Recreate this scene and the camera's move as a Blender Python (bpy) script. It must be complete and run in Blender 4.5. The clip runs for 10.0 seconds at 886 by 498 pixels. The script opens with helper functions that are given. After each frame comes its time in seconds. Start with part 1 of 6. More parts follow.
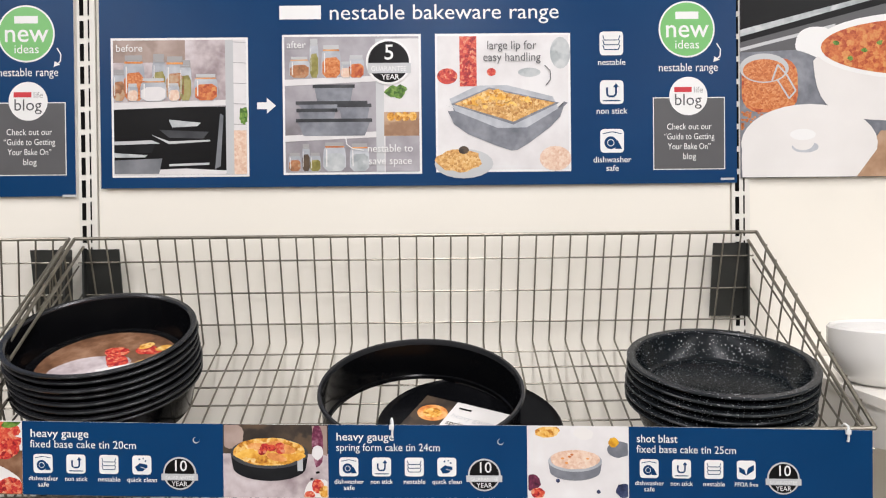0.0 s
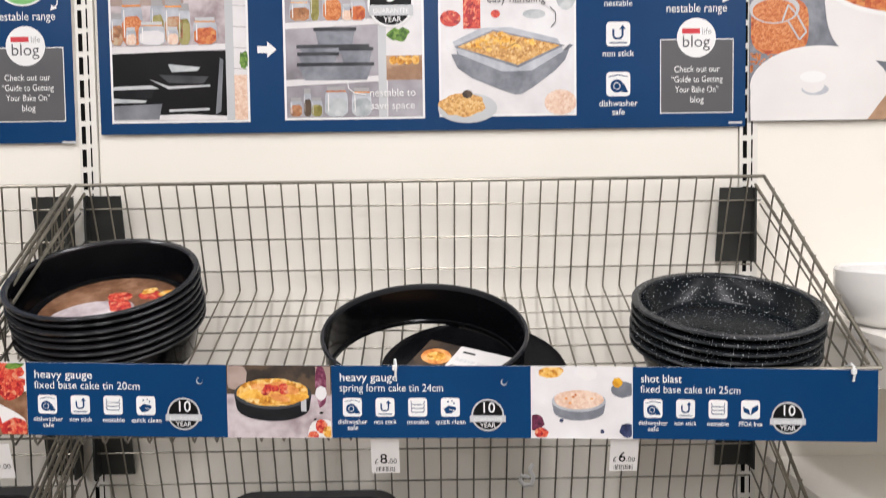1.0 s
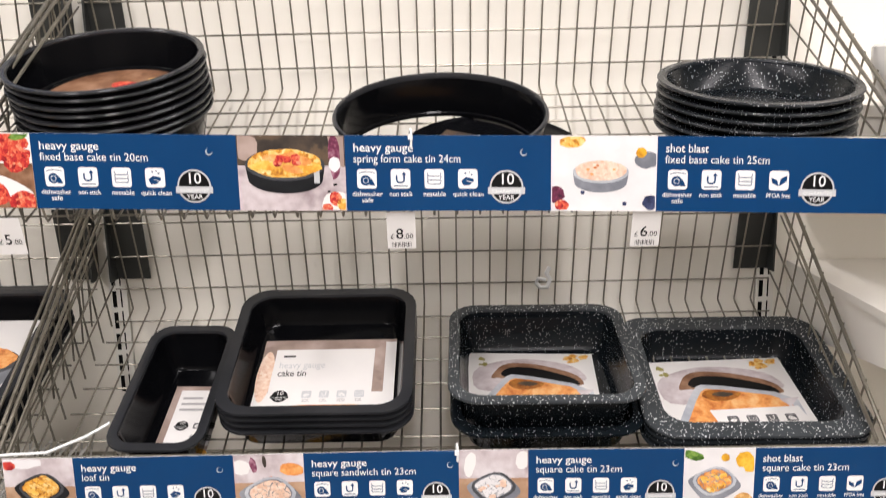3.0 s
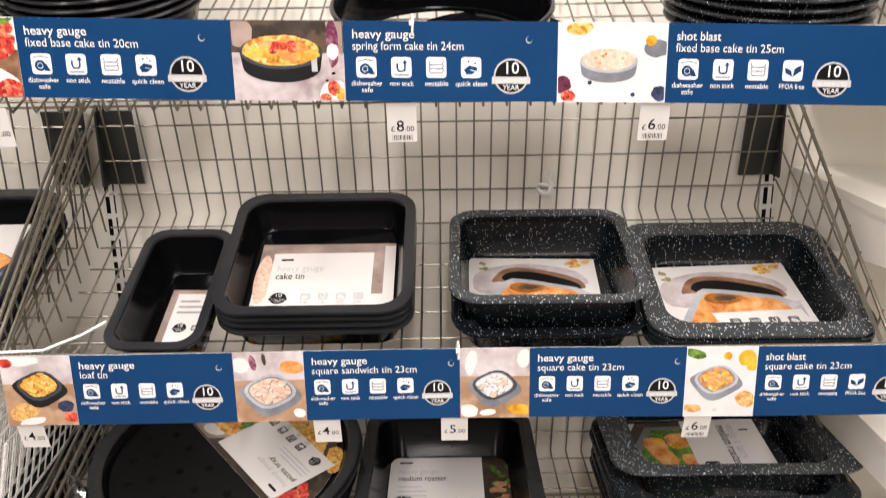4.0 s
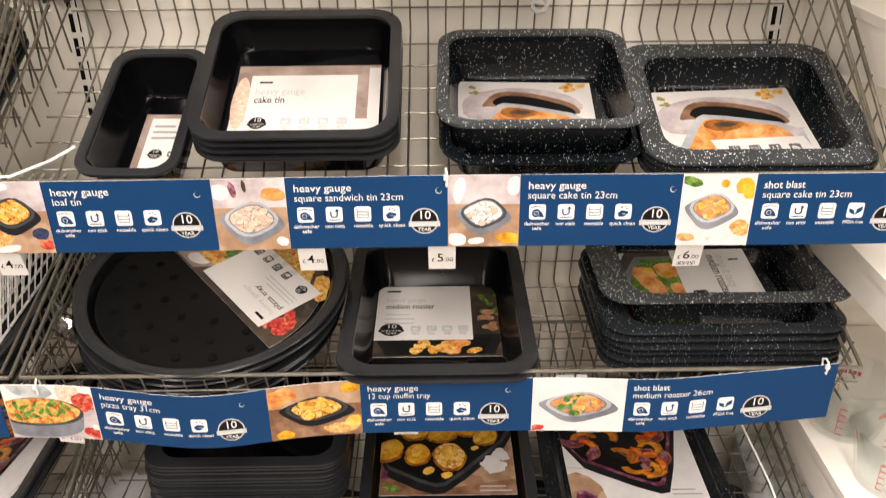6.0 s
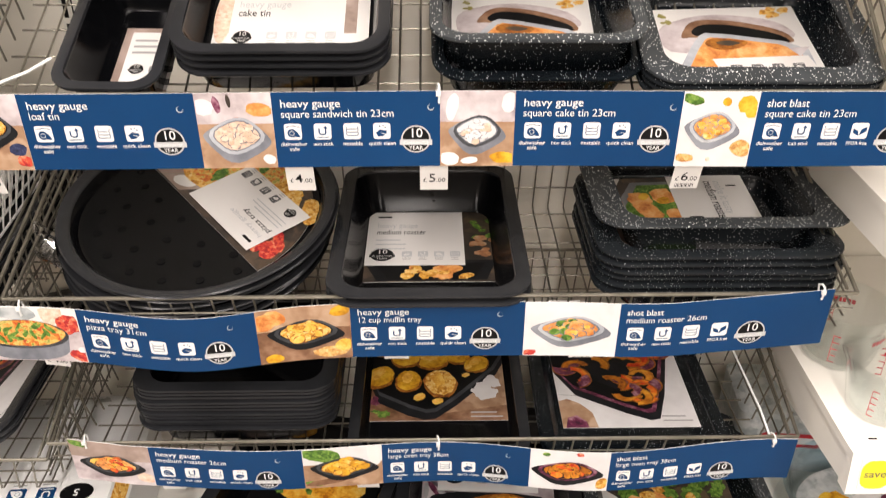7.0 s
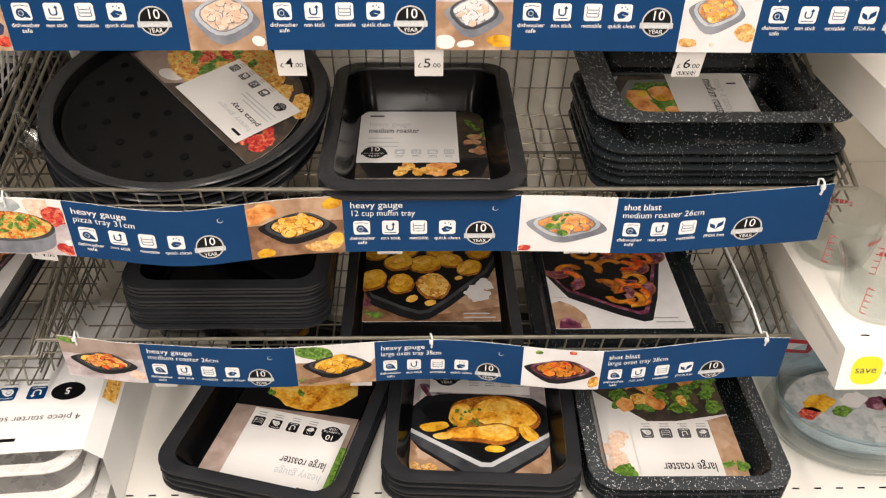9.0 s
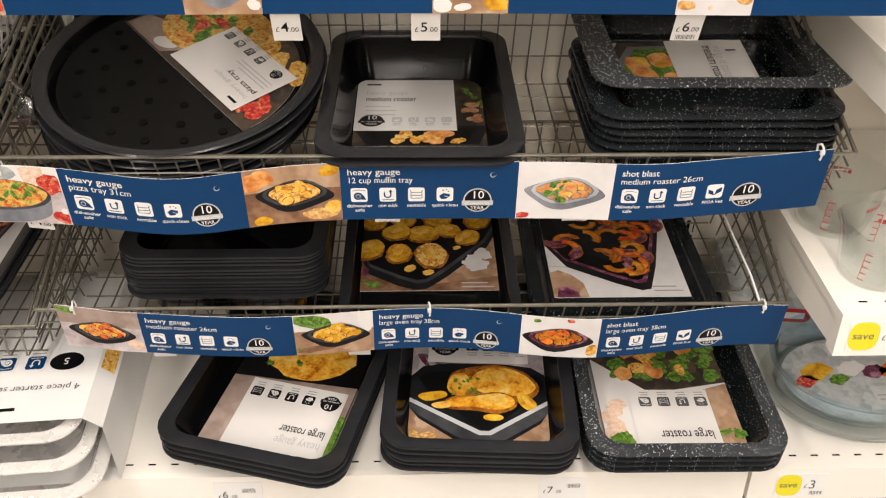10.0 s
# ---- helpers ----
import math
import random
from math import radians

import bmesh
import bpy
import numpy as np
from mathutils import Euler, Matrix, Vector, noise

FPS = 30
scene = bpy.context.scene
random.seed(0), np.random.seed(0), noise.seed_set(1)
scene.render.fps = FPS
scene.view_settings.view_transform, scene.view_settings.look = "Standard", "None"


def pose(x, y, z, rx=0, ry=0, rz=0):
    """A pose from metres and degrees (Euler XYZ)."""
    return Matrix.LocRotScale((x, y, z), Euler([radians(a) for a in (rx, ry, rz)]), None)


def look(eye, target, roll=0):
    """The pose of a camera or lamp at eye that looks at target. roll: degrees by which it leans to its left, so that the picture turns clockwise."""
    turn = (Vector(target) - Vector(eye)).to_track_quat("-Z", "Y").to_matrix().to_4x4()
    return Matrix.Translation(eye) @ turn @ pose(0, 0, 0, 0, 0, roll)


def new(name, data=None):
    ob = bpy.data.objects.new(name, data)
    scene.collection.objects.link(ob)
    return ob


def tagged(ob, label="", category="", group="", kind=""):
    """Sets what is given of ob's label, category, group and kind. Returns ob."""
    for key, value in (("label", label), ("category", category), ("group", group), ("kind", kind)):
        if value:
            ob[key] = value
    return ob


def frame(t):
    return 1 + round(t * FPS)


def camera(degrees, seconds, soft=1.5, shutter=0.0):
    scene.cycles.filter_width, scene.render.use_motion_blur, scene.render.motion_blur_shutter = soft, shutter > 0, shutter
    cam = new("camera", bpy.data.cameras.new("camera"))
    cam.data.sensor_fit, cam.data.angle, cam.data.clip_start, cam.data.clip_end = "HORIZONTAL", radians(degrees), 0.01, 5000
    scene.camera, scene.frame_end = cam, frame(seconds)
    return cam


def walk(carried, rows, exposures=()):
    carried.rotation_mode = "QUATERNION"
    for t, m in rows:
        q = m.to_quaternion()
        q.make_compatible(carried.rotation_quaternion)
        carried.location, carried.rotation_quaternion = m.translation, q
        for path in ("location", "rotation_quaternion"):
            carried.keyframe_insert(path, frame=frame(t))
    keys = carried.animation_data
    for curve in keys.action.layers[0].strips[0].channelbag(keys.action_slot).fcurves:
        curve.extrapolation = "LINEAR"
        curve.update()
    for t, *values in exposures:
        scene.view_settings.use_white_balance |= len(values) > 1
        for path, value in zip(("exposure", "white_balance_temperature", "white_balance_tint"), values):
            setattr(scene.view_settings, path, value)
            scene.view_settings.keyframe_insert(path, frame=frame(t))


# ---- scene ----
cam = camera(55.8, 10.0, 1.1, 0.5)
PATH = [
    (0, (0.022, -1.285, 1.560), (0.050, 0.715, 1.538), -0.6),
    (0.5, (0.024, -1.283, 1.555), (0.045, 0.716, 1.508), -0.6),
    (1, (0.025, -1.276, 1.537), (0.038, 0.721, 1.422), -0.8),
    (1.5, (0.022, -1.266, 1.519), (0.020, 0.722, 1.299), -1.1),
    (2, (0.020, -1.261, 1.501), (0.006, 0.713, 1.180), -1.3),
    (3.5, (0.014, -1.253, 1.383), (-0.003, 0.694, 0.930), -1),
    (4, (0.009, -1.246, 1.372), (0.000, 0.675, 0.818), -0.9),
    (4.5, (0.005, -1.234, 1.374), (0.006, 0.650, 0.701), -0.8),
    (5, (0.009, -1.223, 1.370), (0.007, 0.621, 0.596), -0.9),
    (5.5, (0.011, -1.217, 1.361), (0.013, 0.593, 0.511), -0.8),
    (7, (0.012, -1.200, 1.320), (0.039, 0.503, 0.271), 0.1),
    (7.5, (0.011, -1.199, 1.305), (0.044, 0.474, 0.210), 0.4),
    (8, (0.011, -1.200, 1.296), (0.051, 0.447, 0.161), 0.7),
    (8.5, (0.010, -1.206, 1.281), (0.055, 0.423, 0.121), 0.8),
    (9, (0.006, -1.210, 1.272), (0.058, 0.400, 0.087), 0.9),
    (9.5, (0.009, -1.215, 1.261), (0.060, 0.383, 0.059), 0.8),
    (10, (0.007, -1.216, 1.260), (0.062, 0.363, 0.033), 0.8),
]
walk(cam, [(t, look(eye, target, roll)) for t, eye, target, roll in PATH],
     exposures=[(0.0, -0.66, 6150, 14), (1.0, -0.62, 6150, 15), (2.0, -0.46, 6300, 15), (3.5, -0.2, 6350, 17), (4.5, -0.08, 6900, 17), (5.5, -0.02, 7050, 17),
                (7.5, 0.06, 6750, 16), (8.5, -0.02, 6800, 15), (10.0, -0.3, 6950, 15)])

# ---- world and light ----
world = bpy.data.worlds.new("shop_air")
scene.world = world
world.use_nodes = True
world.node_tree.nodes["Background"].inputs[0].default_value = (0.9, 0.92, 1.0, 1)
world.node_tree.nodes["Background"].inputs[1].default_value = 0.02
TUBES = [(x, y) for y in (-1.22, -2.73, -4.24) for x in (-1.5, 0.1, 1.7)]
TUBE_WATTS = 32.0
CEILING = 2.75


# ---- materials ----
def shader(name, base, rough=0.5, metal=0.0, spec=0.5):
    m = bpy.data.materials.new(name)
    m.use_nodes = True
    b = m.node_tree.nodes["Principled BSDF"]
    b.inputs["Base Color"].default_value = (*base, 1)
    b.inputs["Roughness"].default_value = rough
    b.inputs["Metallic"].default_value = metal
    b.inputs["Specular IOR Level"].default_value = spec
    return m, m.node_tree.nodes, m.node_tree.links, b


def coords(nodes, links, scale):
    tc = nodes.new("ShaderNodeTexCoord")
    mp = nodes.new("ShaderNodeMapping")
    mp.inputs["Scale"].default_value = (scale, scale, scale)
    links.new(tc.outputs["Object"], mp.inputs["Vector"])
    return mp.outputs["Vector"]


def noise_node(nodes, links, vec, scale, detail=4.0):
    n = nodes.new("ShaderNodeTexNoise")
    n.inputs["Scale"].default_value = scale
    n.inputs["Detail"].default_value = detail
    links.new(vec, n.inputs["Vector"])
    return n.outputs["Fac"]


def ramp(nodes, links, fac, stops, hard=False):
    r = nodes.new("ShaderNodeValToRGB")
    if hard:
        r.color_ramp.interpolation = "CONSTANT"
    while len(r.color_ramp.elements) < len(stops):
        r.color_ramp.elements.new(0.5)
    for e, (p, c) in zip(r.color_ramp.elements, stops):
        e.position, e.color = p, (*c, 1)
    links.new(fac, r.inputs["Fac"])
    return r.outputs["Color"]


def bump(nodes, links, b, fac, strength, dist=0.002):
    n = nodes.new("ShaderNodeBump")
    n.inputs["Strength"].default_value = strength
    n.inputs["Distance"].default_value = dist
    links.new(fac, n.inputs["Height"])
    links.new(n.outputs["Normal"], b.inputs["Normal"])


def worn(name, lo, hi, rough=(0.35, 0.55), metal=0.0, scale=9.0, fine=160.0, relief=0.08, spec=0.5):
    """A surface that varies at two scales: broad wear and fine grain."""
    m, nodes, links, b = shader(name, lo, rough[0], metal, spec)
    vec = coords(nodes, links, 1.0)
    broad = noise_node(nodes, links, vec, scale)
    grain = noise_node(nodes, links, vec, fine, 2.0)
    links.new(ramp(nodes, links, broad, [(0.3, lo), (0.7, hi)]), b.inputs["Base Color"])
    rr_ = nodes.new("ShaderNodeMapRange")
    rr_.inputs["To Min"].default_value, rr_.inputs["To Max"].default_value = rough
    links.new(broad, rr_.inputs["Value"])
    links.new(rr_.outputs["Result"], b.inputs["Roughness"])
    bump(nodes, links, b, grain, relief)
    return m


def speckled(name, base, dot, density=0.5):
    """Dark enamel with scattered pale flecks of two sizes."""
    m, nodes, links, b = shader(name, base, 0.24, 0.0, 0.2)
    vec = coords(nodes, links, 1.0)
    out = None
    for scale, cut in ((380.0, 0.18 * density), (170.0, 0.12 * density)):
        v = nodes.new("ShaderNodeTexVoronoi")
        v.inputs["Scale"].default_value = scale
        links.new(vec, v.inputs["Vector"])
        pick = nodes.new("ShaderNodeSeparateColor")
        links.new(v.outputs["Color"], pick.inputs["Color"])
        size = nodes.new("ShaderNodeMath")
        size.operation = "MULTIPLY"
        size.inputs[1].default_value = cut * 1.7
        links.new(pick.outputs[0], size.inputs[0])
        less = nodes.new("ShaderNodeMath")
        less.operation = "LESS_THAN"
        links.new(v.outputs["Distance"], less.inputs[0])
        links.new(size.outputs[0], less.inputs[1])
        if out is None:
            out = less.outputs[0]
        else:
            mx = nodes.new("ShaderNodeMath")
            mx.operation = "MAXIMUM"
            links.new(out, mx.inputs[0])
            links.new(less.outputs[0], mx.inputs[1])
            out = mx.outputs[0]
    grain = noise_node(nodes, links, vec, 260.0, 2.0)
    mix = nodes.new("ShaderNodeMix")
    mix.data_type = "RGBA"
    links.new(out, mix.inputs["Factor"])
    links.new(ramp(nodes, links, noise_node(nodes, links, vec, 12.0), [(0.3, base), (0.7, tuple(c * 1.6 for c in base))]), mix.inputs["A"])
    mix.inputs["B"].default_value = (*dot, 1)
    links.new(mix.outputs["Result"], b.inputs["Base Color"])
    bump(nodes, links, b, grain, 0.12, 0.001)
    return m


def food(name, cols, scale=120.0, rough=0.3):
    """Printed food: small patches of several colours under a gloss."""
    m, nodes, links, b = shader(name, cols[0], rough, 0.0, 0.3)
    vec = coords(nodes, links, 1.0)
    wob = nodes.new("ShaderNodeTexNoise")
    wob.inputs["Scale"].default_value = scale * 1.3
    wob.inputs["Detail"].default_value = 3.0
    links.new(vec, wob.inputs["Vector"])
    bend = nodes.new("ShaderNodeVectorMath")
    bend.operation = "MULTIPLY_ADD"
    bend.inputs[1].default_value = (1.1 / scale,) * 3
    links.new(wob.outputs["Color"], bend.inputs[0])
    links.new(vec, bend.inputs[2])
    v = nodes.new("ShaderNodeTexVoronoi")
    v.feature = "SMOOTH_F1"
    v.inputs["Scale"].default_value = scale * 1.25
    v.inputs["Smoothness"].default_value = 0.45
    links.new(bend.outputs[0], v.inputs["Vector"])
    pick = nodes.new("ShaderNodeSeparateColor")
    links.new(v.outputs["Color"], pick.inputs["Color"])
    n = noise_node(nodes, links, vec, scale * 2.6, 4.0)
    add = nodes.new("ShaderNodeMath")
    add.operation = "ADD"
    links.new(pick.outputs[0], add.inputs[0])
    links.new(n, add.inputs[1])
    half = nodes.new("ShaderNodeMath")
    half.operation = "MULTIPLY"
    half.inputs[1].default_value = 0.5
    links.new(add.outputs[0], half.inputs[0])
    k = len(cols)
    links.new(ramp(nodes, links, half.outputs[0], [(0.22 + 0.56 * i / max(1, k - 1), c) for i, c in enumerate(cols)]), b.inputs["Base Color"])
    return m


def skin(name, cols, scale=30.0):
    """Printed roast or baked skin: soft patches of colour that run into one another."""
    m, nodes, links, b = shader(name, cols[0], 0.32, 0.0, 0.3)
    vec = coords(nodes, links, 1.0)
    broad = noise_node(nodes, links, vec, scale, 3.0)
    fine = noise_node(nodes, links, vec, scale * 5.0, 5.0)
    add = nodes.new("ShaderNodeMath")
    add.operation = "MULTIPLY_ADD"
    add.inputs[1].default_value = 0.45
    links.new(fine, add.inputs[0])
    links.new(broad, add.inputs[2])
    k = len(cols)
    links.new(ramp(nodes, links, add.outputs[0], [(0.52 + 0.42 * i / (k - 1), c) for i, c in enumerate(cols)]), b.inputs["Base Color"])
    return m


def glass(name, tint, rough=0.02, shine=0.03):
    """Thin clear glass: tinted see-through with a gloss that grows at the edges."""
    m, nodes, links, b = shader(name, tint, rough)
    clear = nodes.new("ShaderNodeBsdfTransparent")
    clear.inputs["Color"].default_value = (*tint, 1)
    gloss = nodes.new("ShaderNodeBsdfGlossy")
    gloss.inputs["Roughness"].default_value = rough
    edge = nodes.new("ShaderNodeLayerWeight")
    steep = nodes.new("ShaderNodeMath")
    steep.operation = "POWER"
    steep.inputs[1].default_value = 3.5
    links.new(edge.outputs["Facing"], steep.inputs[0])
    gain = nodes.new("ShaderNodeMath")
    gain.operation = "MULTIPLY_ADD"
    gain.inputs[1].default_value, gain.inputs[2].default_value = 0.9, shine
    links.new(steep.outputs[0], gain.inputs[0])
    mix = nodes.new("ShaderNodeMixShader")
    links.new(gain.outputs[0], mix.inputs["Fac"])
    links.new(clear.outputs["BSDF"], mix.inputs[1])
    links.new(gloss.outputs["BSDF"], mix.inputs[2])
    links.new(mix.outputs["Shader"], nodes["Material Output"].inputs["Surface"])
    nodes.remove(b)
    return m


M_WALL = worn("cream_panel_paint", (0.81, 0.775, 0.69), (0.85, 0.815, 0.735), (0.6, 0.75), scale=2.5, fine=300, relief=0.03)
M_SHELF = worn("white_shelf_enamel", (0.83, 0.80, 0.74), (0.88, 0.85, 0.79), (0.28, 0.42), scale=5, fine=220, relief=0.03)
M_POST = worn("pale_upright_paint", (0.74, 0.72, 0.66), (0.8, 0.78, 0.72), (0.4, 0.5))
M_SLOT = worn("slot_darkness", (0.004, 0.004, 0.004), (0.007, 0.007, 0.007), (0.7, 0.8), spec=0.05)
M_WIRE = worn("brushed_steel_wire", (0.20, 0.185, 0.15), (0.29, 0.27, 0.225), (0.28, 0.42), 0.8, 30, 400, 0.1)
M_BRACKET = worn("black_bracket_plate", (0.025, 0.027, 0.025), (0.05, 0.052, 0.048), (0.35, 0.5), 0.3)
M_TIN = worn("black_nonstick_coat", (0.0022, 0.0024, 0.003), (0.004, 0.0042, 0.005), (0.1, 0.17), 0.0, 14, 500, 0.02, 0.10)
# same black coat, base lightened to paint the highlight along the rims
M_RIM_LIT = worn("grey_black_nonstick_rim", (0.016, 0.017, 0.019), (0.024, 0.025, 0.028), (0.16, 0.26), 0.0, 14, 500, 0.03, 0.3)
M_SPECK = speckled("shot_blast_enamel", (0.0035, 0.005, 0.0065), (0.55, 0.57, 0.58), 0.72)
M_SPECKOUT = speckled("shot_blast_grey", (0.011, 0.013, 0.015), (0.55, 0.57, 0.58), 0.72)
# paler base paints the light a lip catches; the flecks are the enamel's own
M_SPECKRIM_LIT = speckled("shot_blast_rim", (0.030, 0.034, 0.037), (0.62, 0.64, 0.65), 1.05)
M_FOIL = worn("bright_tray_metal", (0.84, 0.83, 0.81), (0.93, 0.92, 0.9), (0.2, 0.36), 0.35, 35, 160, 0.25)
M_FLOOR = speckled("terrazzo_floor", (0.26, 0.25, 0.23), (0.5, 0.48, 0.45), 1.4)
M_CEIL = worn("ceiling_tile", (0.74, 0.74, 0.72), (0.8, 0.8, 0.78), (0.8, 0.9))
M_TIE = worn("white_nylon", (0.7, 0.71, 0.7), (0.78, 0.79, 0.78), (0.3, 0.4))
M_CERAMIC = worn("white_glaze", (0.74, 0.73, 0.7), (0.8, 0.79, 0.77), (0.1, 0.2))
M_CLEAR = glass("clear_borosilicate", (0.97, 0.985, 0.98), 0.02, 0.05)
M_BLUEGLASS = glass("bluish_dish_glass", (0.84, 0.92, 0.955), 0.02, 0.05)
M_FILM = glass("shrink_wrap", (0.9, 0.9, 0.9), 0.12, 0.4)

# printing inks, then pictures
M_DIM = worn("goods_across_the_aisle", (0.24, 0.21, 0.18), (0.56, 0.52, 0.46), (0.5, 0.7), scale=3.0, fine=40)
INK = {
    "white": worn("print_white", (0.78, 0.78, 0.77), (0.83, 0.83, 0.82), (0.3, 0.42), relief=0.01),
    "card": worn("card_white", (0.72, 0.70, 0.68), (0.78, 0.76, 0.74), (0.34, 0.45), relief=0.02),
    "blue": worn("print_navy", (0.001, 0.036, 0.122), (0.0015, 0.043, 0.138), (0.25, 0.35), relief=0.01, spec=0.2),
    "black": worn("print_black", (0.004, 0.004, 0.0045), (0.007, 0.007, 0.0075), (0.25, 0.35), relief=0.01, spec=0.15),
    "slate": worn("print_slate", (0.075, 0.075, 0.08), (0.095, 0.095, 0.1), (0.35, 0.45), relief=0.01),
    "silver": worn("print_silver", (0.48, 0.49, 0.5), (0.55, 0.56, 0.57), (0.3, 0.4), relief=0.01),
    "green": worn("print_green", (0.16, 0.46, 0.13), (0.18, 0.5, 0.15), (0.3, 0.4), relief=0.01),
    "red": worn("print_red", (0.55, 0.02, 0.035), (0.6, 0.03, 0.04), (0.3, 0.4), relief=0.01),
    "yellow": worn("print_yellow", (0.75, 0.66, 0.02), (0.8, 0.7, 0.03), (0.4, 0.5), relief=0.01),
    "tray": worn("print_tray", (0.007, 0.0075, 0.009), (0.018, 0.019, 0.021), (0.25, 0.35), scale=25, relief=0.01, spec=0.15),
    "traylip": worn("print_traylip", (0.03, 0.032, 0.037), (0.08, 0.083, 0.09), (0.25, 0.35), scale=25, relief=0.01, spec=0.2),
    "greytray": worn("print_greytray", (0.11, 0.118, 0.135), (0.22, 0.23, 0.25), (0.3, 0.4), scale=25),
    "wood": food("print_wood", [(0.30, 0.17, 0.10), (0.42, 0.26, 0.16), (0.52, 0.36, 0.25)], 35),
    "dark": food("print_dark_table", [(0.03, 0.025, 0.022), (0.06, 0.045, 0.035), (0.12, 0.08, 0.05)], 45),
    "marble": skin("print_marble", [(0.66, 0.64, 0.64), (0.72, 0.70, 0.70), (0.77, 0.76, 0.76)], 12),
    "grey": skin("print_grey", [(0.20, 0.185, 0.20), (0.34, 0.32, 0.345), (0.46, 0.44, 0.47)], 8),
    "taupe": food("print_taupe", [(0.26, 0.19, 0.16), (0.36, 0.27, 0.23), (0.45, 0.35, 0.31)], 25),
    "berry": food("print_berry", [(0.20, 0.01, 0.015), (0.50, 0.03, 0.03), (0.65, 0.10, 0.05), (0.7, 0.35, 0.2)], 210),
    "golden": food("print_golden", [(0.34, 0.11, 0.015), (0.70, 0.33, 0.04), (0.80, 0.50, 0.14), (0.85, 0.65, 0.33)], 170),
    "crumble": food("print_crumble", [(0.40, 0.17, 0.05), (0.68, 0.38, 0.12), (0.80, 0.58, 0.28)], 240),
    "pale": food("print_pale", [(0.66, 0.42, 0.30), (0.76, 0.55, 0.42), (0.80, 0.66, 0.55)], 200),
    "roast": food("print_roast_edge", [(0.16, 0.045, 0.006), (0.34, 0.11, 0.015), (0.48, 0.2, 0.03)], 130),
    "glaze": skin("print_glaze", [(0.66, 0.28, 0.03), (0.84, 0.48, 0.08), (0.88, 0.62, 0.2)], 60),
    "potato": skin("print_potato", [(0.40, 0.15, 0.008), (0.70, 0.36, 0.02), (0.82, 0.52, 0.06)], 45),
    "chicken": skin("print_chicken", [(0.42, 0.12, 0.008), (0.76, 0.33, 0.025), (0.88, 0.50, 0.07), (0.9, 0.64, 0.2)], 38),
    "pepper": skin("print_pepper", [(0.30, 0.012, 0.008), (0.66, 0.05, 0.012), (0.80, 0.20, 0.02), (0.84, 0.36, 0.05)], 40),
    "salmon": skin("print_salmon", [(0.50, 0.14, 0.03), (0.76, 0.32, 0.09), (0.84, 0.50, 0.22)], 50),
    "leaf": food("print_leaf", [(0.03, 0.08, 0.01), (0.10, 0.22, 0.03), (0.25, 0.38, 0.08)], 190),
    "pizza": food("print_pizza", [(0.50, 0.05, 0.02), (0.68, 0.26, 0.04), (0.75, 0.52, 0.16), (0.20, 0.28, 0.04)], 190),
    "soup": food("print_soup", [(0.35, 0.05, 0.02), (0.58, 0.16, 0.05), (0.66, 0.32, 0.10)], 130),
    "jar": food("print_jar", [(0.22, 0.10, 0.05), (0.45, 0.20, 0.09), (0.5, 0.38, 0.25)], 90),
    "olive": food("print_olive", [(0.16, 0.14, 0.03), (0.30, 0.27, 0.08), (0.4, 0.36, 0.16)], 60),
    "lentil": food("print_lentil", [(0.42, 0.10, 0.03), (0.60, 0.20, 0.06), (0.68, 0.32, 0.14)], 320),
    "onion": food("print_onion", [(0.45, 0.2, 0.32), (0.6, 0.42, 0.5), (0.75, 0.7, 0.68)], 80),
    "glassgrey": food("print_glass", [(0.30, 0.33, 0.34), (0.45, 0.48, 0.49), (0.58, 0.6, 0.6)], 40),
    "fadedgrey": worn("print_faded", (0.32, 0.31, 0.31), (0.38, 0.37, 0.37), (0.35, 0.45), relief=0.01),
    "squash": skin("print_squash", [(0.24, 0.06, 0.008), (0.60, 0.20, 0.015), (0.78, 0.36, 0.04)], 45),
    "plum": skin("print_red_onion", [(0.035, 0.008, 0.02), (0.16, 0.03, 0.07), (0.42, 0.22, 0.28)], 60),
    "cloth": skin("print_dusky_cloth", [(0.30, 0.24, 0.25), (0.52, 0.45, 0.46), (0.66, 0.61, 0.62)], 18),
    "brownboard": skin("print_brown_board", [(0.10, 0.045, 0.022), (0.22, 0.11, 0.06), (0.36, 0.21, 0.13)], 22),
    "bluegrey": skin("print_steel_blue", [(0.13, 0.14, 0.165), (0.20, 0.21, 0.24), (0.28, 0.295, 0.33)], 20),
    "palegrey": skin("print_pale_lip", [(0.34, 0.36, 0.40), (0.44, 0.46, 0.50), (0.55, 0.57, 0.60)], 20),
    "blueberry": skin("print_blueberry", [(0.01, 0.014, 0.04), (0.03, 0.04, 0.10), (0.10, 0.12, 0.22)], 80),
    "hole": M_SLOT,
}


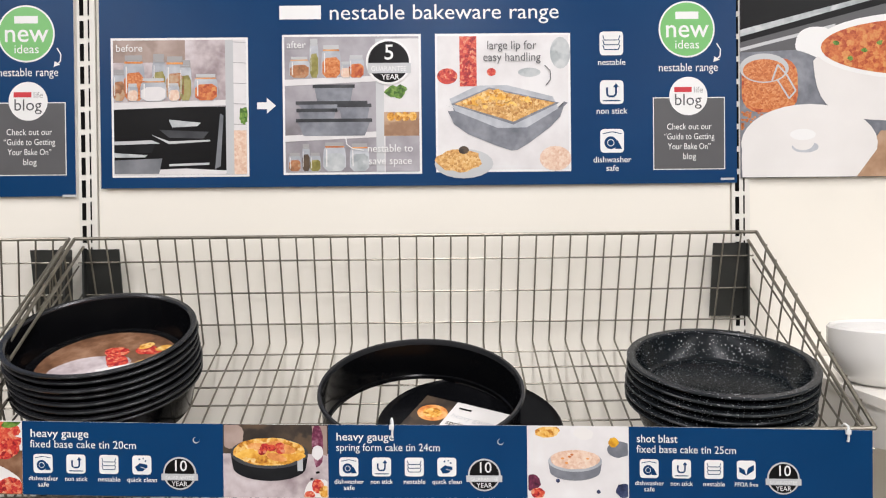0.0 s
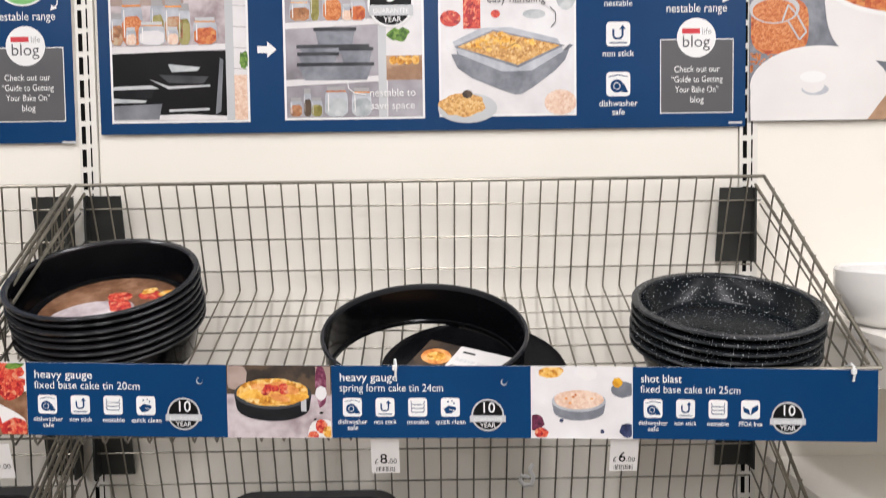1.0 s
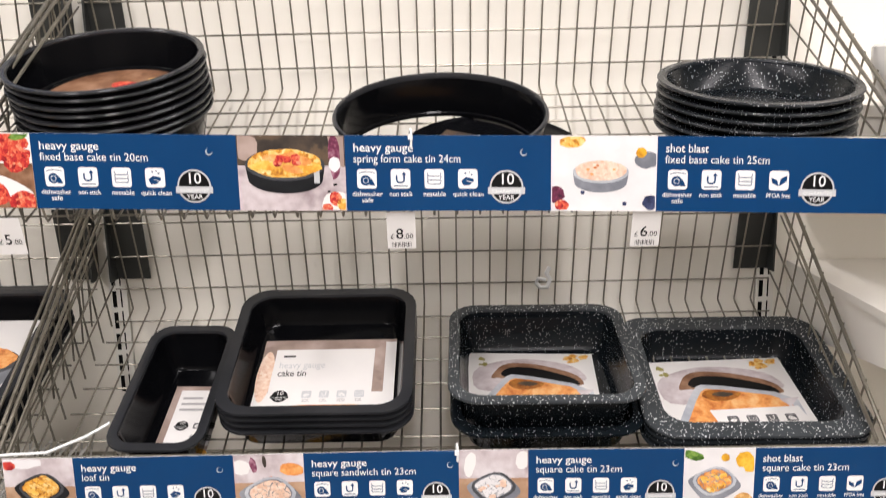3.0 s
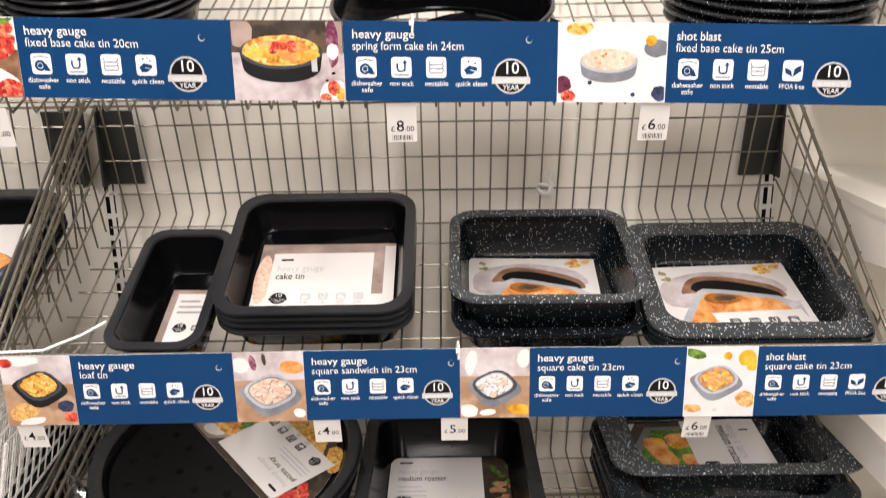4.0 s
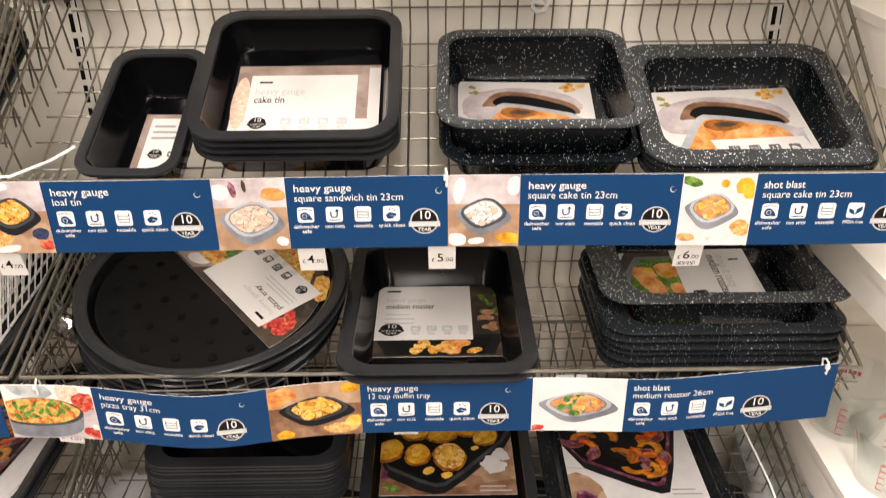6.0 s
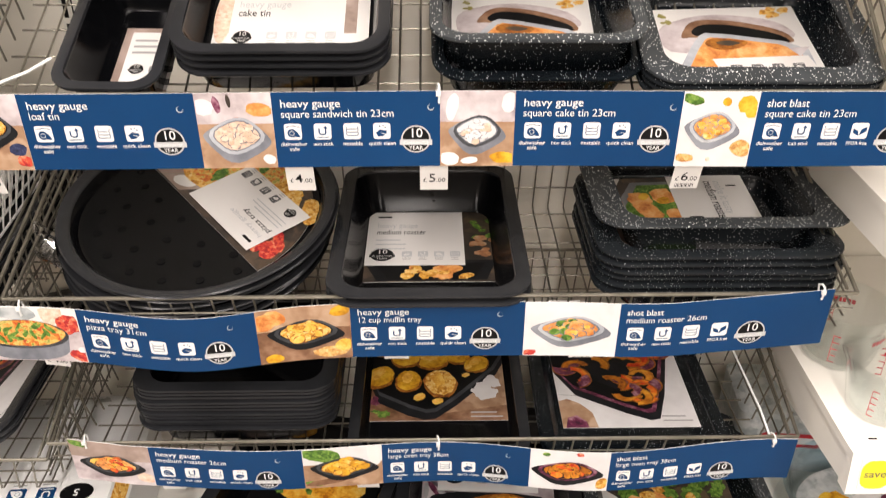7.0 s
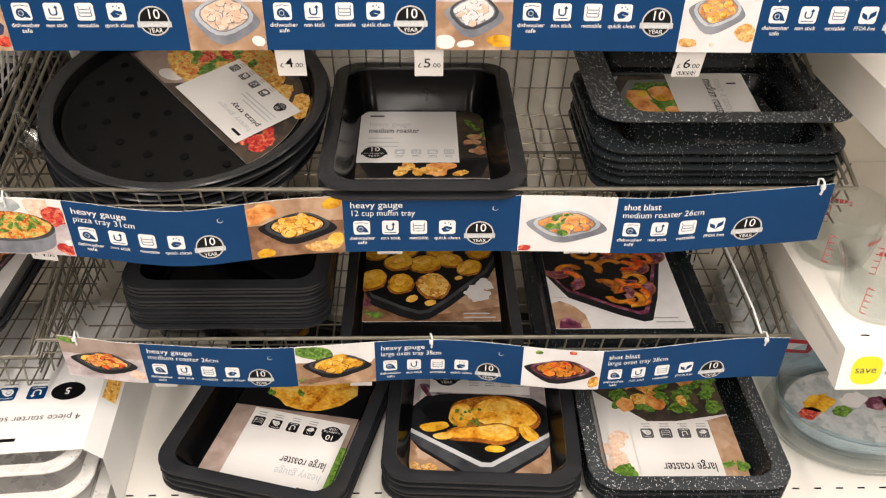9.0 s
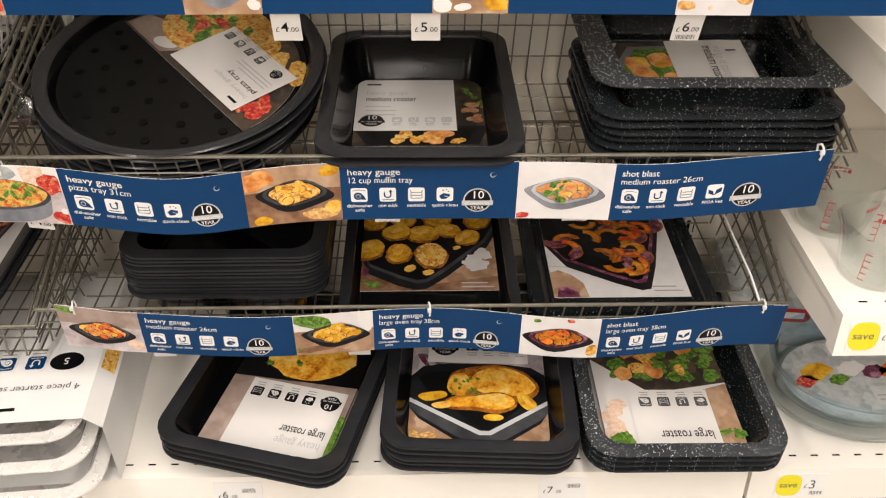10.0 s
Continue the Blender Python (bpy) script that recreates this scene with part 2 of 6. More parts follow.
# ---- mesh building ----
class Mesh:
    """Gathers vertices and faces; each face has a material."""

    def __init__(self):
        self.v, self.f, self.m, self.mats = [], [], [], []

    def slot(self, material):
        if material not in self.mats:
            self.mats.append(material)
        return self.mats.index(material)

    def add(self, verts, faces, material):
        k, s = len(self.v), self.slot(material)
        self.v.extend(tuple(p) for p in verts)
        for f in faces:
            self.f.append([k + i for i in f])
            self.m.append(s)

    def box(self, lo, hi, material):
        (a, b, c), (d, e, f) = lo, hi
        vs = [(x, y, z) for z in (c, f) for y in (b, e) for x in (a, d)]
        self.add(vs, [(0, 2, 3, 1), (4, 5, 7, 6), (0, 1, 5, 4), (2, 6, 7, 3), (0, 4, 6, 2), (1, 3, 7, 5)], material)

    def loft(self, rings, material, cap_first=False, cap_last=False, mats=None):
        n = len(rings[0])
        for i in range(len(rings) - 1):
            mm = mats[i] if mats else material
            self.add(list(rings[i]) + list(rings[i + 1]), [(j, (j + 1) % n, n + (j + 1) % n, n + j) for j in range(n)], mm)
        if cap_first:
            self.add(rings[0], [tuple(reversed(range(n)))], mats[0] if mats else material)
        if cap_last:
            self.add(rings[-1], [tuple(range(n))], mats[-1] if mats else material)

    def tube(self, pts, r, material, n=6):
        pts = [Vector(p) for p in pts]
        rings, up = [], None
        for i, p in enumerate(pts):
            d = (pts[min(i + 1, len(pts) - 1)] - pts[max(i - 1, 0)]).normalized()
            if up is None:
                up = d.orthogonal().normalized()
            up = (up - d * up.dot(d)).normalized()
            side = d.cross(up)
            rings.append([p + r * (math.cos(2 * math.pi * k / n) * up + math.sin(2 * math.pi * k / n) * side) for k in range(n)])
        self.loft(rings, material, True, True)

    def lathe(self, profile, material, n=48, cap_first=True, cap_last=True, mats=None):
        rings = [[(r * math.cos(2 * math.pi * k / n), r * math.sin(2 * math.pi * k / n), z) for k in range(n)] for r, z in profile]
        self.loft(rings, material, cap_first, cap_last, mats)

    def data(self, name, smooth=True, angle=40):
        me = bpy.data.meshes.new(name)
        me.from_pydata(self.v, [], self.f)
        for m in self.mats:
            me.materials.append(m)
        me.polygons.foreach_set("material_index", self.m)
        bm = bmesh.new()
        bm.from_mesh(me)
        bmesh.ops.remove_doubles(bm, verts=bm.verts, dist=1e-6)
        if smooth:
            for e in bm.edges:
                e.smooth = len(e.link_faces) == 2 and e.calc_face_angle(0) < radians(angle)
            for f in bm.faces:
                f.smooth = True
        bm.to_mesh(me)
        bm.free()
        return me


def part(name, mesh, parent, label="", m=None, smooth=True):
    """One mesh object under a thing or under a part."""
    data = mesh if isinstance(mesh, bpy.types.Mesh) else mesh.data(name, smooth)
    ob = new(name, data)
    ob.parent = parent
    if m is not None:
        ob.matrix_basis = m
    if label:
        ob["label"] = label
    return ob


def thing(name, label, category, m=None, group="", kind="", mesh=None, smooth=True):
    ob = new(name, mesh.data(name, smooth) if mesh else None)
    if m is not None:
        ob.matrix_basis = m
    return tagged(ob, label, category, group, kind)


def rr(w, d, r, z, n=6, dx=0.0, dy=0.0):
    """A rounded rectangle as a ring of points at height z."""
    out = []
    r = min(r, w / 2 - 1e-4, d / 2 - 1e-4)
    for cx, cy, a0 in ((w / 2 - r, d / 2 - r, 0), (-w / 2 + r, d / 2 - r, 90), (-w / 2 + r, -d / 2 + r, 180), (w / 2 - r, -d / 2 + r, 270)):
        for k in range(n + 1):
            a = radians(a0 + 90 * k / n)
            out.append((cx + r * math.cos(a) + dx, cy + r * math.sin(a) + dy, z))
    return out


# ---- printing: flat artwork laid on a card ----
TEXTS = {}


def glyphs(body, size, bold):
    key = (body, bold)
    if key not in TEXTS:
        cu = bpy.data.curves.new("type", "FONT")
        cu.body, cu.size, cu.resolution_u = body, 1.0, 3
        cu.offset = 0.006 if bold else 0.0
        ob = new("type", cu)
        bpy.context.view_layer.update()
        me = bpy.data.meshes.new_from_object(ob.evaluated_get(bpy.context.evaluated_depsgraph_get()))
        vs = [(v.co.x, v.co.y) for v in me.vertices]
        fs = [tuple(p.vertices) for p in me.polygons]
        bpy.data.objects.remove(ob)
        bpy.data.curves.remove(cu)
        bpy.data.meshes.remove(me)
        TEXTS[key] = (vs, fs)
    vs, fs = TEXTS[key]
    return [(x * size, y * size) for x, y in vs], fs


class Art:
    """Artwork in a card's own plane: u to the right, v up, h out of the card; at() bends it into space."""

    def __init__(self, at=lambda u, v, h: (u, -h, v)):
        self.g, self.at, self.rng, self.flip = Mesh(), at, random.Random(7), 1.0

    def raw(self, uv, faces, ink, h):
        self.g.add([self.at(u, v, h) for u, v in uv], faces, INK[ink] if isinstance(ink, str) else ink)

    def poly(self, uv, ink, h):
        self.raw(uv, [tuple(range(len(uv)))], ink, h)

    def rect(self, u0, v0, u1, v1, ink, h, cols=1):
        uv = [(u0 + (u1 - u0) * i / cols, v) for i in range(cols + 1) for v in (v0, v1)]
        self.raw(uv, [(2 * i, 2 * i + 2, 2 * i + 3, 2 * i + 1) for i in range(cols)], ink, h)

    def round(self, u0, v0, u1, v1, r, ink, h):
        self.poly([(x, y) for x, y, _ in rr(u1 - u0, v1 - v0, r, 0, 4, (u0 + u1) / 2, (v0 + v1) / 2)], ink, h)

    def disc(self, u, v, a, b, ink, h, turn=0.0, n=20, wob=0.0):
        c, s, pts = math.cos(radians(turn)), math.sin(radians(turn)), []
        for k in range(n):
            t = 2 * math.pi * k / n
            q = 1 + wob * self.rng.uniform(-1, 1)
            x, y = a * q * math.cos(t), b * q * math.sin(t)
            pts.append((u + c * x - s * y, v + s * x + c * y))
        self.poly(pts, ink, h)

    def line(self, pts, w, ink, h):
        for (a, b), (c, d) in zip(pts, pts[1:]):
            l = math.hypot(c - a, d - b) or 1
            nx, ny = -(d - b) / l * w / 2, (c - a) / l * w / 2
            self.poly([(a - nx, b - ny), (c - nx, d - ny), (c + nx, d + ny), (a + nx, b + ny)], ink, h)

    def text(self, body, u, v, size, ink, h, bold=False, mid=False, turn=0.0, slant=0.0, fit=0.0, wide=1.0):
        vs, fs = glyphs(body, size, bold)
        if not vs:
            return
        w = max(x for x, _ in vs)
        k = fit / w if fit else wide
        off = w * k / 2 if mid else 0.0
        c, s = math.cos(radians(turn)), math.sin(radians(turn))
        out = []
        for x, y in vs:
            x, y = x * k - off + slant * y, y * self.flip
            out.append((u + c * x - s * y, v + s * x + c * y))
        self.raw(out, fs, ink, h)

    def bars(self, u, v, w, size, ink, h, n=1, gap=1.5, seed=1):
        """Writing too small to read."""
        rng = random.Random(seed)
        for k in range(n):
            self.rect(u, v - k * size * gap, u + w * rng.uniform(0.75, 1.0), v - k * size * gap + size * 0.55, ink, h)


# ---- the shell of the shop ----
def slab(name, lo, hi, material, label, category, kind="structure"):
    g = Mesh()
    g.box(lo, hi, material)
    return thing(name, label, category, kind=kind, mesh=g, smooth=False)


slab("floor", (-4, -5, -0.1), (4, 0.3, 0.0), M_FLOOR, "grey speckled terrazzo shop floor", "floor")
slab("ceiling", (-4, -5, CEILING), (4, 0.3, CEILING + 0.1), M_CEIL, "plain white shop ceiling above the aisle", "ceiling")
slab("wall_back", (-4, 0.05, 0), (4, 0.3, CEILING), M_WALL, "cream painted wall behind the shelving", "wall")
slab("wall_far", (-4, -5.1, 0), (4, -5.0, CEILING), M_DIM, "dim mixed shelving across the aisle", "wall")
slab("wall_west", (-4.1, -5, 0), (-4, 0.3, CEILING), M_DIM, "dim end wall of the shop", "wall")
slab("wall_east", (4, -5, 0), (4.1, 0.3, CEILING), M_DIM, "dim end wall of the shop", "wall")

for x, y in TUBES:
    fx = thing("ceiling_light", "long white fluorescent ceiling light fitting", "ceiling light", pose(x, y, CEILING), group="aisle lights")
    g = Mesh()
    g.box((-0.09, -0.75, -0.05), (0.09, 0.75, -0.002), M_SHELF)
    part("housing", g, fx, smooth=False)
    lamp = bpy.data.lights.new("tube", "AREA")
    lamp.shape, lamp.size, lamp.size_y, lamp.energy, lamp.color = "RECTANGLE", 0.14, 1.4, TUBE_WATTS, (1.0, 0.965, 0.915)
    lo = new("tube", lamp)
    lo.matrix_basis = pose(x, y, CEILING - 0.056)

# back panels of the shelving bays, with a hairline gap at each upright
for k, (a, b) in enumerate(((-1.486, -0.514), (-0.484, 0.484), (0.514, 1.486))):
    slab(f"wall_panel_{k + 1}", (a, 0.0, 0.1), (b, 0.02, 2.3), M_WALL, "cream enamelled back panel of the shelving bay", "wall panel")


def slotted_upright(x):
    up = thing("slotted_upright", "cream steel shelving upright with two rows of dark slots", "upright", pose(x, 0, 0), group="bay uprights")
    g = Mesh()
    g.box((-0.0135, -0.004, 0.0), (0.0135, 0.04, 2.3), M_POST)
    part("post", g, up, smooth=False)
    g = Mesh()
    g.box((-0.003, -0.0048, 0), (0.003, -0.0042, 0.026), M_SLOT)
    wide = g.data("slot", False)
    g = Mesh()
    g.box((-0.001, -0.0048, 0), (0.001, -0.0042, 0.028), M_SLOT)
    thin = g.data("slot", False)
    for k in range(58):
        z = 0.25 + k * 0.0345
        part("slot", wide, up, m=pose(-0.006, 0, z))
        part("slot", thin, up, m=pose(0.0045, 0, z))


for x in (-0.499, 0.499):
    slotted_upright(x)


# ---- wire baskets ----
def frange(a, b, n):
    return [a + (b - a) * i / (n - 1) for i in range(n)]


def mixp(p, q, t):
    return tuple(a + (b - a) * t for a, b in zip(p, q))


R = 0.0014


def wire_basket(name_label, xa, xb, ft, fb, bb, bt, group, flare=0.013, pitch=0.0256, bracket=True):
    """ft, fb, bb, bt: (y, z) of the front top, front bottom, back bottom and back top edges."""
    bk = thing("wire_basket", name_label, "wire basket", group=group)
    mx, half = (xa + xb) / 2, (xb - xa) / 2
    lo = half - flare

    def pt(u, p, top):
        return (mx + u * (half if top else lo), p[0], p[1])

    first, last = math.ceil((xa + 0.006) / pitch), math.floor((xb - 0.006) / pitch)
    for k in range(first, last + 1):
        g = Mesh()
        u2 = (k * pitch - mx) / half
        g.tube([pt(u2, (bt[0] - 0.003, bt[1]), True), pt(u2, (bb[0] - 0.003, bb[1] + 0.004), False), pt(u2, (bb[0] - 0.007, bb[1]), False),
                pt(u2, (fb[0] + 0.006, fb[1]), False), pt(u2, (fb[0] + 0.002, fb[1] + 0.004), False), pt(u2, (ft[0] + 0.003, ft[1]), True)], R, M_WIRE, 5)
        part("wire", g, bk)
    # rails that run along the basket
    for t in (0.215, 0.51, 0.80):
        p = mixp(bt, bb, t)
        g = Mesh()
        g.tube([(mx - half + flare * t, p[0], p[1]), (mx + half - flare * t, p[0], p[1])], R, M_WIRE, 5)
        part("rail", g, bk)
    for k in range(8):
        p = mixp(bb, fb, 0.06 + 0.127 * k)
        g = Mesh()
        g.tube([(mx - lo, p[0], p[1] - 0.003), (mx + lo, p[0], p[1] - 0.003)], R, M_WIRE, 5)
        part("rail", g, bk)
    p = mixp(ft, fb, 0.3)
    g = Mesh()
    g.tube([(mx - half, p[0] - 0.003, p[1]), (mx + half, p[0] - 0.003, p[1])], R * 0.9, M_WIRE, 5)
    part("rail", g, bk)
    # sides
    for s in (-1, 1):
        for k in range(1, 10):
            t = k / 10
            a, b = mixp(bt, ft, t), mixp(bb, fb, t)
            g = Mesh()
            g.tube([(mx + s * (half + 0.002), a[0], a[1] + 0.004), (mx + s * (lo + 0.002), b[0], b[1])], R, M_WIRE, 5)
            part("wire", g, bk)
        for k in range(1, 4):
            t = k / 4
            a, b = mixp(bt, bb, t), mixp(ft, fb, t)
            x = mx + s * (half - flare * t)
            g = Mesh()
            g.tube([(x, a[0], a[1]), (x, b[0], b[1])], R, M_WIRE, 5)
            part("rail", g, bk)
    # the heavy top rim
    g = Mesh()
    c = [(mx - half, bt[0], bt[1]), (mx + half, bt[0], bt[1]), (mx + half, ft[0], ft[1]), (mx - half, ft[0], ft[1])]
    for i in range(4):
        g.tube([c[i], c[(i + 1) % 4]], 0.0026, M_WIRE, 8)
    for s in (-1, 1):
        g.tube([(mx + s * (half - 0.012), bt[0] + 0.002, bt[1] - 0.012), (mx + s * (half - 0.012), ft[0] + 0.004, ft[1] + 0.004)], 0.0022, M_WIRE, 6)
    part("rim", g, bk)
    if bracket:
        for s in (-1, 1):
            g = Mesh()
            x1, x2 = mx + s * (half - 0.012), mx + s * (half - 0.062)
            a, b = min(x1, x2), max(x1, x2)
            zt, zb = bt[1] - 0.016, bt[1] - 0.128
            yf, yb = bt[0] + 0.008, bb[0] + 0.004
            g.add([(a, yf, zt), (b, yf, zt), (b, yb, zb), (a, yb, zb), (a, yf + 0.003, zt), (b, yf + 0.003, zt), (b, yb + 0.003, zb), (a, yb + 0.003, zb)],
                  [(0, 3, 2, 1), (4, 5, 6, 7), (0, 1, 5, 4), (2, 3, 7, 6), (1, 2, 6, 5), (0, 4, 7, 3)], M_BRACKET)
            xs = x1 if s > 0 else x1 - 0.003
            g.box((xs, bt[0] + 0.003, zb), (xs + 0.003, -0.0052, zt), M_BRACKET)
            part("bracket", g, bk, "black steel hanging bracket", smooth=False)
    return bk


B1 = dict(ft=(-0.37, 1.347), fb=(-0.36, 1.272), bb=(-0.012, 1.402), bt=(-0.036, 1.567))
B2 = dict(ft=(-0.37, 1.000), fb=(-0.36, 0.925), bb=(-0.012, 1.075), bt=(-0.036, 1.252))
B3 = dict(ft=(-0.37, 0.742), fb=(-0.36, 0.668), bb=(-0.012, 0.668), bt=(-0.036, 0.850))
B4 = dict(ft=(-0.37, 0.505), fb=(-0.36, 0.430), bb=(-0.012, 0.430), bt=(-0.036, 0.600))
L4 = dict(ft=(-0.37, 0.475), fb=(-0.36, 0.405), bb=(-0.012, 0.405), bt=(-0.036, 0.600))
for bs, lab in ((B1, "sloping steel wire basket holding round cake tins"), (B2, "sloping steel wire basket holding square tins"),
                (B3, "level steel wire basket holding pizza trays and roasters"), (B4, "level steel wire basket holding oven trays")):
    wire_basket(lab, -0.503 if bs is B3 else -0.507, 0.529 if bs is B3 else 0.510, **bs, group="baskets of the bakeware bay")
for bs in (B1, B2, B3, L4):
    wire_basket("steel wire basket of the neighbouring bay", -1.30, -0.515, **bs, group="baskets of the neighbouring bay")


def floor_at(bs, y):
    t = (y - bs["fb"][0]) / (bs["bb"][0] - bs["fb"][0])
    return bs["fb"][1] + t * (bs["bb"][1] - bs["fb"][1]) + 0.002


def slope(bs):
    return math.degrees(math.atan2(bs["bb"][1] - bs["fb"][1], bs["bb"][0] - bs["fb"][0]))


def on(bs, x, y, rz=0.0, lift=0.0, tilt=None):
    """A pose on the basket's floor, lift metres above it along its normal."""
    a = slope(bs) if tilt is None else tilt
    return pose(x, y, floor_at(bs, y), a, 0, 0) @ pose(0, 0, lift, 0, 0, rz)


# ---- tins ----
def round_tin_body(r, h, taper=0.012, lip=0.006, wall=M_TIN, edge=M_RIM_LIT, n=72):
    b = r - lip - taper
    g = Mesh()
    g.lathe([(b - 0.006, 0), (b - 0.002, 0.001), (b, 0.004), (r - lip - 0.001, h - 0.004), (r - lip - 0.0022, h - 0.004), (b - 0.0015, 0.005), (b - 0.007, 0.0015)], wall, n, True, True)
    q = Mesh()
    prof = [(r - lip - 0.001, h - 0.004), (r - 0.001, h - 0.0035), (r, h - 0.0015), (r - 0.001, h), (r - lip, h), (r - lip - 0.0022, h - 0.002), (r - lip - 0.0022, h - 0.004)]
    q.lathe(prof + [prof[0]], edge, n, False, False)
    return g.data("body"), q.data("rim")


def round_tin_stack(label, m, r, h, count, pitch, group, wall=M_TIN, edge=M_RIM_LIT, jitter=0.0015, taper=0.012, lip=0.006, category="cake tin"):
    body, rim = round_tin_body(r, h, taper, lip, wall, edge)
    rng = random.Random(count)
    top = None
    for k in range(count):
        tin = thing("cake_tin", label, category, m @ pose(rng.uniform(-1, 1) * jitter, rng.uniform(-1, 1) * jitter, k * pitch, 0, 0, rng.uniform(0, 360)), group=group)
        part("body", body, tin)
        part("rim", rim, tin)
        top = tin
    return top, m @ pose(0, 0, (count - 1) * pitch)


def square_tin_mesh(w, d, h, lip=0.014, r=0.03, slope_in=0.008, wall=M_TIN, edge=M_RIM_LIT, lips=None, curl=0.002):
    """A pressed rectangular tin as body and lip; lips: widths of the lip at the sides and at the ends."""
    lx, ly = lips or (lip, lip)
    iw, idp = w - 2 * lx, d - 2 * ly
    s = slope_in
    g = Mesh()
    g.loft([rr(iw - 2 * s - 0.008, idp - 2 * s - 0.008, r - 0.006, 0), rr(iw - 2 * s, idp - 2 * s, r - 0.004, 0.004), rr(iw + 0.001, idp + 0.001, r, h - 0.004), rr(iw - 0.003, idp - 0.003, r - 0.001, h - 0.0042),
            rr(iw - 2 * s - 0.003, idp - 2 * s - 0.003, r - 0.005, 0.006), rr(iw - 2 * s - 0.012, idp - 2 * s - 0.012, r - 0.007, 0.0015)], wall, True, True)
    q = Mesh()
    prof = [rr(iw + 0.001, idp + 0.001, r, h - 0.004), rr(w - 0.002, d - 0.002, r + 0.008, h - 0.003 - curl), rr(w, d, r + 0.009, h - 0.002 - curl * 0.6), rr(w - 0.0015, d - 0.0015, r + 0.008, h - 0.0005), rr(w - 0.006, d - 0.006, r + 0.006, h),
            rr(iw, idp, r, h - 0.0005), rr(iw - 0.003, idp - 0.003, r - 0.001, h - 0.003), rr(iw - 0.003, idp - 0.003, r - 0.001, h - 0.0042)]
    q.loft(prof + [prof[0]], edge)
    return g.data("body"), q.data("rim")


def tin_stack(name, label, category, m, body, count, pitch, group, jitter=0.002):
    rng = random.Random(count * 7 + len(label))
    for k in range(count):
        last = k == count - 1
        tin = thing(name, label, category, m @ pose(0 if last else rng.uniform(-1, 1) * jitter, 0 if last else rng.uniform(-1, 1) * jitter, k * pitch, 0, 0, 0 if last else rng.uniform(-0.5, 0.5)), group=group)
        part("body", body[0], tin)
        part("rim", body[1], tin)
    return tin


def paper(art_fn, name, label, m, w, d, ink="card", thick=0.0006, category="label card"):
    """A printed card that lies flat: u to the right, v away from the front."""
    ob = thing(name, label, category, m)
    g = Mesh()
    g.box((-w / 2, -d / 2, 0), (w / 2, d / 2, thick), INK[ink])
    part("card", g, ob, smooth=False)
    a = Art(lambda u, v, h: (u, v, thick + h))
    art_fn(a, w, d)
    if a.g.f:
        part("printing", a.g, ob, smooth=False)
    return ob


# basket one
t20, top20 = round_tin_stack("black non-stick round cake tin, nested in a stack", on(B1, -0.396, -0.181), 0.1175, 0.051, 8, 0.0094, "stack of small round tins")
t25, top25 = round_tin_stack("dark speckled enamel round cake tin, nested in a stack", on(B1, 0.376, -0.243, tilt=13.5) @ pose(0, 0, 0.006), 0.114, 0.037, 6, 0.0104, "stack of speckled round tins", M_SPECK, M_SPECKOUT, lip=0.009)

spring = thing("springform_tin", "black springform cake tin ring standing on its loose base", "cake tin", on(B1, 0.008, -0.236, 0, 0.006))
g = Mesh()
prof = [(0.1225, 0.0), (0.1245, 0.002), (0.1225, 0.005), (0.1225, 0.052), (0.1212, 0.052), (0.1212, 0.006), (0.119, 0.0045), (0.119, 0.0)]
g.lathe(prof + prof[:1], M_TIN, 96, False, False)
part("ring", g, spring)
g = Mesh()
prof = [(0.1226, 0.052), (0.126, 0.054), (0.1275, 0.056), (0.126, 0.0585), (0.123, 0.0585), (0.1211, 0.055), (0.1211, 0.052)]
g.lathe(prof + prof[:1], M_RIM_LIT, 96, False, False)
part("rolled_rim", g, spring)
disc = thing("baking_disc", "black round loose base plate lying under the springform ring", "baking disc", on(B1, 0.068, -0.232))
g = Mesh()
g.lathe([(0.112, 0.0), (0.117, 0.001), (0.118, 0.004), (0.116, 0.006), (0.112, 0.004), (0.108, 0.003)], M_TIN, 72, True, True)
part("plate", g, disc)

# basket two
body = square_tin_mesh(0.244, 0.244, 0.046)
tin_stack("square_tin", "black non-stick square sandwich tin in a nested stack", "cake tin", on(B2, -0.154, -0.178), body, 4, 0.0108, "stack of square sandwich tins")
body = square_tin_mesh(0.120, 0.226, 0.062, lip=0.012, r=0.022)
tin_stack("loaf_tin", "black non-stick loaf tin lying beside the square tins", "loaf tin", on(B2, -0.337, -0.222, -1.0), body, 1, 0.009, "loaf tins")
# the tilted tin's lip has caught light in its colour; the tin below stays dark
body = square_tin_mesh(0.240, 0.238, 0.062, lip=0.014, wall=M_SPECK, edge=M_SPECKRIM_LIT)
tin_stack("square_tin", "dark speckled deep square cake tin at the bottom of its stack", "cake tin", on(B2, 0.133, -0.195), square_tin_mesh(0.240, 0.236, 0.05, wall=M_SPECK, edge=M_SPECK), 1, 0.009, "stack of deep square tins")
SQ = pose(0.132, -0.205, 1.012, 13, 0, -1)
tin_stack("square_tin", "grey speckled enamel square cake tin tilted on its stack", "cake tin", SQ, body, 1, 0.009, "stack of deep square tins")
body = square_tin_mesh(0.272, 0.250, 0.046, lip=0.026, wall=M_SPECK, edge=M_SPECKRIM_LIT)
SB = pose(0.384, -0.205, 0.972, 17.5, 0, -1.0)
# same tin with a darker rim; only the top lip is painted as lit
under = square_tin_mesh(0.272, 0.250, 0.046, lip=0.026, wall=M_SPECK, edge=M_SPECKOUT)
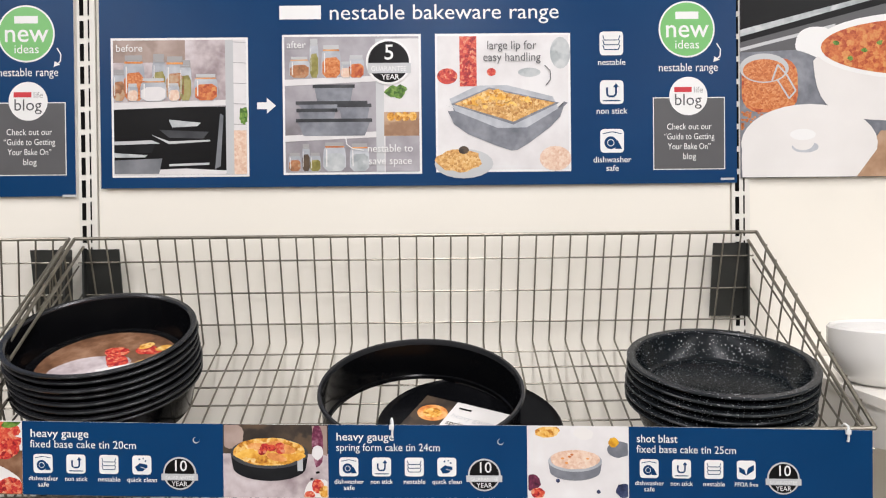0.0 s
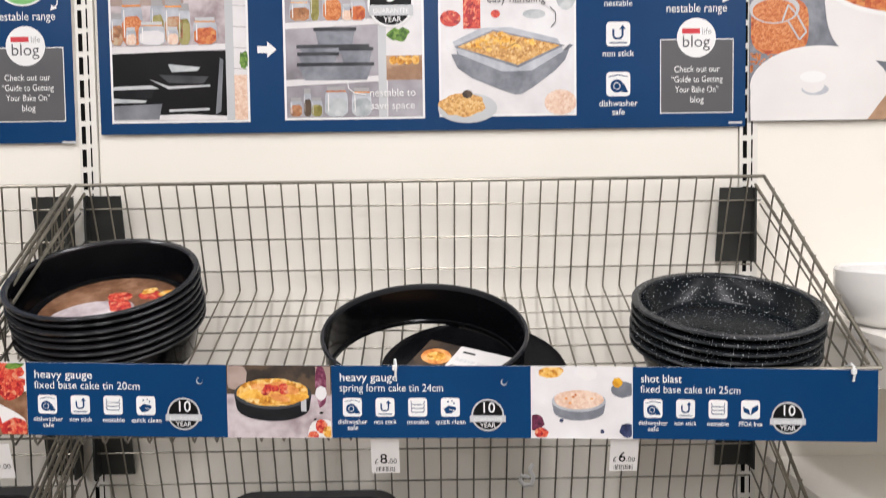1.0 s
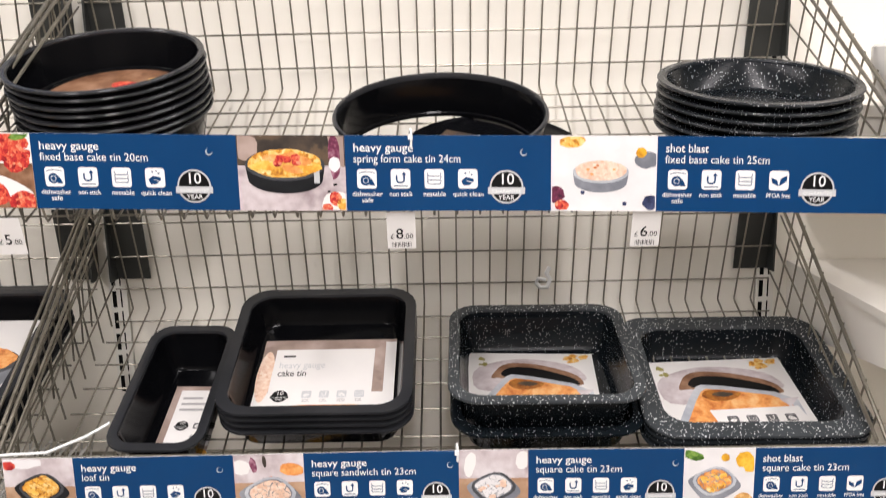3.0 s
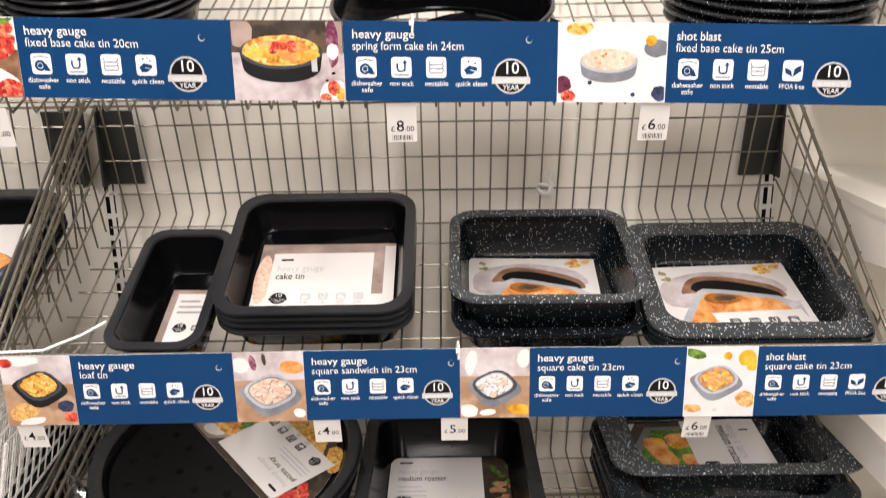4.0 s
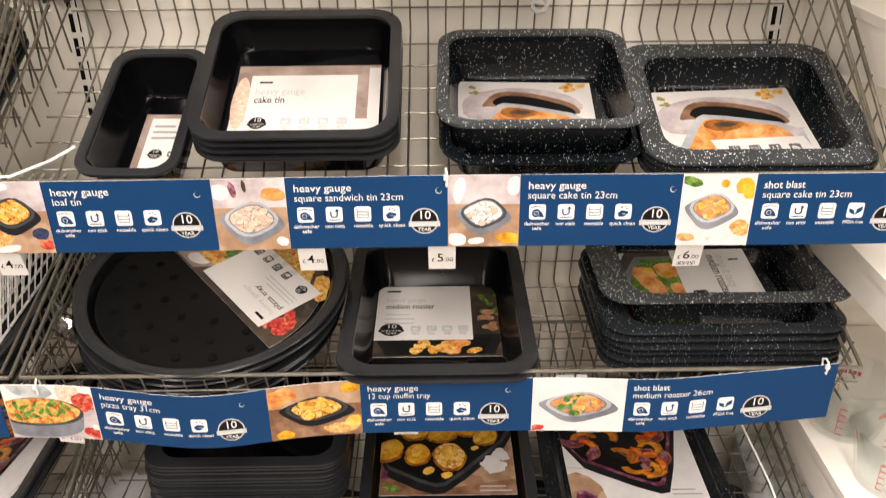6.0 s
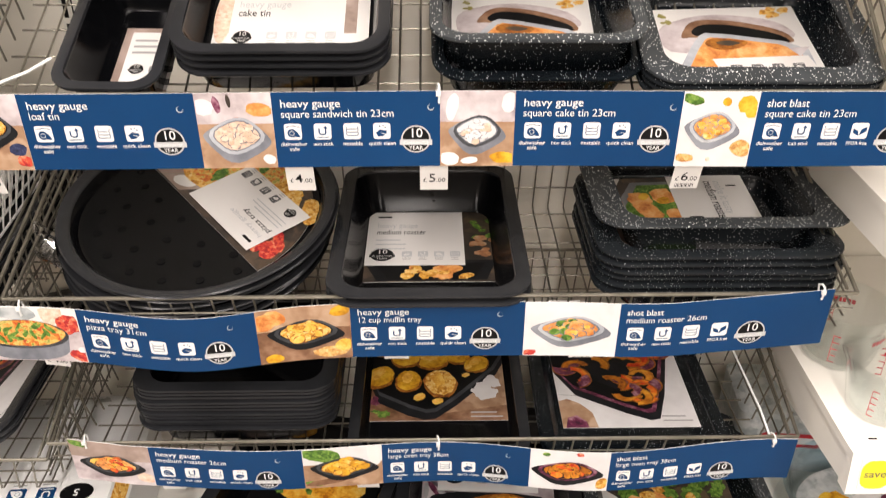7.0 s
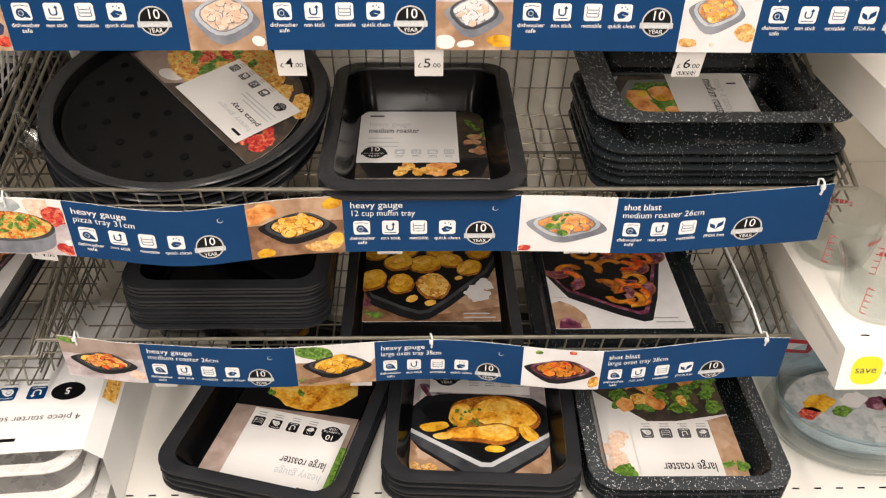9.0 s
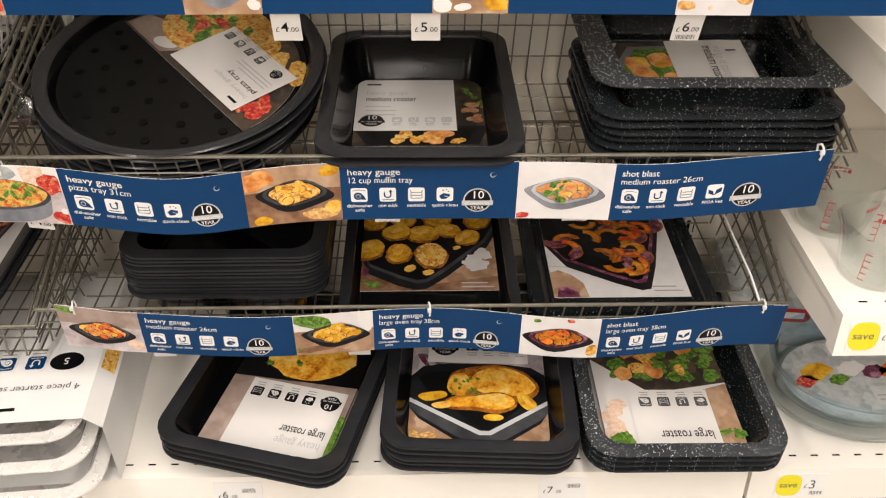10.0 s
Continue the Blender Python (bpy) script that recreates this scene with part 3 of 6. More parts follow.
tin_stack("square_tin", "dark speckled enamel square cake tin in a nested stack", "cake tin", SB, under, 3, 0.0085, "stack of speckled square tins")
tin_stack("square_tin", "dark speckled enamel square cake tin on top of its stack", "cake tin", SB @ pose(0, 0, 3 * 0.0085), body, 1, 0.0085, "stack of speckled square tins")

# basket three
# the tray's rim bands use the coat colour with the highlight painted in
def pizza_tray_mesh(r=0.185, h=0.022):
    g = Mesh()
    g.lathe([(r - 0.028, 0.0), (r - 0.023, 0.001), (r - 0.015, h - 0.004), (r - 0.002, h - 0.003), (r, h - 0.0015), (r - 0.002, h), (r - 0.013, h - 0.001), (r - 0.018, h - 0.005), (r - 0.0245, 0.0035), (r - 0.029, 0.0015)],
            M_TIN, 80, True, True, [M_TIN, M_TIN, M_RIM_LIT, M_RIM_LIT, M_RIM_LIT, M_RIM_LIT, M_RIM_LIT, M_TIN, M_TIN])
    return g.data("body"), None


pz = pizza_tray_mesh()
rng = random.Random(5)
hole = Mesh()
hole.lathe([(0.0055, 0.0), (0.0055, 0.0006)], M_SLOT, 14, False, True)
hole = hole.data("hole")
FL3, FL4 = 0.672, 0.434
PZ0 = pose(-0.302, -0.181, 0.701, 11.3, 0, 0)
for k in range(6):
    off = ((-0.012, 0.006), (-0.010, 0.008), (-0.004, 0.004), (-0.009, 0.006), (0.003, 0.004), (0, 0))[k]
    tray = thing("pizza_tray", "black perforated round pizza tray in a stack", "pizza tray", PZ0 @ pose(off[0], off[1], k * 0.0125), group="stack of pizza trays")
    part("body", pz[0], tray)
    if k == 5:
        for ring, cnt in ((0.030, 4), (0.068, 9), (0.105, 14), (0.136, 18)):
            for j in range(cnt):
                a = 2 * math.pi * (j + 0.4 * (cnt % 3)) / cnt
                part("hole", hole, tray, m=pose(ring * math.cos(a), ring * math.sin(a), 0.0016))
PZ = PZ0 @ pose(0, 0, 5 * 0.0125 + 0.0016)
body = square_tin_mesh(0.254, 0.356, 0.068, lip=0.019, r=0.032, slope_in=0.014)
tin_stack("roaster", "black non-stick medium roaster with rounded corners", "roasting tin", pose(0.008, -0.206, FL3), body, 2, 0.012, "stack of medium roasters")
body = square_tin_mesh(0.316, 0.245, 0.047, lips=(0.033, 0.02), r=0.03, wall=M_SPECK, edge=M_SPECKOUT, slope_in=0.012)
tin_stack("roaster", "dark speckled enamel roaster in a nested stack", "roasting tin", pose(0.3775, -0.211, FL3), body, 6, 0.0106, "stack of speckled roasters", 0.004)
# this roaster's lip colour includes the light falling on it
body = square_tin_mesh(0.330, 0.25, 0.060, lips=(0.040, 0.021), r=0.03, wall=M_SPECKOUT, edge=M_SPECKRIM_LIT, slope_in=0.009)
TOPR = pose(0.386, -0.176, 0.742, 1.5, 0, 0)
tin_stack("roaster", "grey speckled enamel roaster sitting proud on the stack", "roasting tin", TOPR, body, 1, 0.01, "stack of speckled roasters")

# basket four
body = square_tin_mesh(0.288, 0.235, 0.05, lips=(0.022, 0.02), r=0.03)
tin_stack("roaster", "black non-stick roaster in a tall nested stack", "roasting tin", pose(-0.266, -0.203, FL4), body, 11, 0.0068, "tall stack of roasters", 0.0025)
body = square_tin_mesh(0.262, 0.352, 0.02, lip=0.016, r=0.024)
tin_stack("oven_tray", "black non-stick large oven tray with a picture card", "oven tray", pose(0.021, -0.186, FL4), body, 3, 0.007, "large oven trays")
body = square_tin_mesh(0.270, 0.352, 0.02, lip=0.018, r=0.024, wall=M_SPECK, edge=M_SPECK)
tin_stack("oven_tray", "dark speckled large oven tray with a picture card", "oven tray", pose(0.302, -0.186, FL4), body, 3, 0.007, "large oven trays")

# base shelf
BASE = 0.235
body = square_tin_mesh(0.286, 0.365, 0.046, lip=0.02, r=0.034, slope_in=0.014)
R1 = pose(-0.199, -0.292, BASE, 0, 0, -15)
R2 = pose(0.098, -0.290, BASE, 0, 0, -3)
R3 = pose(0.391, -0.294, BASE, 0, 0, -0.5)
GAP = 0.0115
tin_stack("roaster", "black non-stick large roaster set askew on the shelf", "roasting tin", R1, body, 4, GAP, "stack of large roasters, askew")
tin_stack("roaster", "black non-stick large roaster in a nested stack", "roasting tin", R2, body, 5, GAP, "stack of large roasters")
body = square_tin_mesh(0.292, 0.365, 0.046, lip=0.022, r=0.034, slope_in=0.014, wall=M_SPECK, edge=M_SPECKRIM_LIT)
# nested copies keep the darker rim, without the light painted on the top lip
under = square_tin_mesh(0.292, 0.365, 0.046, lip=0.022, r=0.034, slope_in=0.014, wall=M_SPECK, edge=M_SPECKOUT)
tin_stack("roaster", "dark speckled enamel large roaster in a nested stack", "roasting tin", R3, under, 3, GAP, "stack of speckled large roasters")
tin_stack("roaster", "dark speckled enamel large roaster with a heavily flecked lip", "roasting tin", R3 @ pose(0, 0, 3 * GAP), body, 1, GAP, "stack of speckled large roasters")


# ---- white shelves ----
def white_shelf(x0, x1, top, front, label, lipdown=0.06, taper=0.045):
    sh = thing("white_shelf", label, "shelf", group="white steel shelves")
    g = Mesh()
    g.box((x0, front, top - 0.012), (x1, -0.006, top), M_SHELF)
    part("deck", g, sh, smooth=False)
    g = Mesh()
    g.add([(x0, front - 0.012, top + 0.001), (x1, front - 0.012, top + 0.001), (x1, front - 0.022, top - lipdown), (x0, front - 0.022, top - lipdown), (x0, front, top + 0.001), (x1, front, top + 0.001), (x1, front, top - lipdown), (x0, front, top - lipdown)],
          [(0, 3, 2, 1), (4, 5, 6, 7), (0, 1, 5, 4), (2, 3, 7, 6), (1, 2, 6, 5), (0, 4, 7, 3)], M_SHELF)
    part("ticket_edge", g, sh, smooth=False)
    for x in (x0 + 0.002, x1 - 0.006):
        g = Mesh()
        pr = [(-0.006, top - 0.013), (front + 0.001, top - 0.013), (front + 0.001, top - lipdown + 0.004), (-0.006, top - lipdown - taper)]
        g.add([(x, y, z) for y, z in pr] + [(x + 0.004, y, z) for y, z in pr], [(0, 1, 2, 3), (7, 6, 5, 4), (0, 4, 5, 1), (1, 5, 6, 2), (2, 6, 7, 3), (3, 7, 4, 0)], M_SHELF)
        part("side_bracket", g, sh, smooth=False)
    g = Mesh()
    g.box((0, 0, 0), (0.011, 0.0025, 0.0004), M_SLOT)
    dash = g.data("slot", False)
    x = x0 + 0.03
    while x < x1 - 0.03:
        part("slot", dash, sh, m=pose(x, front + 0.012, top + 0.0002))
        x += 0.0335
    return sh


base_shelf = white_shelf(-0.497, 0.497, BASE, -0.43, "white steel base shelf with slotted front edge")
for x in (-0.485, 0.485):
    g = Mesh()
    g.box((x - 0.008, -0.424, 0.0), (x + 0.008, -0.1, BASE - 0.014), M_BRACKET)
    part("foot", g, base_shelf, "black steel foot", smooth=False)
white_shelf(-1.49, -0.503, BASE, -0.43, "white steel base shelf of the neighbouring bay")
white_shelf(0.503, 1.49, BASE, -0.43, "white steel base shelf with glassware")
white_shelf(0.530, 1.49, 0.565, -0.45, "white steel shelf carrying glass jugs")
white_shelf(0.530, 1.49, 0.865, -0.43, "white steel shelf above the jugs", taper=0.005)
white_shelf(0.530, 1.49, 1.135, -0.40, "white steel shelf below the bowls")
white_shelf(0.530, 1.49, 1.375, -0.36, "white steel shelf carrying white bowls")


# ---- printed strips on the basket fronts ----
def icon(a, kind, u, v, s, ink, pic, h):
    """A rounded tile with a pictogram; (u, v) is its middle and s its side."""
    q = s / 2
    a.round(u - q, v - q, u + q, v + q, s * 0.16, ink, h)
    e = h + 0.00025
    if kind == "dish":
        a.disc(u - 0.06 * s, v - 0.08 * s, 0.27 * s, 0.27 * s, pic, e)
        a.disc(u - 0.06 * s, v - 0.08 * s, 0.15 * s, 0.15 * s, ink, e + 0.0002)
        a.disc(u - 0.06 * s, v - 0.08 * s, 0.12 * s, 0.12 * s, pic, e + 0.0004)
        a.poly([(u + 0.22 * s, v + 0.05 * s), (u + 0.42 * s, v - 0.34 * s), (u + 0.12 * s, v - 0.34 * s)], pic, e)
        a.line([(u - 0.4 * s, v + 0.3 * s), (u, v + 0.38 * s), (u + 0.4 * s, v + 0.3 * s)], 0.035 * s, pic, e)
    elif kind == "stick":
        a.line([(u - 0.2 * s, v + 0.2 * s), (u - 0.2 * s, v - 0.08 * s), (u - 0.12 * s, v - 0.18 * s), (u + 0.1 * s, v - 0.18 * s), (u + 0.18 * s, v - 0.08 * s), (u + 0.18 * s, v + 0.3 * s)], 0.085 * s, pic, e)
        a.poly([(u + 0.05 * s, v + 0.2 * s), (u + 0.31 * s, v + 0.2 * s), (u + 0.18 * s, v + 0.38 * s)], pic, e + 0.0002)
        a.line([(u - 0.36 * s, v - 0.36 * s), (u + 0.36 * s, v - 0.36 * s)], 0.05 * s, pic, e)
    elif kind == "nest":
        for k in range(3):
            z = v + (0.2 - 0.2 * k) * s
            a.line([(u - 0.36 * s, z + 0.13 * s), (u - 0.3 * s, z - 0.06 * s), (u + 0.3 * s, z - 0.06 * s), (u + 0.36 * s, z + 0.13 * s)], 0.04 * s, pic, e)
    elif kind == "clean":
        a.poly([(u - 0.36 * s, v - 0.1 * s), (u - 0.1 * s, v + 0.1 * s), (u + 0.28 * s, v + 0.02 * s), (u + 0.3 * s, v - 0.12 * s), (u + 0.05 * s, v - 0.32 * s), (u - 0.22 * s, v - 0.34 * s)], pic, e)
        a.line([(u - 0.06 * s, v - 0.1 * s), (u + 0.3 * s, v - 0.2 * s)], 0.03 * s, ink, e + 0.0002)
        for p, r in (((-0.12, 0.3), 0.05), ((0.08, 0.34), 0.04), ((0.2, 0.22), 0.05)):
            a.disc(u + p[0] * s, v + p[1] * s, r * s, r * s, pic, e, n=8)
    elif kind == "leaf":
        a.poly([(u, v - 0.3 * s), (u - 0.1 * s, v + 0.02 * s), (u - 0.4 * s, v + 0.16 * s), (u - 0.36 * s, v - 0.12 * s)], pic, e)
        a.poly([(u, v - 0.3 * s), (u + 0.4 * s, v - 0.02 * s), (u + 0.4 * s, v + 0.28 * s), (u + 0.08 * s, v + 0.1 * s)], pic, e)


WORDS = {"dish": ("dishwasher", "safe"), "stick": ("non stick",), "nest": ("nestable",), "clean": ("quick clean",), "leaf": ("PFOA free",)}


def badge(a, u, v, r, years, h, rim="silver", word="white"):
    a.disc(u, v, r, r, rim, h, n=28)
    a.disc(u, v, r * 0.9, r * 0.9, "black", h + 0.0002, n=28)
    a.rect(u - r * 1.1, v - r * 0.42, u + r * 1.1, v - r * 0.02, rim, h + 0.0004)
    a.text(years, u, v + r * 0.16, r * 0.92, word, h + 0.0006, True, True)
    a.text("GUARANTEE", u, v - r * 0.35, r * 0.3, "white", h + 0.0006, False, True, fit=r * 1.7)
    a.text("YEAR", u, v - r * 0.76, r * 0.4, word, h + 0.0006, True, True)


LINE_WIDTH = {"heavy gauge": 0.063, "shot blast": 0.045, "fixed base cake tin 20cm": 0.114, "spring form cake tin 24cm": 0.1125, "fixed base cake tin 25cm": 0.109,
              "loaf tin": 0.0315, "square sandwich tin 23cm": 0.119, "square cake tin 23cm": 0.0977, "pizza tray 31cm": 0.071, "12 cup muffin tray": 0.078,
              "medium roaster 26cm": 0.0985, "large oven tray 38cm": 0.0865}
WORD_WIDTH = {"dishwasher": 0.032, "safe": 0.012, "non stick": 0.0245, "nestable": 0.0238, "quick clean": 0.0325, "PFOA free": 0.0258}


def product_print(a, u0, w, title, line, icons, k):
    """The words and tiles of one product; k scales the tiles, q the wording."""
    q = 1.0 if k > 0.93 or w < 0.201 else 0.95
    a.text(title, u0 + 0.0085 * q, -0.0168 * q, 0.0122 * q, "white", 0.0004, True, fit=LINE_WIDTH[title] * q)
    a.text(line, u0 + 0.0083 * q, -0.0282 * q, 0.0118 * q, "white", 0.0004, fit=LINE_WIDTH[line] * q)
    for i, kind in enumerate(icons):
        u = u0 + (0.0222 + 0.0354 * i) * k
        icon(a, kind, u, -0.0350 - 0.0105 * k, 0.0206 * k, "white", "blue", 0.0004)
        for j, word in enumerate(WORDS[kind]):
            a.text(word, u, -0.0350 - (0.0288 + 0.0066 * j) * k, 0.0070 * k, "white", 0.0004, True, True, fit=WORD_WIDTH[word] * k)
    if title == "heavy gauge":
        a.disc(u0 + 0.187 * k, -0.0178, 0.0036, 0.0036, "silver", 0.0004, n=14)
        a.disc(u0 + 0.1875 * k, -0.0172, 0.0030, 0.0030, "blue", 0.0006, n=14)
    badge(a, u0 + 0.1690 * k, -0.0540, 0.0178 * k, "10", 0.0004)


def soften(pts, times=2):
    """Cuts the corners of an outline until they are round."""
    for _ in range(times):
        pts = [q for (a, b), (c, d) in zip(pts, pts[1:] + pts[:1]) for q in ((a * 0.78 + c * 0.22, b * 0.78 + d * 0.22), (a * 0.22 + c * 0.78, b * 0.22 + d * 0.78))]
    return pts


def tray_picture(a, u0, v0, w, hgt, bg, shape, tray, fill, extras, seed=1, lip="traylip", at=(0.5, 0.48), size=1.0, topping=None):
    """A small printed picture: a table, a tray or tin with food, and bits round it."""
    rng = random.Random(seed)
    h = 0.0003
    back = bg if isinstance(bg, tuple) else (bg, bg)
    a.rect(u0, v0, u0 + w, v0 + hgt, back[0], h, 6)
    if back[1] != back[0]:
        a.rect(u0, v0 + hgt * 0.60, u0 + w, v0 + hgt, back[1], h + 0.00005, 6)
    clip = lambda x, y: (min(max(x, u0 + 0.001), u0 + w - 0.001), min(max(y, v0 + 0.001), v0 + hgt - 0.001))

    def blot(x, y, ra, rb, ink, hh, turn=0.0, n=14, wob=0.1):
        c, s = math.cos(radians(turn)), math.sin(radians(turn))
        pts = []
        for k in range(n):
            t, q = 2 * math.pi * k / n, 1 + wob * rng.uniform(-1, 1)
            px, py = ra * q * math.cos(t), rb * q * math.sin(t)
            pts.append(clip(x + c * px - s * py, y + s * px + c * py))
        a.poly(pts, ink, hh)

    for i, (ink, fu, fv, fa, fb) in enumerate(extras):
        blot(u0 + fu * w, v0 + fv * hgt, fa * w, fb * w, ink, h + 0.0001 + 0.00002 * i, rng.uniform(-20, 20), 16, 0.08)
    cu, cv = u0 + w * at[0], v0 + hgt * at[1]
    if shape == "round":
        r = 0.39 * w * size
        deep = 0.20 * hgt * size
        rim = [(cu - r * math.cos(math.pi * k / 14), cv + 0.08 * hgt - r * 0.36 * math.sin(math.pi * k / 14)) for k in range(15)]
        a.poly([clip(*p) for p in [(cu - r, cv + 0.08 * hgt)] + [(cu + (x - cu) * 0.94, y - deep) for x, y in rim] + [(cu + r, cv + 0.08 * hgt)]], tray, h + 0.0003)
        blot(cu, cv + 0.08 * hgt, r, r * 0.40, lip, h + 0.0005, 0, 30, 0)
        blot(cu, cv + 0.10 * hgt, r * 0.93, r * 0.36, "golden" if fill == "berry" else fill, h + 0.0007, 0, 26, 0.03)
        if fill == "berry":
            for k in range(9):
                blot(cu + rng.uniform(-0.75, 0.75) * r, cv + 0.10 * hgt + rng.uniform(-0.2, 0.2) * r, r * 0.26, r * 0.10, ("salmon", "glaze")[k % 2], h + 0.0009 + 0.00002 * k, rng.uniform(-20, 20))
            for k in range(8):
                blot(cu + rng.uniform(-0.3, 0.35) * r, cv + 0.15 * hgt + rng.uniform(-0.10, 0.12) * r, r * 0.11, r * 0.085, "berry", h + 0.0012 + 0.00002 * k)
            a.rect(cu + r * 0.72, cv - 0.16 * hgt, cu + r * 0.86, cv + 0.02 * hgt, "silver", h + 0.0006)
        else:
            for k in range(16 if topping else 0):
                t, q = rng.uniform(0, 6.28), rng.random() ** 0.5
                blot(cu + 0.78 * r * q * math.cos(t), cv + 0.10 * hgt + 0.29 * r * q * math.sin(t), r * 0.13, r * 0.05, topping, h + 0.0009 + 0.00002 * k, rng.uniform(0, 180), 9, 0.35)
            for k in range(5 if fill == "pale" else 0):
                blot(cu + rng.uniform(-0.5, 0.5) * r, cv + 0.10 * hgt + rng.uniform(-0.2, 0.2) * r, r * 0.06, r * 0.04, "salmon", h + 0.0009)
    else:
        sk = 0.16 * w
        q = [(cu + (x - 0.5) * w * size, cv + y * hgt * size) for x, y in ((0.03, 0.07), (0.40, -0.30), (0.97, -0.02), (0.60, 0.33))]
        d = 0.12 * hgt * size
        low = [(cu + (x - cu) * 0.93, y - d) for x, y in q]
        a.poly([clip(*p) for p in soften([q[0], low[0], low[1], low[2], q[2], q[3]])], tray, h + 0.0003)
        a.poly([clip(*p) for p in soften(q)], lip, h + 0.0005)
        m = [(cu + (x - cu) * 0.86, cv + 0.01 * hgt + (y - cv) * 0.84) for x, y in q]
        a.poly([clip(*p) for p in soften(m)], tray, h + 0.0006)
        m = [(cu + (x - cu) * 0.80, cv + 0.01 * hgt + (y - cv) * 0.78) for x, y in q]
        a.poly([clip(*p) for p in soften(m)], fill, h + 0.0007)
        inks = (fill, topping or fill, fill, "glaze" if fill in ("golden", "potato", "salmon") else fill)
        spots = sorted(((rng.uniform(0.12, 0.88), rng.uniform(0.12, 0.88)) for _ in range(30)), key=lambda p: p[0] - p[1])
        for k, (s, t) in enumerate(spots):
            x = (m[0][0] * (1 - s) + m[1][0] * s) * (1 - t) + (m[3][0] * (1 - s) + m[2][0] * s) * t
            y = (m[0][1] * (1 - s) + m[1][1] * s) * (1 - t) + (m[3][1] * (1 - s) + m[2][1] * s) * t
            ra = rng.uniform(0.05, 0.085) * w * size
            blot(x, y, ra * 1.04, ra * 0.74, "roast" if fill in ("golden", "potato") else tray, h + 0.0008 + 0.00004 * k, 0, 14, 0.12)
            blot(x, y + ra * 0.08, ra * 0.96, ra * 0.66, inks[k % 4], h + 0.00082 + 0.00004 * k, rng.uniform(-25, 25), 14, 0.14)


def printed_strip(label, x_left, spans, height, top_at, y_at, ties, group="printed strips"):
    """spans: (kind, width, details). top_at, y_at: the strip's top edge over x."""
    st = thing("product_strip", label, "shelf strip", group=group)
    x0 = x_left
    for kind, w, det in spans:
        def at(u, v, h, x0=x0):
            return (x0 + u, y_at(x0 + u) - h, top_at(x0 + u) + v)
        a = Art(at)
        cols = max(4, int(w / 0.01))
        back = Mesh()
        us = frange(0, w, cols + 1)
        for hh in (0.0, -0.0008):
            back.add([at(u, v, hh) for u in us for v in (0, -height)], [(2 * i, 2 * i + 2, 2 * i + 3, 2 * i + 1) for i in range(cols)], INK["blue"] if hh == 0 and kind == "panel" else INK["white"])
        for v in (0, -height):
            back.add([at(u, v, hh) for u in us for hh in (0.0, -0.0008)], [(2 * i, 2 * i + 2, 2 * i + 3, 2 * i + 1) for i in range(cols)], INK["white"])
        pn = part("panel" if kind == "panel" else "picture", back, st, "navy printed panel" if kind == "panel" else "printed food picture", smooth=False)
        if kind == "panel":
            product_print(a, 0.0, w, *det)
        else:
            tray_picture(a, 0.0, -height, w, height, *det)
        part("printing", a.g, pn, smooth=False)
        x0 += w
    for x in ties:
        tie = thing("cable_tie", "white nylon cable tie holding a strip to the basket", "cable tie", group="cable ties")
        g = Mesh()
        y, z = y_at(x), top_at(x)
        g.tube([(x, y + 0.006, z - 0.012), (x + 0.0005, y - 0.002, z - 0.012), (x + 0.001, y - 0.0025, z - 0.002), (x + 0.001, y - 0.001, z + 0.004), (x, y + 0.004, z + 0.006), (x - 0.001, y + 0.010, z + 0.002), (x, y + 0.010, z - 0.006), (x, y + 0.006, z - 0.012)], 0.0013, M_TIE, 6)
        part("band", g, tie)
        g = Mesh()
        g.box((x - 0.0025, y - 0.005, z - 0.004), (x + 0.0025, y - 0.0015, z + 0.001), M_TIE)
        part("head", g, tie, smooth=False)


DSNC, DSNL = ("dish", "stick", "nest", "clean"), ("dish", "stick", "nest", "leaf")
STRAW = (("brownboard", "card"), "round", "tray", "marble", [("berry", 0.75, 0.92, 0.24, 0.1), ("leaf", 0.9, 0.97, 0.1, 0.04), ("berry", 0.7, 0.74, 0.3, 0.08), ("berry", 0.85, 0.62, 0.12, 0.1), ("card", 0.7, 0.28, 0.3, 0.1), ("berry", 0.62, 0.2, 0.14, 0.11), ("berry", 0.88, 0.08, 0.14, 0.11), ("leaf", 0.5, 0.3, 0.07, 0.05)], 3, "traylip", (0.12, 0.42), 0.75)
BERRYCAKE = (("cloth", "dark"), "round", "tray", "berry", [("taupe", 0.08, 0.85, 0.12, 0.14), ("taupe", 0.95, 0.85, 0.1, 0.2), ("plum", 0.90, 0.72, 0.055, 0.22), ("marble", 0.90, 0.62, 0.055, 0.07), ("black", 0.9, 0.35, 0.02, 0.012), ("black", 0.84, 0.26, 0.015, 0.01), ("card", 0.9, 0.12, 0.14, 0.1), ("berry", 0.9, 0.16, 0.06, 0.07), ("golden", 0.97, 0.08, 0.06, 0.06), ("berry", 0.82, 0.04, 0.05, 0.04)], 4, "traylip", (0.44, 0.53), 0.95)
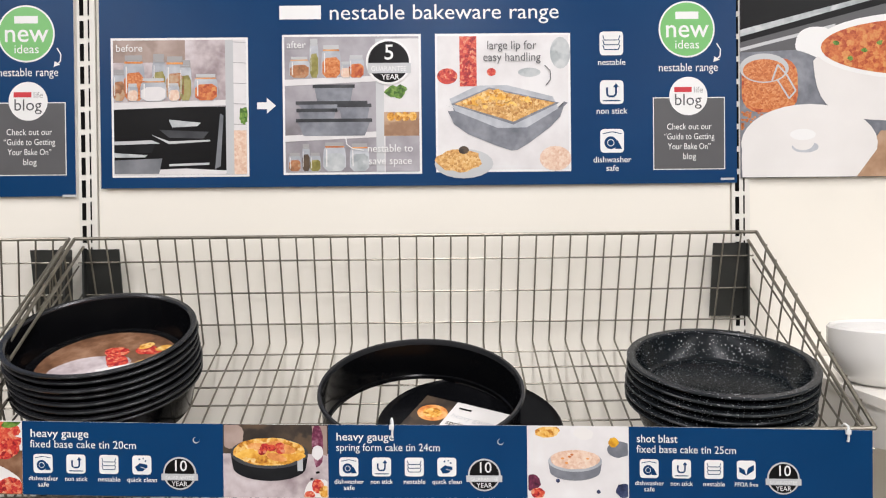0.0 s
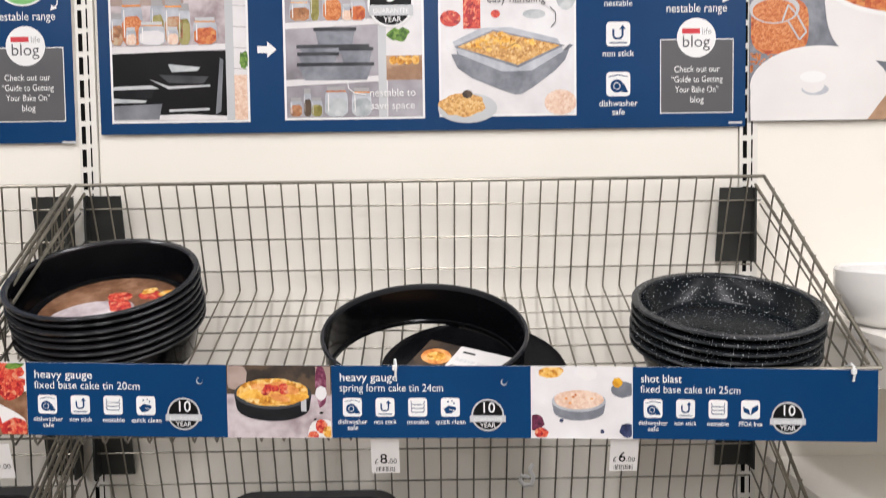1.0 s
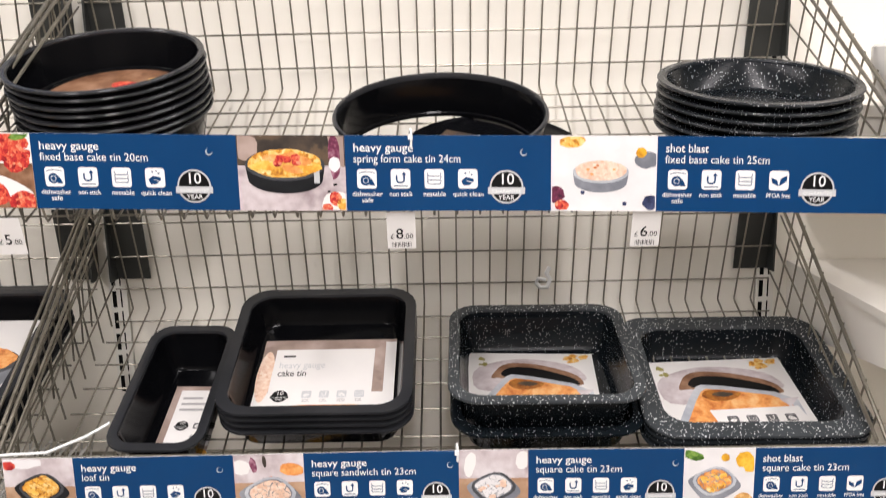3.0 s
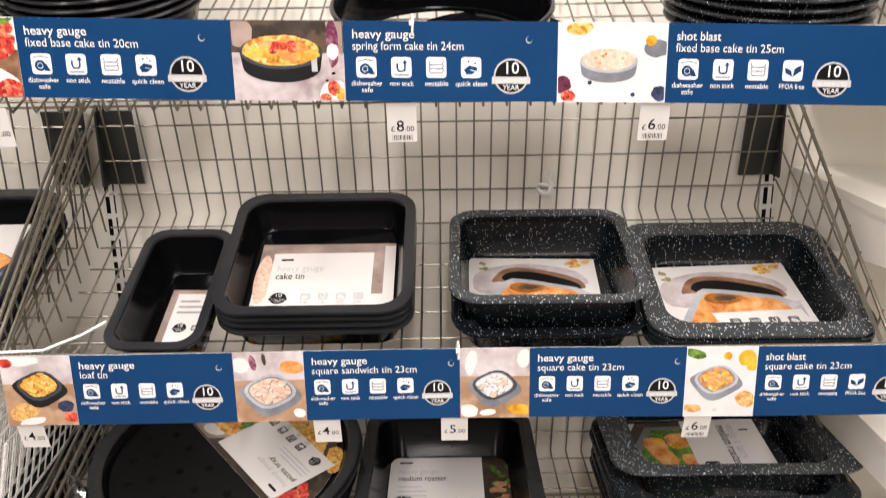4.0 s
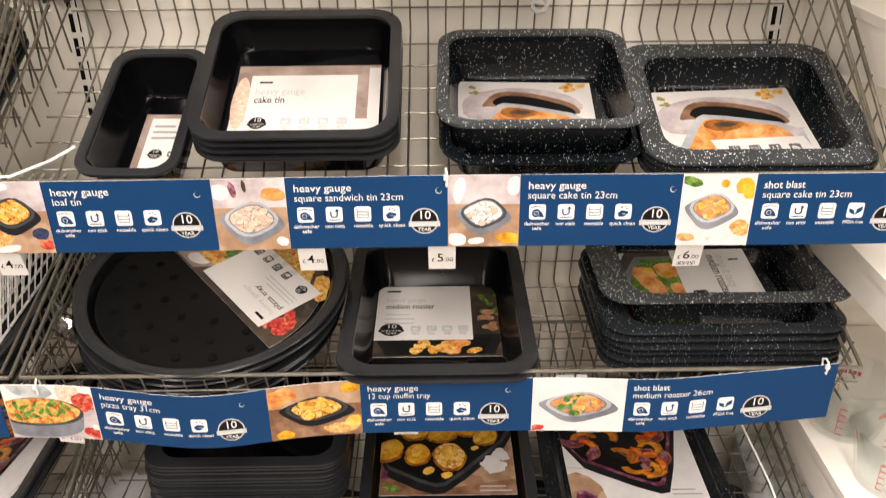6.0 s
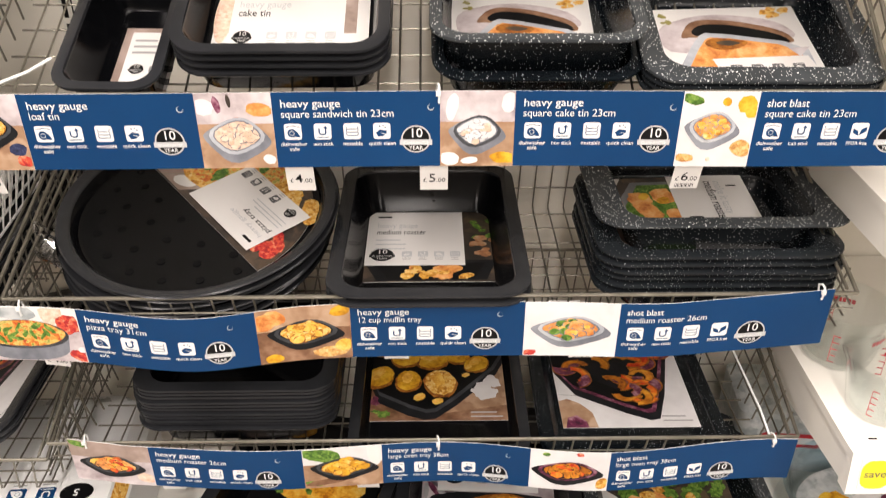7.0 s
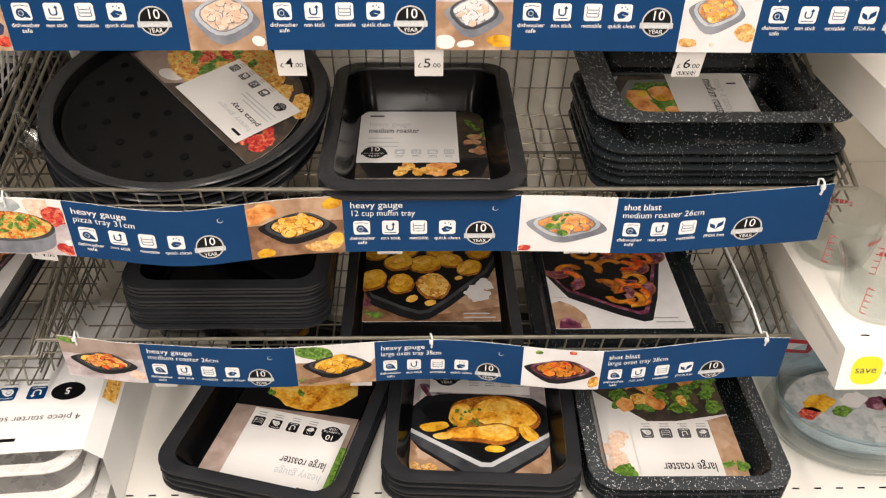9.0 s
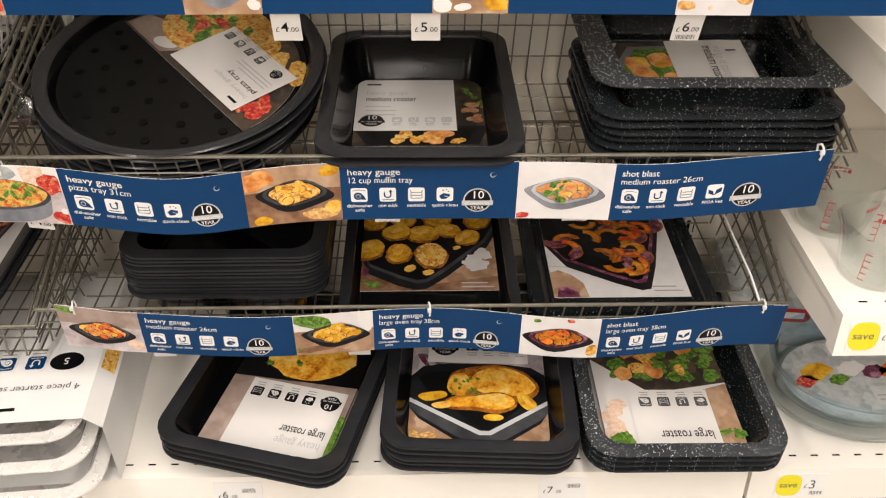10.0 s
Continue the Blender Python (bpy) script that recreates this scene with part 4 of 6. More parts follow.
PALECAKE = (("marble", "marble"), "round", "bluegrey", "pale", [("golden", 0.2, 0.92, 0.12, 0.06), ("card", 0.55, 0.9, 0.1, 0.06), ("bluegrey", 0.9, 0.68, 0.12, 0.08), ("potato", 0.85, 0.78, 0.05, 0.05), ("plum", 0.04, 0.22, 0.09, 0.08), ("berry", 0.1, 0.08, 0.07, 0.05), ("blueberry", 0.95, 0.12, 0.08, 0.07), ("blueberry", 0.7, 0.1, 0.02, 0.02), ("blueberry", 0.3, 0.25, 0.02, 0.02)], 5, "palegrey", (0.47, 0.44), 0.68)

# strip one
top1 = lambda x: 1.3593 - 0.0238 * x + 0.0005 * math.sin(9 * x)
yy1 = lambda x: -0.3790 + 0.0015 * math.sin(7 * x)
printed_strip("navy and picture strip naming three round cake tins", -0.533, [
    ("pic", 0.112, STRAW), ("panel", 0.216, ("heavy gauge", "fixed base cake tin 20cm", DSNC, 1.0)), ("pic", 0.113, BERRYCAKE),
    ("panel", 0.216, ("heavy gauge", "spring form cake tin 24cm", DSNC, 1.0)), ("pic", 0.111, PALECAKE),
    ("panel", 0.267, ("shot blast", "fixed base cake tin 25cm", DSNL, 1.0))], 0.0795, top1, yy1, (-0.023, 0.474))
# strip two
SQ_A = (("wood", "cloth"), "tray", "tray", "golden", [("marble", 0.25, 0.95, 0.3, 0.1), ("crumble", 0.25, 0.2, 0.22, 0.14), ("blueberry", 0.85, 0.28, 0.12, 0.09), ("berry", 0.92, 0.12, 0.12, 0.08), ("card", 0.35, 0.06, 0.2, 0.06), ("berry", 0.08, 0.9, 0.1, 0.07)], 11, "traylip", (0.52, 0.56), 0.85)
SQ_B = (("wood", "cloth"), "tray", "bluegrey", "pale", [("card", 0.1, 0.82, 0.14, 0.12), ("plum", 0.28, 0.85, 0.05, 0.12), ("dark", 0.44, 0.9, 0.03, 0.09), ("salmon", 0.83, 0.78, 0.18, 0.10), ("card", 0.9, 0.12, 0.09, 0.07), ("berry", 0.52, 0.66, 0.04, 0.03)], 12, "palegrey", (0.5, 0.42), 0.98)
SQ_C = (("wood", "cloth"), "tray", "bluegrey", "marble", [("card", 0.16, 0.8, 0.08, 0.2), ("card", 0.92, 0.85, 0.1, 0.14), ("card", 0.12, 0.1, 0.14, 0.1), ("potato", 0.86, 0.12, 0.18, 0.09), ("card", 0.4, 0.08, 0.12, 0.05)], 13, "traylip", (0.5, 0.46), 0.85, "pale")
SQ_D = ("marble", "tray", "bluegrey", "salmon", [("leaf", 0.12, 0.9, 0.16, 0.07), ("potato", 0.85, 0.84, 0.13, 0.12), ("potato", 0.93, 0.74, 0.09, 0.09), ("potato", 0.58, 0.87, 0.06, 0.06), ("crumble", 0.88, 0.25, 0.16, 0.12), ("crumble", 0.12, 0.12, 0.14, 0.06), ("pale", 0.45, 0.1, 0.03, 0.03)], 14, "palegrey", (0.44, 0.52), 0.82, "golden")
top2 = lambda x: 1.0035 + 0.0008 * math.sin(8 * x + 1)
yy2 = lambda x: -0.3755 + 0.0015 * math.sin(6 * x + 2)
K2 = 0.89
printed_strip("navy and picture strip naming loaf and square tins", -0.497, [
    ("pic", 0.080, SQ_A), ("panel", 0.1825, ("heavy gauge", "loaf tin", DSNC, K2)), ("pic", 0.080, SQ_B), ("panel", 0.1763, ("heavy gauge", "square sandwich tin 23cm", DSNC, K2)),
    ("pic", 0.079, SQ_C), ("panel", 0.1760, ("heavy gauge", "square cake tin 23cm", DSNC, K2)), ("pic", 0.080, SQ_D), ("panel", 0.200, ("shot blast", "square cake tin 23cm", DSNL, K2))], 0.0862, top2, yy2, (0.02,))
# strip three, loosely hung
top3 = lambda x: 0.737 - 0.021 * math.exp(-((x + 0.29) / 0.11) ** 2) - 0.004 * math.exp(-((x - 0.27) / 0.07) ** 2) + 0.016 * max(0.0, (x - 0.3) / 0.2) ** 1.4
yy3 = lambda x: -0.3765 - 0.0016 * math.exp(-((x + 0.28) / 0.16) ** 2) - 0.001 * math.exp(-((x - 0.3) / 0.14) ** 2)
PIZZA = (("cloth", "card"), "round", "bluegrey", "pizza", [("glassgrey", 0.3, 0.92, 0.26, 0.12), ("pale", 0.72, 0.9, 0.12, 0.16), ("berry", 0.9, 0.72, 0.14, 0.12), ("berry", 0.82, 0.6, 0.1, 0.06), ("berry", 0.95, 0.12, 0.14, 0.08), ("card", 0.97, 0.24, 0.05, 0.04)], 21, "traylip", (0.36, 0.42), 1.28, "leaf")
MUFFIN = (("brownboard", "wood"), "tray", "tray", "golden", [("salmon", 0.08, 0.78, 0.14, 0.11), ("salmon", 0.2, 0.84, 0.12, 0.09), ("potato", 0.9, 0.9, 0.12, 0.07), ("crumble", 0.78, 0.14, 0.2, 0.07), ("glaze", 0.92, 0.26, 0.1, 0.08), ("potato", 0.16, 0.08, 0.1, 0.06)], 22, "traylip", (0.52, 0.52), 0.9, "glaze")
SALMON = ("marble", "tray", "bluegrey", "salmon", [("berry", 0.04, 0.04, 0.1, 0.05)], 23, "palegrey", (0.5, 0.5), 0.94, "leaf")
printed_strip("navy and picture strip hanging loosely, naming pizza and muffin trays", -0.527, [
    ("pic", 0.110, PIZZA), ("panel", 0.2140, ("heavy gauge", "pizza tray 31cm", DSNC, 0.975)), ("pic", 0.1155, MUFFIN), ("panel", 0.2125, ("heavy gauge", "12 cup muffin tray", DSNC, 0.975)),
    ("pic", 0.1160, SALMON), ("panel", 0.2560, ("shot blast", "medium roaster 26cm", DSNL, 0.975))], 0.0815, top3, yy3, (-0.482, 0.482))
# strip four
top4 = lambda x: 0.507 - 0.013 * (0.5 - 0.5 * math.cos(2 * math.pi * (x + 0.453) / 0.472)) * (1 if x < 0.019 else 0) - 0.022 * (0.5 - 0.5 * math.cos(2 * math.pi * (x - 0.019) / 0.455)) * (1 if x >= 0.019 else 0) + 0.012 * max(0.0, -(x + 0.40) / 0.07)
yy4 = lambda x: -0.3765 - 0.0012 * (0.5 - 0.5 * math.cos(2 * math.pi * (x + 0.453) / 0.472))
ROAST = (("cloth", "taupe"), "tray", "tray", "salmon", [("leaf", 0.1, 0.92, 0.12, 0.05), ("pale", 0.9, 0.2, 0.12, 0.08)], 31, "traylip", (0.5, 0.46), 0.9, "pepper")
SPUD = (("wood", "marble"), "tray", "tray", "potato", [("leaf", 0.22, 0.85, 0.28, 0.12), ("card", 0.9, 0.78, 0.09, 0.2), ("leaf", 0.12, 0.12, 0.12, 0.04), ("brownboard", 0.3, 0.16, 0.3, 0.05)], 32, "traylip", (0.52, 0.5), 0.95, "glaze")
VEG = ("marble", "tray", "tray", "squash", [("leaf", 0.2, 0.9, 0.05, 0.03), ("berry", 0.62, 0.94, 0.05, 0.03), ("golden", 0.93, 0.2, 0.08, 0.1)], 33, "plum", (0.48, 0.48), 1.0, "pepper")
printed_strip("navy and picture strip sagging between ties, naming roaster and oven trays", -0.476, [
    ("pic", 0.104, ROAST), ("panel", 0.206, ("heavy gauge", "medium roaster 26cm", DSNC, 0.92)), ("pic", 0.1085, SPUD), ("panel", 0.2025, ("heavy gauge", "large oven tray 38cm", DSNC, 0.92)),
    ("pic", 0.1105, VEG), ("panel", 0.252, ("shot blast", "large oven tray 38cm", DSNL, 0.92))], 0.0735, top4, yy4, (-0.453, 0.019, 0.474))


strip = thing("product_strip", "plain navy strip on the neighbouring basket", "shelf strip", group="printed strips")
g = Mesh()
g.box((-1.29, -0.3762, 0.655), (-0.533, -0.3754, 0.735), INK["blue"])
part("panel", g, strip, smooth=False)


# ---- price cards ----
def price_card(x, top, pounds, w=0.031, hgt=0.044, y=-0.3725, turn=0.0, code=True):
    pc = thing("price_card", "small white price card hanging under a strip", "price card", pose(x, y, top, 16, turn, 0), group="price cards")
    g = Mesh()
    g.box((-w / 2, 0, -hgt), (w / 2, 0.0006, 0), INK["card"])
    part("card", g, pc, smooth=False)
    a = Art(lambda u, v, h: (u, -h, v))
    if pounds:
        a.text("£", -w * 0.40, -hgt * 0.72, 0.0085, "black", 0.0003)
        a.text(pounds, -w * 0.20, -hgt * 0.72, 0.0175, "black", 0.0003, True)
        a.text(".00", w * 0.08, -hgt * 0.72, 0.0085, "black", 0.0003)
    if code:
        for k in range(14):
            a.rect(-w * 0.34 + k * w * 0.05, -hgt * 0.95, -w * 0.34 + k * w * 0.05 + w * (0.012 + 0.018 * ((k * 7) % 3) / 2), -hgt * 0.82, "black", 0.0003)
    part("printing", a.g, pc, smooth=False)


for x, top, p in ((-0.036, 1.278, "8"), (0.228, 1.276, "6"), (-0.462, 1.279, "5"), (-0.478, 0.922, "4"), (-0.133, 0.924, "4"), (0.015, 0.924, "5"), (0.297, 0.924, "6"),
                  (-0.033, 0.6585, ""), (0.200, 0.6585, ""), (-0.354, 0.450, "4"), (-0.080, 0.449, "5")):
    price_card(x, top, p, hgt=0.044 if p else 0.012, y=-0.3725 if top > 0.9 else -0.3745, code=p in ("6", "8", ""))
price_card(-0.459, 0.662, "4", hgt=0.028, turn=8, code=False)


# ---- the large sign boards ----
def board(label, x0, x1, z0, z1, y=-0.006, ink="blue"):
    ob = thing("sign_board", label, "sign board", group="sign boards over the bays")
    g = Mesh()
    n = 24
    xs = frange(x0, x1, n + 1)
    bow = lambda x: 0.0006 * math.sin(math.pi * (x - x0) / (x1 - x0))
    for hh in (0.0, 0.0012):
        g.add([(x, y + hh - bow(x) * (1 if z == z0 else 0.3), z) for x in xs for z in (z0, z1)], [(2 * i, 2 * i + 2, 2 * i + 3, 2 * i + 1) for i in range(n)], INK[ink] if hh == 0 else INK["white"])
    for z in (z0, z1):
        g.add([(x, y + hh - bow(x) * (1 if z == z0 else 0.3), z) for x in xs for hh in (0.0, 0.0012)], [(2 * i, 2 * i + 2, 2 * i + 3, 2 * i + 1) for i in range(n)], INK["blue"])
    part("sheet", g, ob, smooth=False)

    def at(px, py, h):
        x, z = -0.478 + (px - 180) * 0.000864, 1.643 + (330 - py) * 0.000865
        return (x, y - bow(x) * (0.3 + 0.7 * max(0.0, min(1.0, (z1 - z) / (z1 - z0)))) - 0.0004 - h, z)
    a = Art(at)
    a.flip = -1.0
    return ob, a


def jar(a, u, v, w, hgt, fill, lid, h):
    """A printed glass jar: clear shoulders, contents below, a hinged lid and a highlight."""
    a.poly(soften([(u - w * 0.5, v), (u + w * 0.5, v), (u + w * 0.5, v - hgt * 0.8), (u + w * 0.36, v - hgt), (u - w * 0.36, v - hgt), (u - w * 0.5, v - hgt * 0.8)], 1), "palegrey", h)
    a.poly(soften([(u - w * 0.46, v - 1), (u + w * 0.46, v - 1), (u + w * 0.46, v - hgt * 0.72), (u - w * 0.46, v - hgt * 0.68)], 1), fill, h + 0.0001)
    a.rect(u - w * 0.40, v - hgt * 1.12, u + w * 0.40, v - hgt * 0.98, lid, h + 0.0002)
    a.rect(u - w * 0.42, v - hgt * 0.97, u + w * 0.42, v - hgt * 0.92, "salmon" if w > 30 else lid, h + 0.0003)
    a.line([(u - w * 0.34, v - hgt * 0.85), (u - w * 0.34, v - hgt * 0.2)], w * 0.05, "card", h + 0.0004)


def idea_block(a, dx):
    """The green disc, the blog disc and the slate note of a sign."""
    a.disc(1215 + dx, 58, 50, 50, "white", 0.0, n=40)
    a.disc(1215 + dx, 58, 47, 47, "green", 0.0002, n=40)
    a.rect(1195 + dx, 27, 1236 + dx, 40, "white", 0.0004)
    a.text("new", 1215 + dx, 72, 46, "white", 0.0004, True, True)
    a.text("ideas", 1215 + dx, 92, 22, "white", 0.0004, False, True)
    a.text("nestable range", 1217 + dx, 132, 21, "white", 0.0, False, True, slant=0.0, fit=106)
    a.line([(1268 + dx, 83), (1275 + dx, 94), (1274 + dx, 106), (1266 + dx, 113)], 2.0, "white", 0.0)
    a.poly([(1264 + dx, 106), (1274 + dx, 112), (1262 + dx, 116)], "white", 0.0)
    a.rect(1154 + dx, 178, 1282 + dx, 306, "white", 0.0)
    a.rect(1155.6 + dx, 179.6, 1280.4 + dx, 304.4, "slate", 0.0003)
    a.disc(1217 + dx, 176, 34, 34, "white", 0.0005, n=36)
    a.rect(1192 + dx, 160, 1223 + dx, 169, "red", 0.0007)
    a.text("life", 1226 + dx, 170, 15, "fadedgrey", 0.0007)
    a.text("blog", 1216 + dx, 192, 29, "slate", 0.0007, False, True)
    for k, s in enumerate(("Check out our", "“Guide to Getting", "Your Bake On”", "blog")):
        a.text(s, 1218 + dx, 235 + 17.5 * k, 15.5, "white", 0.0005, False, True, fit=(80, 90, 76, 24)[k])


main, a = board("navy sign board advertising a nestable bakeware range with photographs", -0.478, 0.4925, 1.643, 1.965)
a.rect(496, 12, 569, 36, "white", 0.0)
a.text("nestable bakeware range", 582, 37, 38, "white", 0.0, fit=406)
for x0, y0, x1, y1 in ((200, 67, 440, 311), (500, 63, 744, 309), (769, 63, 1008, 307)):
    a.rect(x0, y0, x1, y1, "white", 0.0)
    a.rect(x0 + 4, y0 + 4, x1 - 4, y1 - 4, "grey" if x0 < 700 else "marble", 0.0003)
# before: an untidy cupboard
a.rect(204, 71, 400, 180, "cloth", 0.0004)
a.rect(204, 71, 330, 110, "taupe", 0.00045)
a.rect(204, 188, 400, 307, "black", 0.0005)
a.poly([(204, 180), (400, 176), (400, 186), (204, 192)], "marble", 0.0008)
a.rect(400, 71, 414, 307, "silver", 0.0006)
a.rect(414, 71, 436, 307, "marble", 0.0006)
for k in range(5):
    a.line([(414, 75 + 36 * k), (436, 76 + 36 * k)], 1.2, "fadedgrey", 0.0009)
a.rect(414, 230, 436, 307, "pale", 0.0008)
a.disc(431, 205, 8, 16, "leaf", 0.0009, wob=0.2)
a.poly([(204, 300), (330, 296), (400, 300), (400, 307), (204, 307)], "marble", 0.0007)
for u, w, hh, fill in ((214, 22, 50, "jar"), (240, 38, 72, "lentil"), (284, 24, 74, "olive"), (312, 34, 70, "jar"), (330, 22, 64, "olive")):
    jar(a, u, 178, w, hh, fill, "fadedgrey", 0.001)
for u, w, hh, fill in ((238, 18, 28, "pale"), (274, 46, 36, "marble"), (310, 20, 28, "pale"), (366, 42, 42, "soup")):
    jar(a, u, 178, w, hh, fill, "silver", 0.0016)
for q, ink in ((((204, 248), (270, 246), (284, 252), (204, 254)), "silver"), (((204, 256), (276, 253), (270, 268), (204, 268)), "tray"), (((268, 236), (300, 248), (372, 246), (372, 249), (300, 253)), "silver"),
               (((204, 268), (262, 272), (258, 276), (204, 276)), "glassgrey"), (((204, 281), (288, 278), (282, 305), (204, 305)), "greytray"), (((300, 210), (356, 216), (350, 222), (306, 224)), "glassgrey"),
               (((300, 288), (370, 286), (370, 290), (300, 292)), "silver"), (((390, 200), (396, 204), (390, 292), (380, 298)), "greytray"), (((284, 228), (370, 232), (360, 244), (300, 242)), "traylip")):
    a.poly(q, ink, 0.0009)
a.text("before", 209, 91, 18, "white", 0.002)
# arrow
a.poly([(455, 181), (472, 181), (472, 173), (488, 187), (472, 201), (472, 193), (455, 193)], "white", 0.0)
# after: the tidy cupboard
a.rect(676, 71, 740, 305, "marble", 0.0005)
a.rect(664, 71, 678, 305, "silver", 0.0006)
a.rect(680, 220, 740, 305, "grey", 0.0007)
a.rect(678, 200, 740, 242, "wood", 0.0008)
for k in range(4):
    a.disc(690 + 13 * k, 208, 7, 8, "golden", 0.001, wob=0.1)
a.disc(700, 165, 18, 12, "leaf", 0.001, wob=0.25)
for y in (142, 240):
    a.poly([(504, y), (664, y - 6), (664, y + 4), (504, y + 11)], "marble", 0.0008)
for u, w, hh, fill in ((530, 36, 34, "jar"), (556, 16, 62, "olive"), (586, 34, 52, "lentil"), (612, 20, 26, "pale"), (630, 28, 36, "soup")):
    jar(a, u, 140, w, hh, fill, "silver", 0.001)
for u, w, hh, fill in ((520, 22, 30, "jar"), (540, 14, 44, "dark"), (556, 20, 30, "olive"), (590, 40, 46, "glassgrey"), (634, 34, 44, "glassgrey")):
    jar(a, u, 304, w, hh, fill, "fadedgrey", 0.001)
for cx, cy, w, hh in ((590, 228, 128, 26), (560, 208, 66, 22), (626, 200, 54, 22), (586, 190, 120, 12), (590, 170, 68, 30)):
    a.poly([(cx - w / 2, cy - hh / 2), (cx + w / 2, cy - hh / 2), (cx + w * 0.42, cy + hh / 2), (cx - w * 0.42, cy + hh / 2)], "bluegrey", 0.0012)
    a.poly([(cx - w / 2 - 3, cy - hh / 2 - 4), (cx + w / 2 + 3, cy - hh / 2 - 4), (cx + w / 2 + 3, cy - hh / 2 + 2), (cx - w / 2 - 3, cy - hh / 2 + 2)], "traylip", 0.0014)
a.text("after", 508, 87, 18, "white", 0.002)
a.text("nestable to", 648, 270, 19, "white", 0.002, slant=0.0, fit=80)
a.text("save space", 650, 292, 19, "white", 0.002, fit=76)
a.line([(610, 243), (612, 256), (622, 264), (642, 267)], 1.6, "white", 0.002)
a.disc(687, 112, 40, 40, "white", 0.0016, n=40)
a.disc(687, 112, 36, 36, "black", 0.0018, n=40)
a.rect(650, 114, 726, 132, "silver", 0.002)
a.text("5", 687, 108, 38, "white", 0.0022, True, True)
a.text("GUARANTEE", 687, 128, 12, "white", 0.0022, False, True, fit=62)
a.text("YEAR", 690, 143, 13, "white", 0.0022, True, True)
# the deep tray of crumble
a.rect(812, 68, 842, 156, "berry", 0.0006)
a.disc(790, 138, 18, 14, "berry", 0.0007)
a.disc(868, 131, 8, 7, "berry", 0.0007)
a.disc(990, 98, 18, 28, "glassgrey", 0.0006)
a.disc(935, 132, 20, 8, "glassgrey", 0.0006)
a.disc(818, 292, 52, 26, "silver", 0.0006)
a.disc(810, 286, 40, 20, "crumble", 0.0008, wob=0.1)
a.disc(818, 268, 9, 7, "dark", 0.001)
a.disc(980, 284, 28, 22, "pale", 0.0006)
a.poly([(780, 186), (800, 194), (806, 226), (906, 268), (985, 212), (996, 184), (1003, 186), (910, 236)], "bluegrey", 0.0008)
a.poly(soften([(786, 190), (806, 232), (898, 270), (918, 268), (986, 218), (998, 186), (908, 232)], 1), "bluegrey", 0.0009)
a.poly(soften([(774, 187), (862, 146), (1008, 183), (908, 242)], 1), "palegrey", 0.001)
a.poly([(796, 187), (864, 158), (988, 186), (906, 224)], "bluegrey", 0.0012)
a.poly([(802, 187), (864, 161), (980, 186), (906, 219)], "crumble", 0.0013)
for k in range(60):
    p, q = a.rng.uniform(0.1, 0.9), a.rng.uniform(0.1, 0.9)
    x = (804 * (1 - p) + 864 * p) * (1 - q) + (904 * (1 - p) + 976 * p) * q
    y = (187 * (1 - p) + 162 * p) * (1 - q) + (216 * (1 - p) + 186 * p) * q
    a.disc(x, y - 2, a.rng.uniform(5, 9), a.rng.uniform(3, 6), ("crumble", "glaze", "crumble", "golden")[k % 4], 0.0014 + 0.00002 * k, wob=0.25, n=10)
a.text("large lip for", 860, 91, 21, "slate", 0.0022, fit=88)
a.text("easy handling", 853, 112, 21, "slate", 0.0022, fit=102)
a.line([(962, 120), (972, 130), (972, 146), (964, 155)], 1.6, "slate", 0.0022)
# tiles
for kind, y, words in (("nest", 82, ("nestable",)), ("stick", 168, ("non stick",)), ("dish", 254, ("dishwasher", "safe"))):
    b = Art(lambda u, v, h, y=y, at=a.at: at(1081 + u, y - v, h))
    icon(b, kind, 0, 0, 42, "white", "blue", 0.0)
    for j, word in enumerate(words):
        b.text(word, 0, -38 - 15 * j, 15, "white", 0.0, True, True)
    k0 = len(a.g.v)
    a.g.v.extend(b.g.v)
    for f, m in zip(b.g.f, b.g.m):
        a.g.f.append([k0 + i for i in f])
        a.g.m.append(a.g.slot(b.g.mats[m]))
idea_block(a, 0)
a.rect(1274, 321, 1298, 325, "silver", 0.0)
part("printing", a.g, main, smooth=False)

left, a = board("navy sign board of the neighbouring bay with notes", -1.48, -0.5165, 1.632, 1.965)
idea_block(a, -1162)
a.rect(112, 340, 136, 344, "silver", 0.0)
part("printing", a.g, left, smooth=False)

right, a = board("photographic poster of a casserole dish and lentil jar", 0.4975, 1.45, 1.650, 1.965, ink="fadedgrey")
a.rect(1310, -40, 2300, 322, "slate", 0.0)
a.poly([(1310, -40), (2300, -40), (2300, 40), (1568, 15), (1310, 82)], "black", 0.0002)
a.poly([(1310, 60), (1568, -6), (1568, 2), (1310, 72)], "glassgrey", 0.0004)
a.poly([(1310, 92), (1480, 50), (1480, 56), (1310, 98)], "silver", 0.0004)
a.poly([(1310, 100), (2300, 60), (2300, 321), (1310, 321)], "bluegrey", 0.0005)
a.poly([(1500, 321), (1560, 240), (2300, 226), (2300, 321)], "wood", 0.0007)
for k in range(60):
    a.disc(1312 + 70 * a.rng.random() ** 1.4, 205 + 32 * a.rng.random(), 2.6, 2.0, "lentil", 0.0008, n=6)
a.round(1312, 110, 1412, 206, 30, "soup", 0.0009)
a.round(1316, 118, 1406, 200, 26, "lentil", 0.0011)
a.disc(1352, 128, 44, 26, "silver", 0.0012, n=28)
a.disc(1352, 132, 38, 20, "lentil", 0.0014, n=28)
a.line([(1366, 150), (1376, 122), (1392, 140), (1408, 168), (1396, 182), (1376, 150)], 3, "silver", 0.0018)
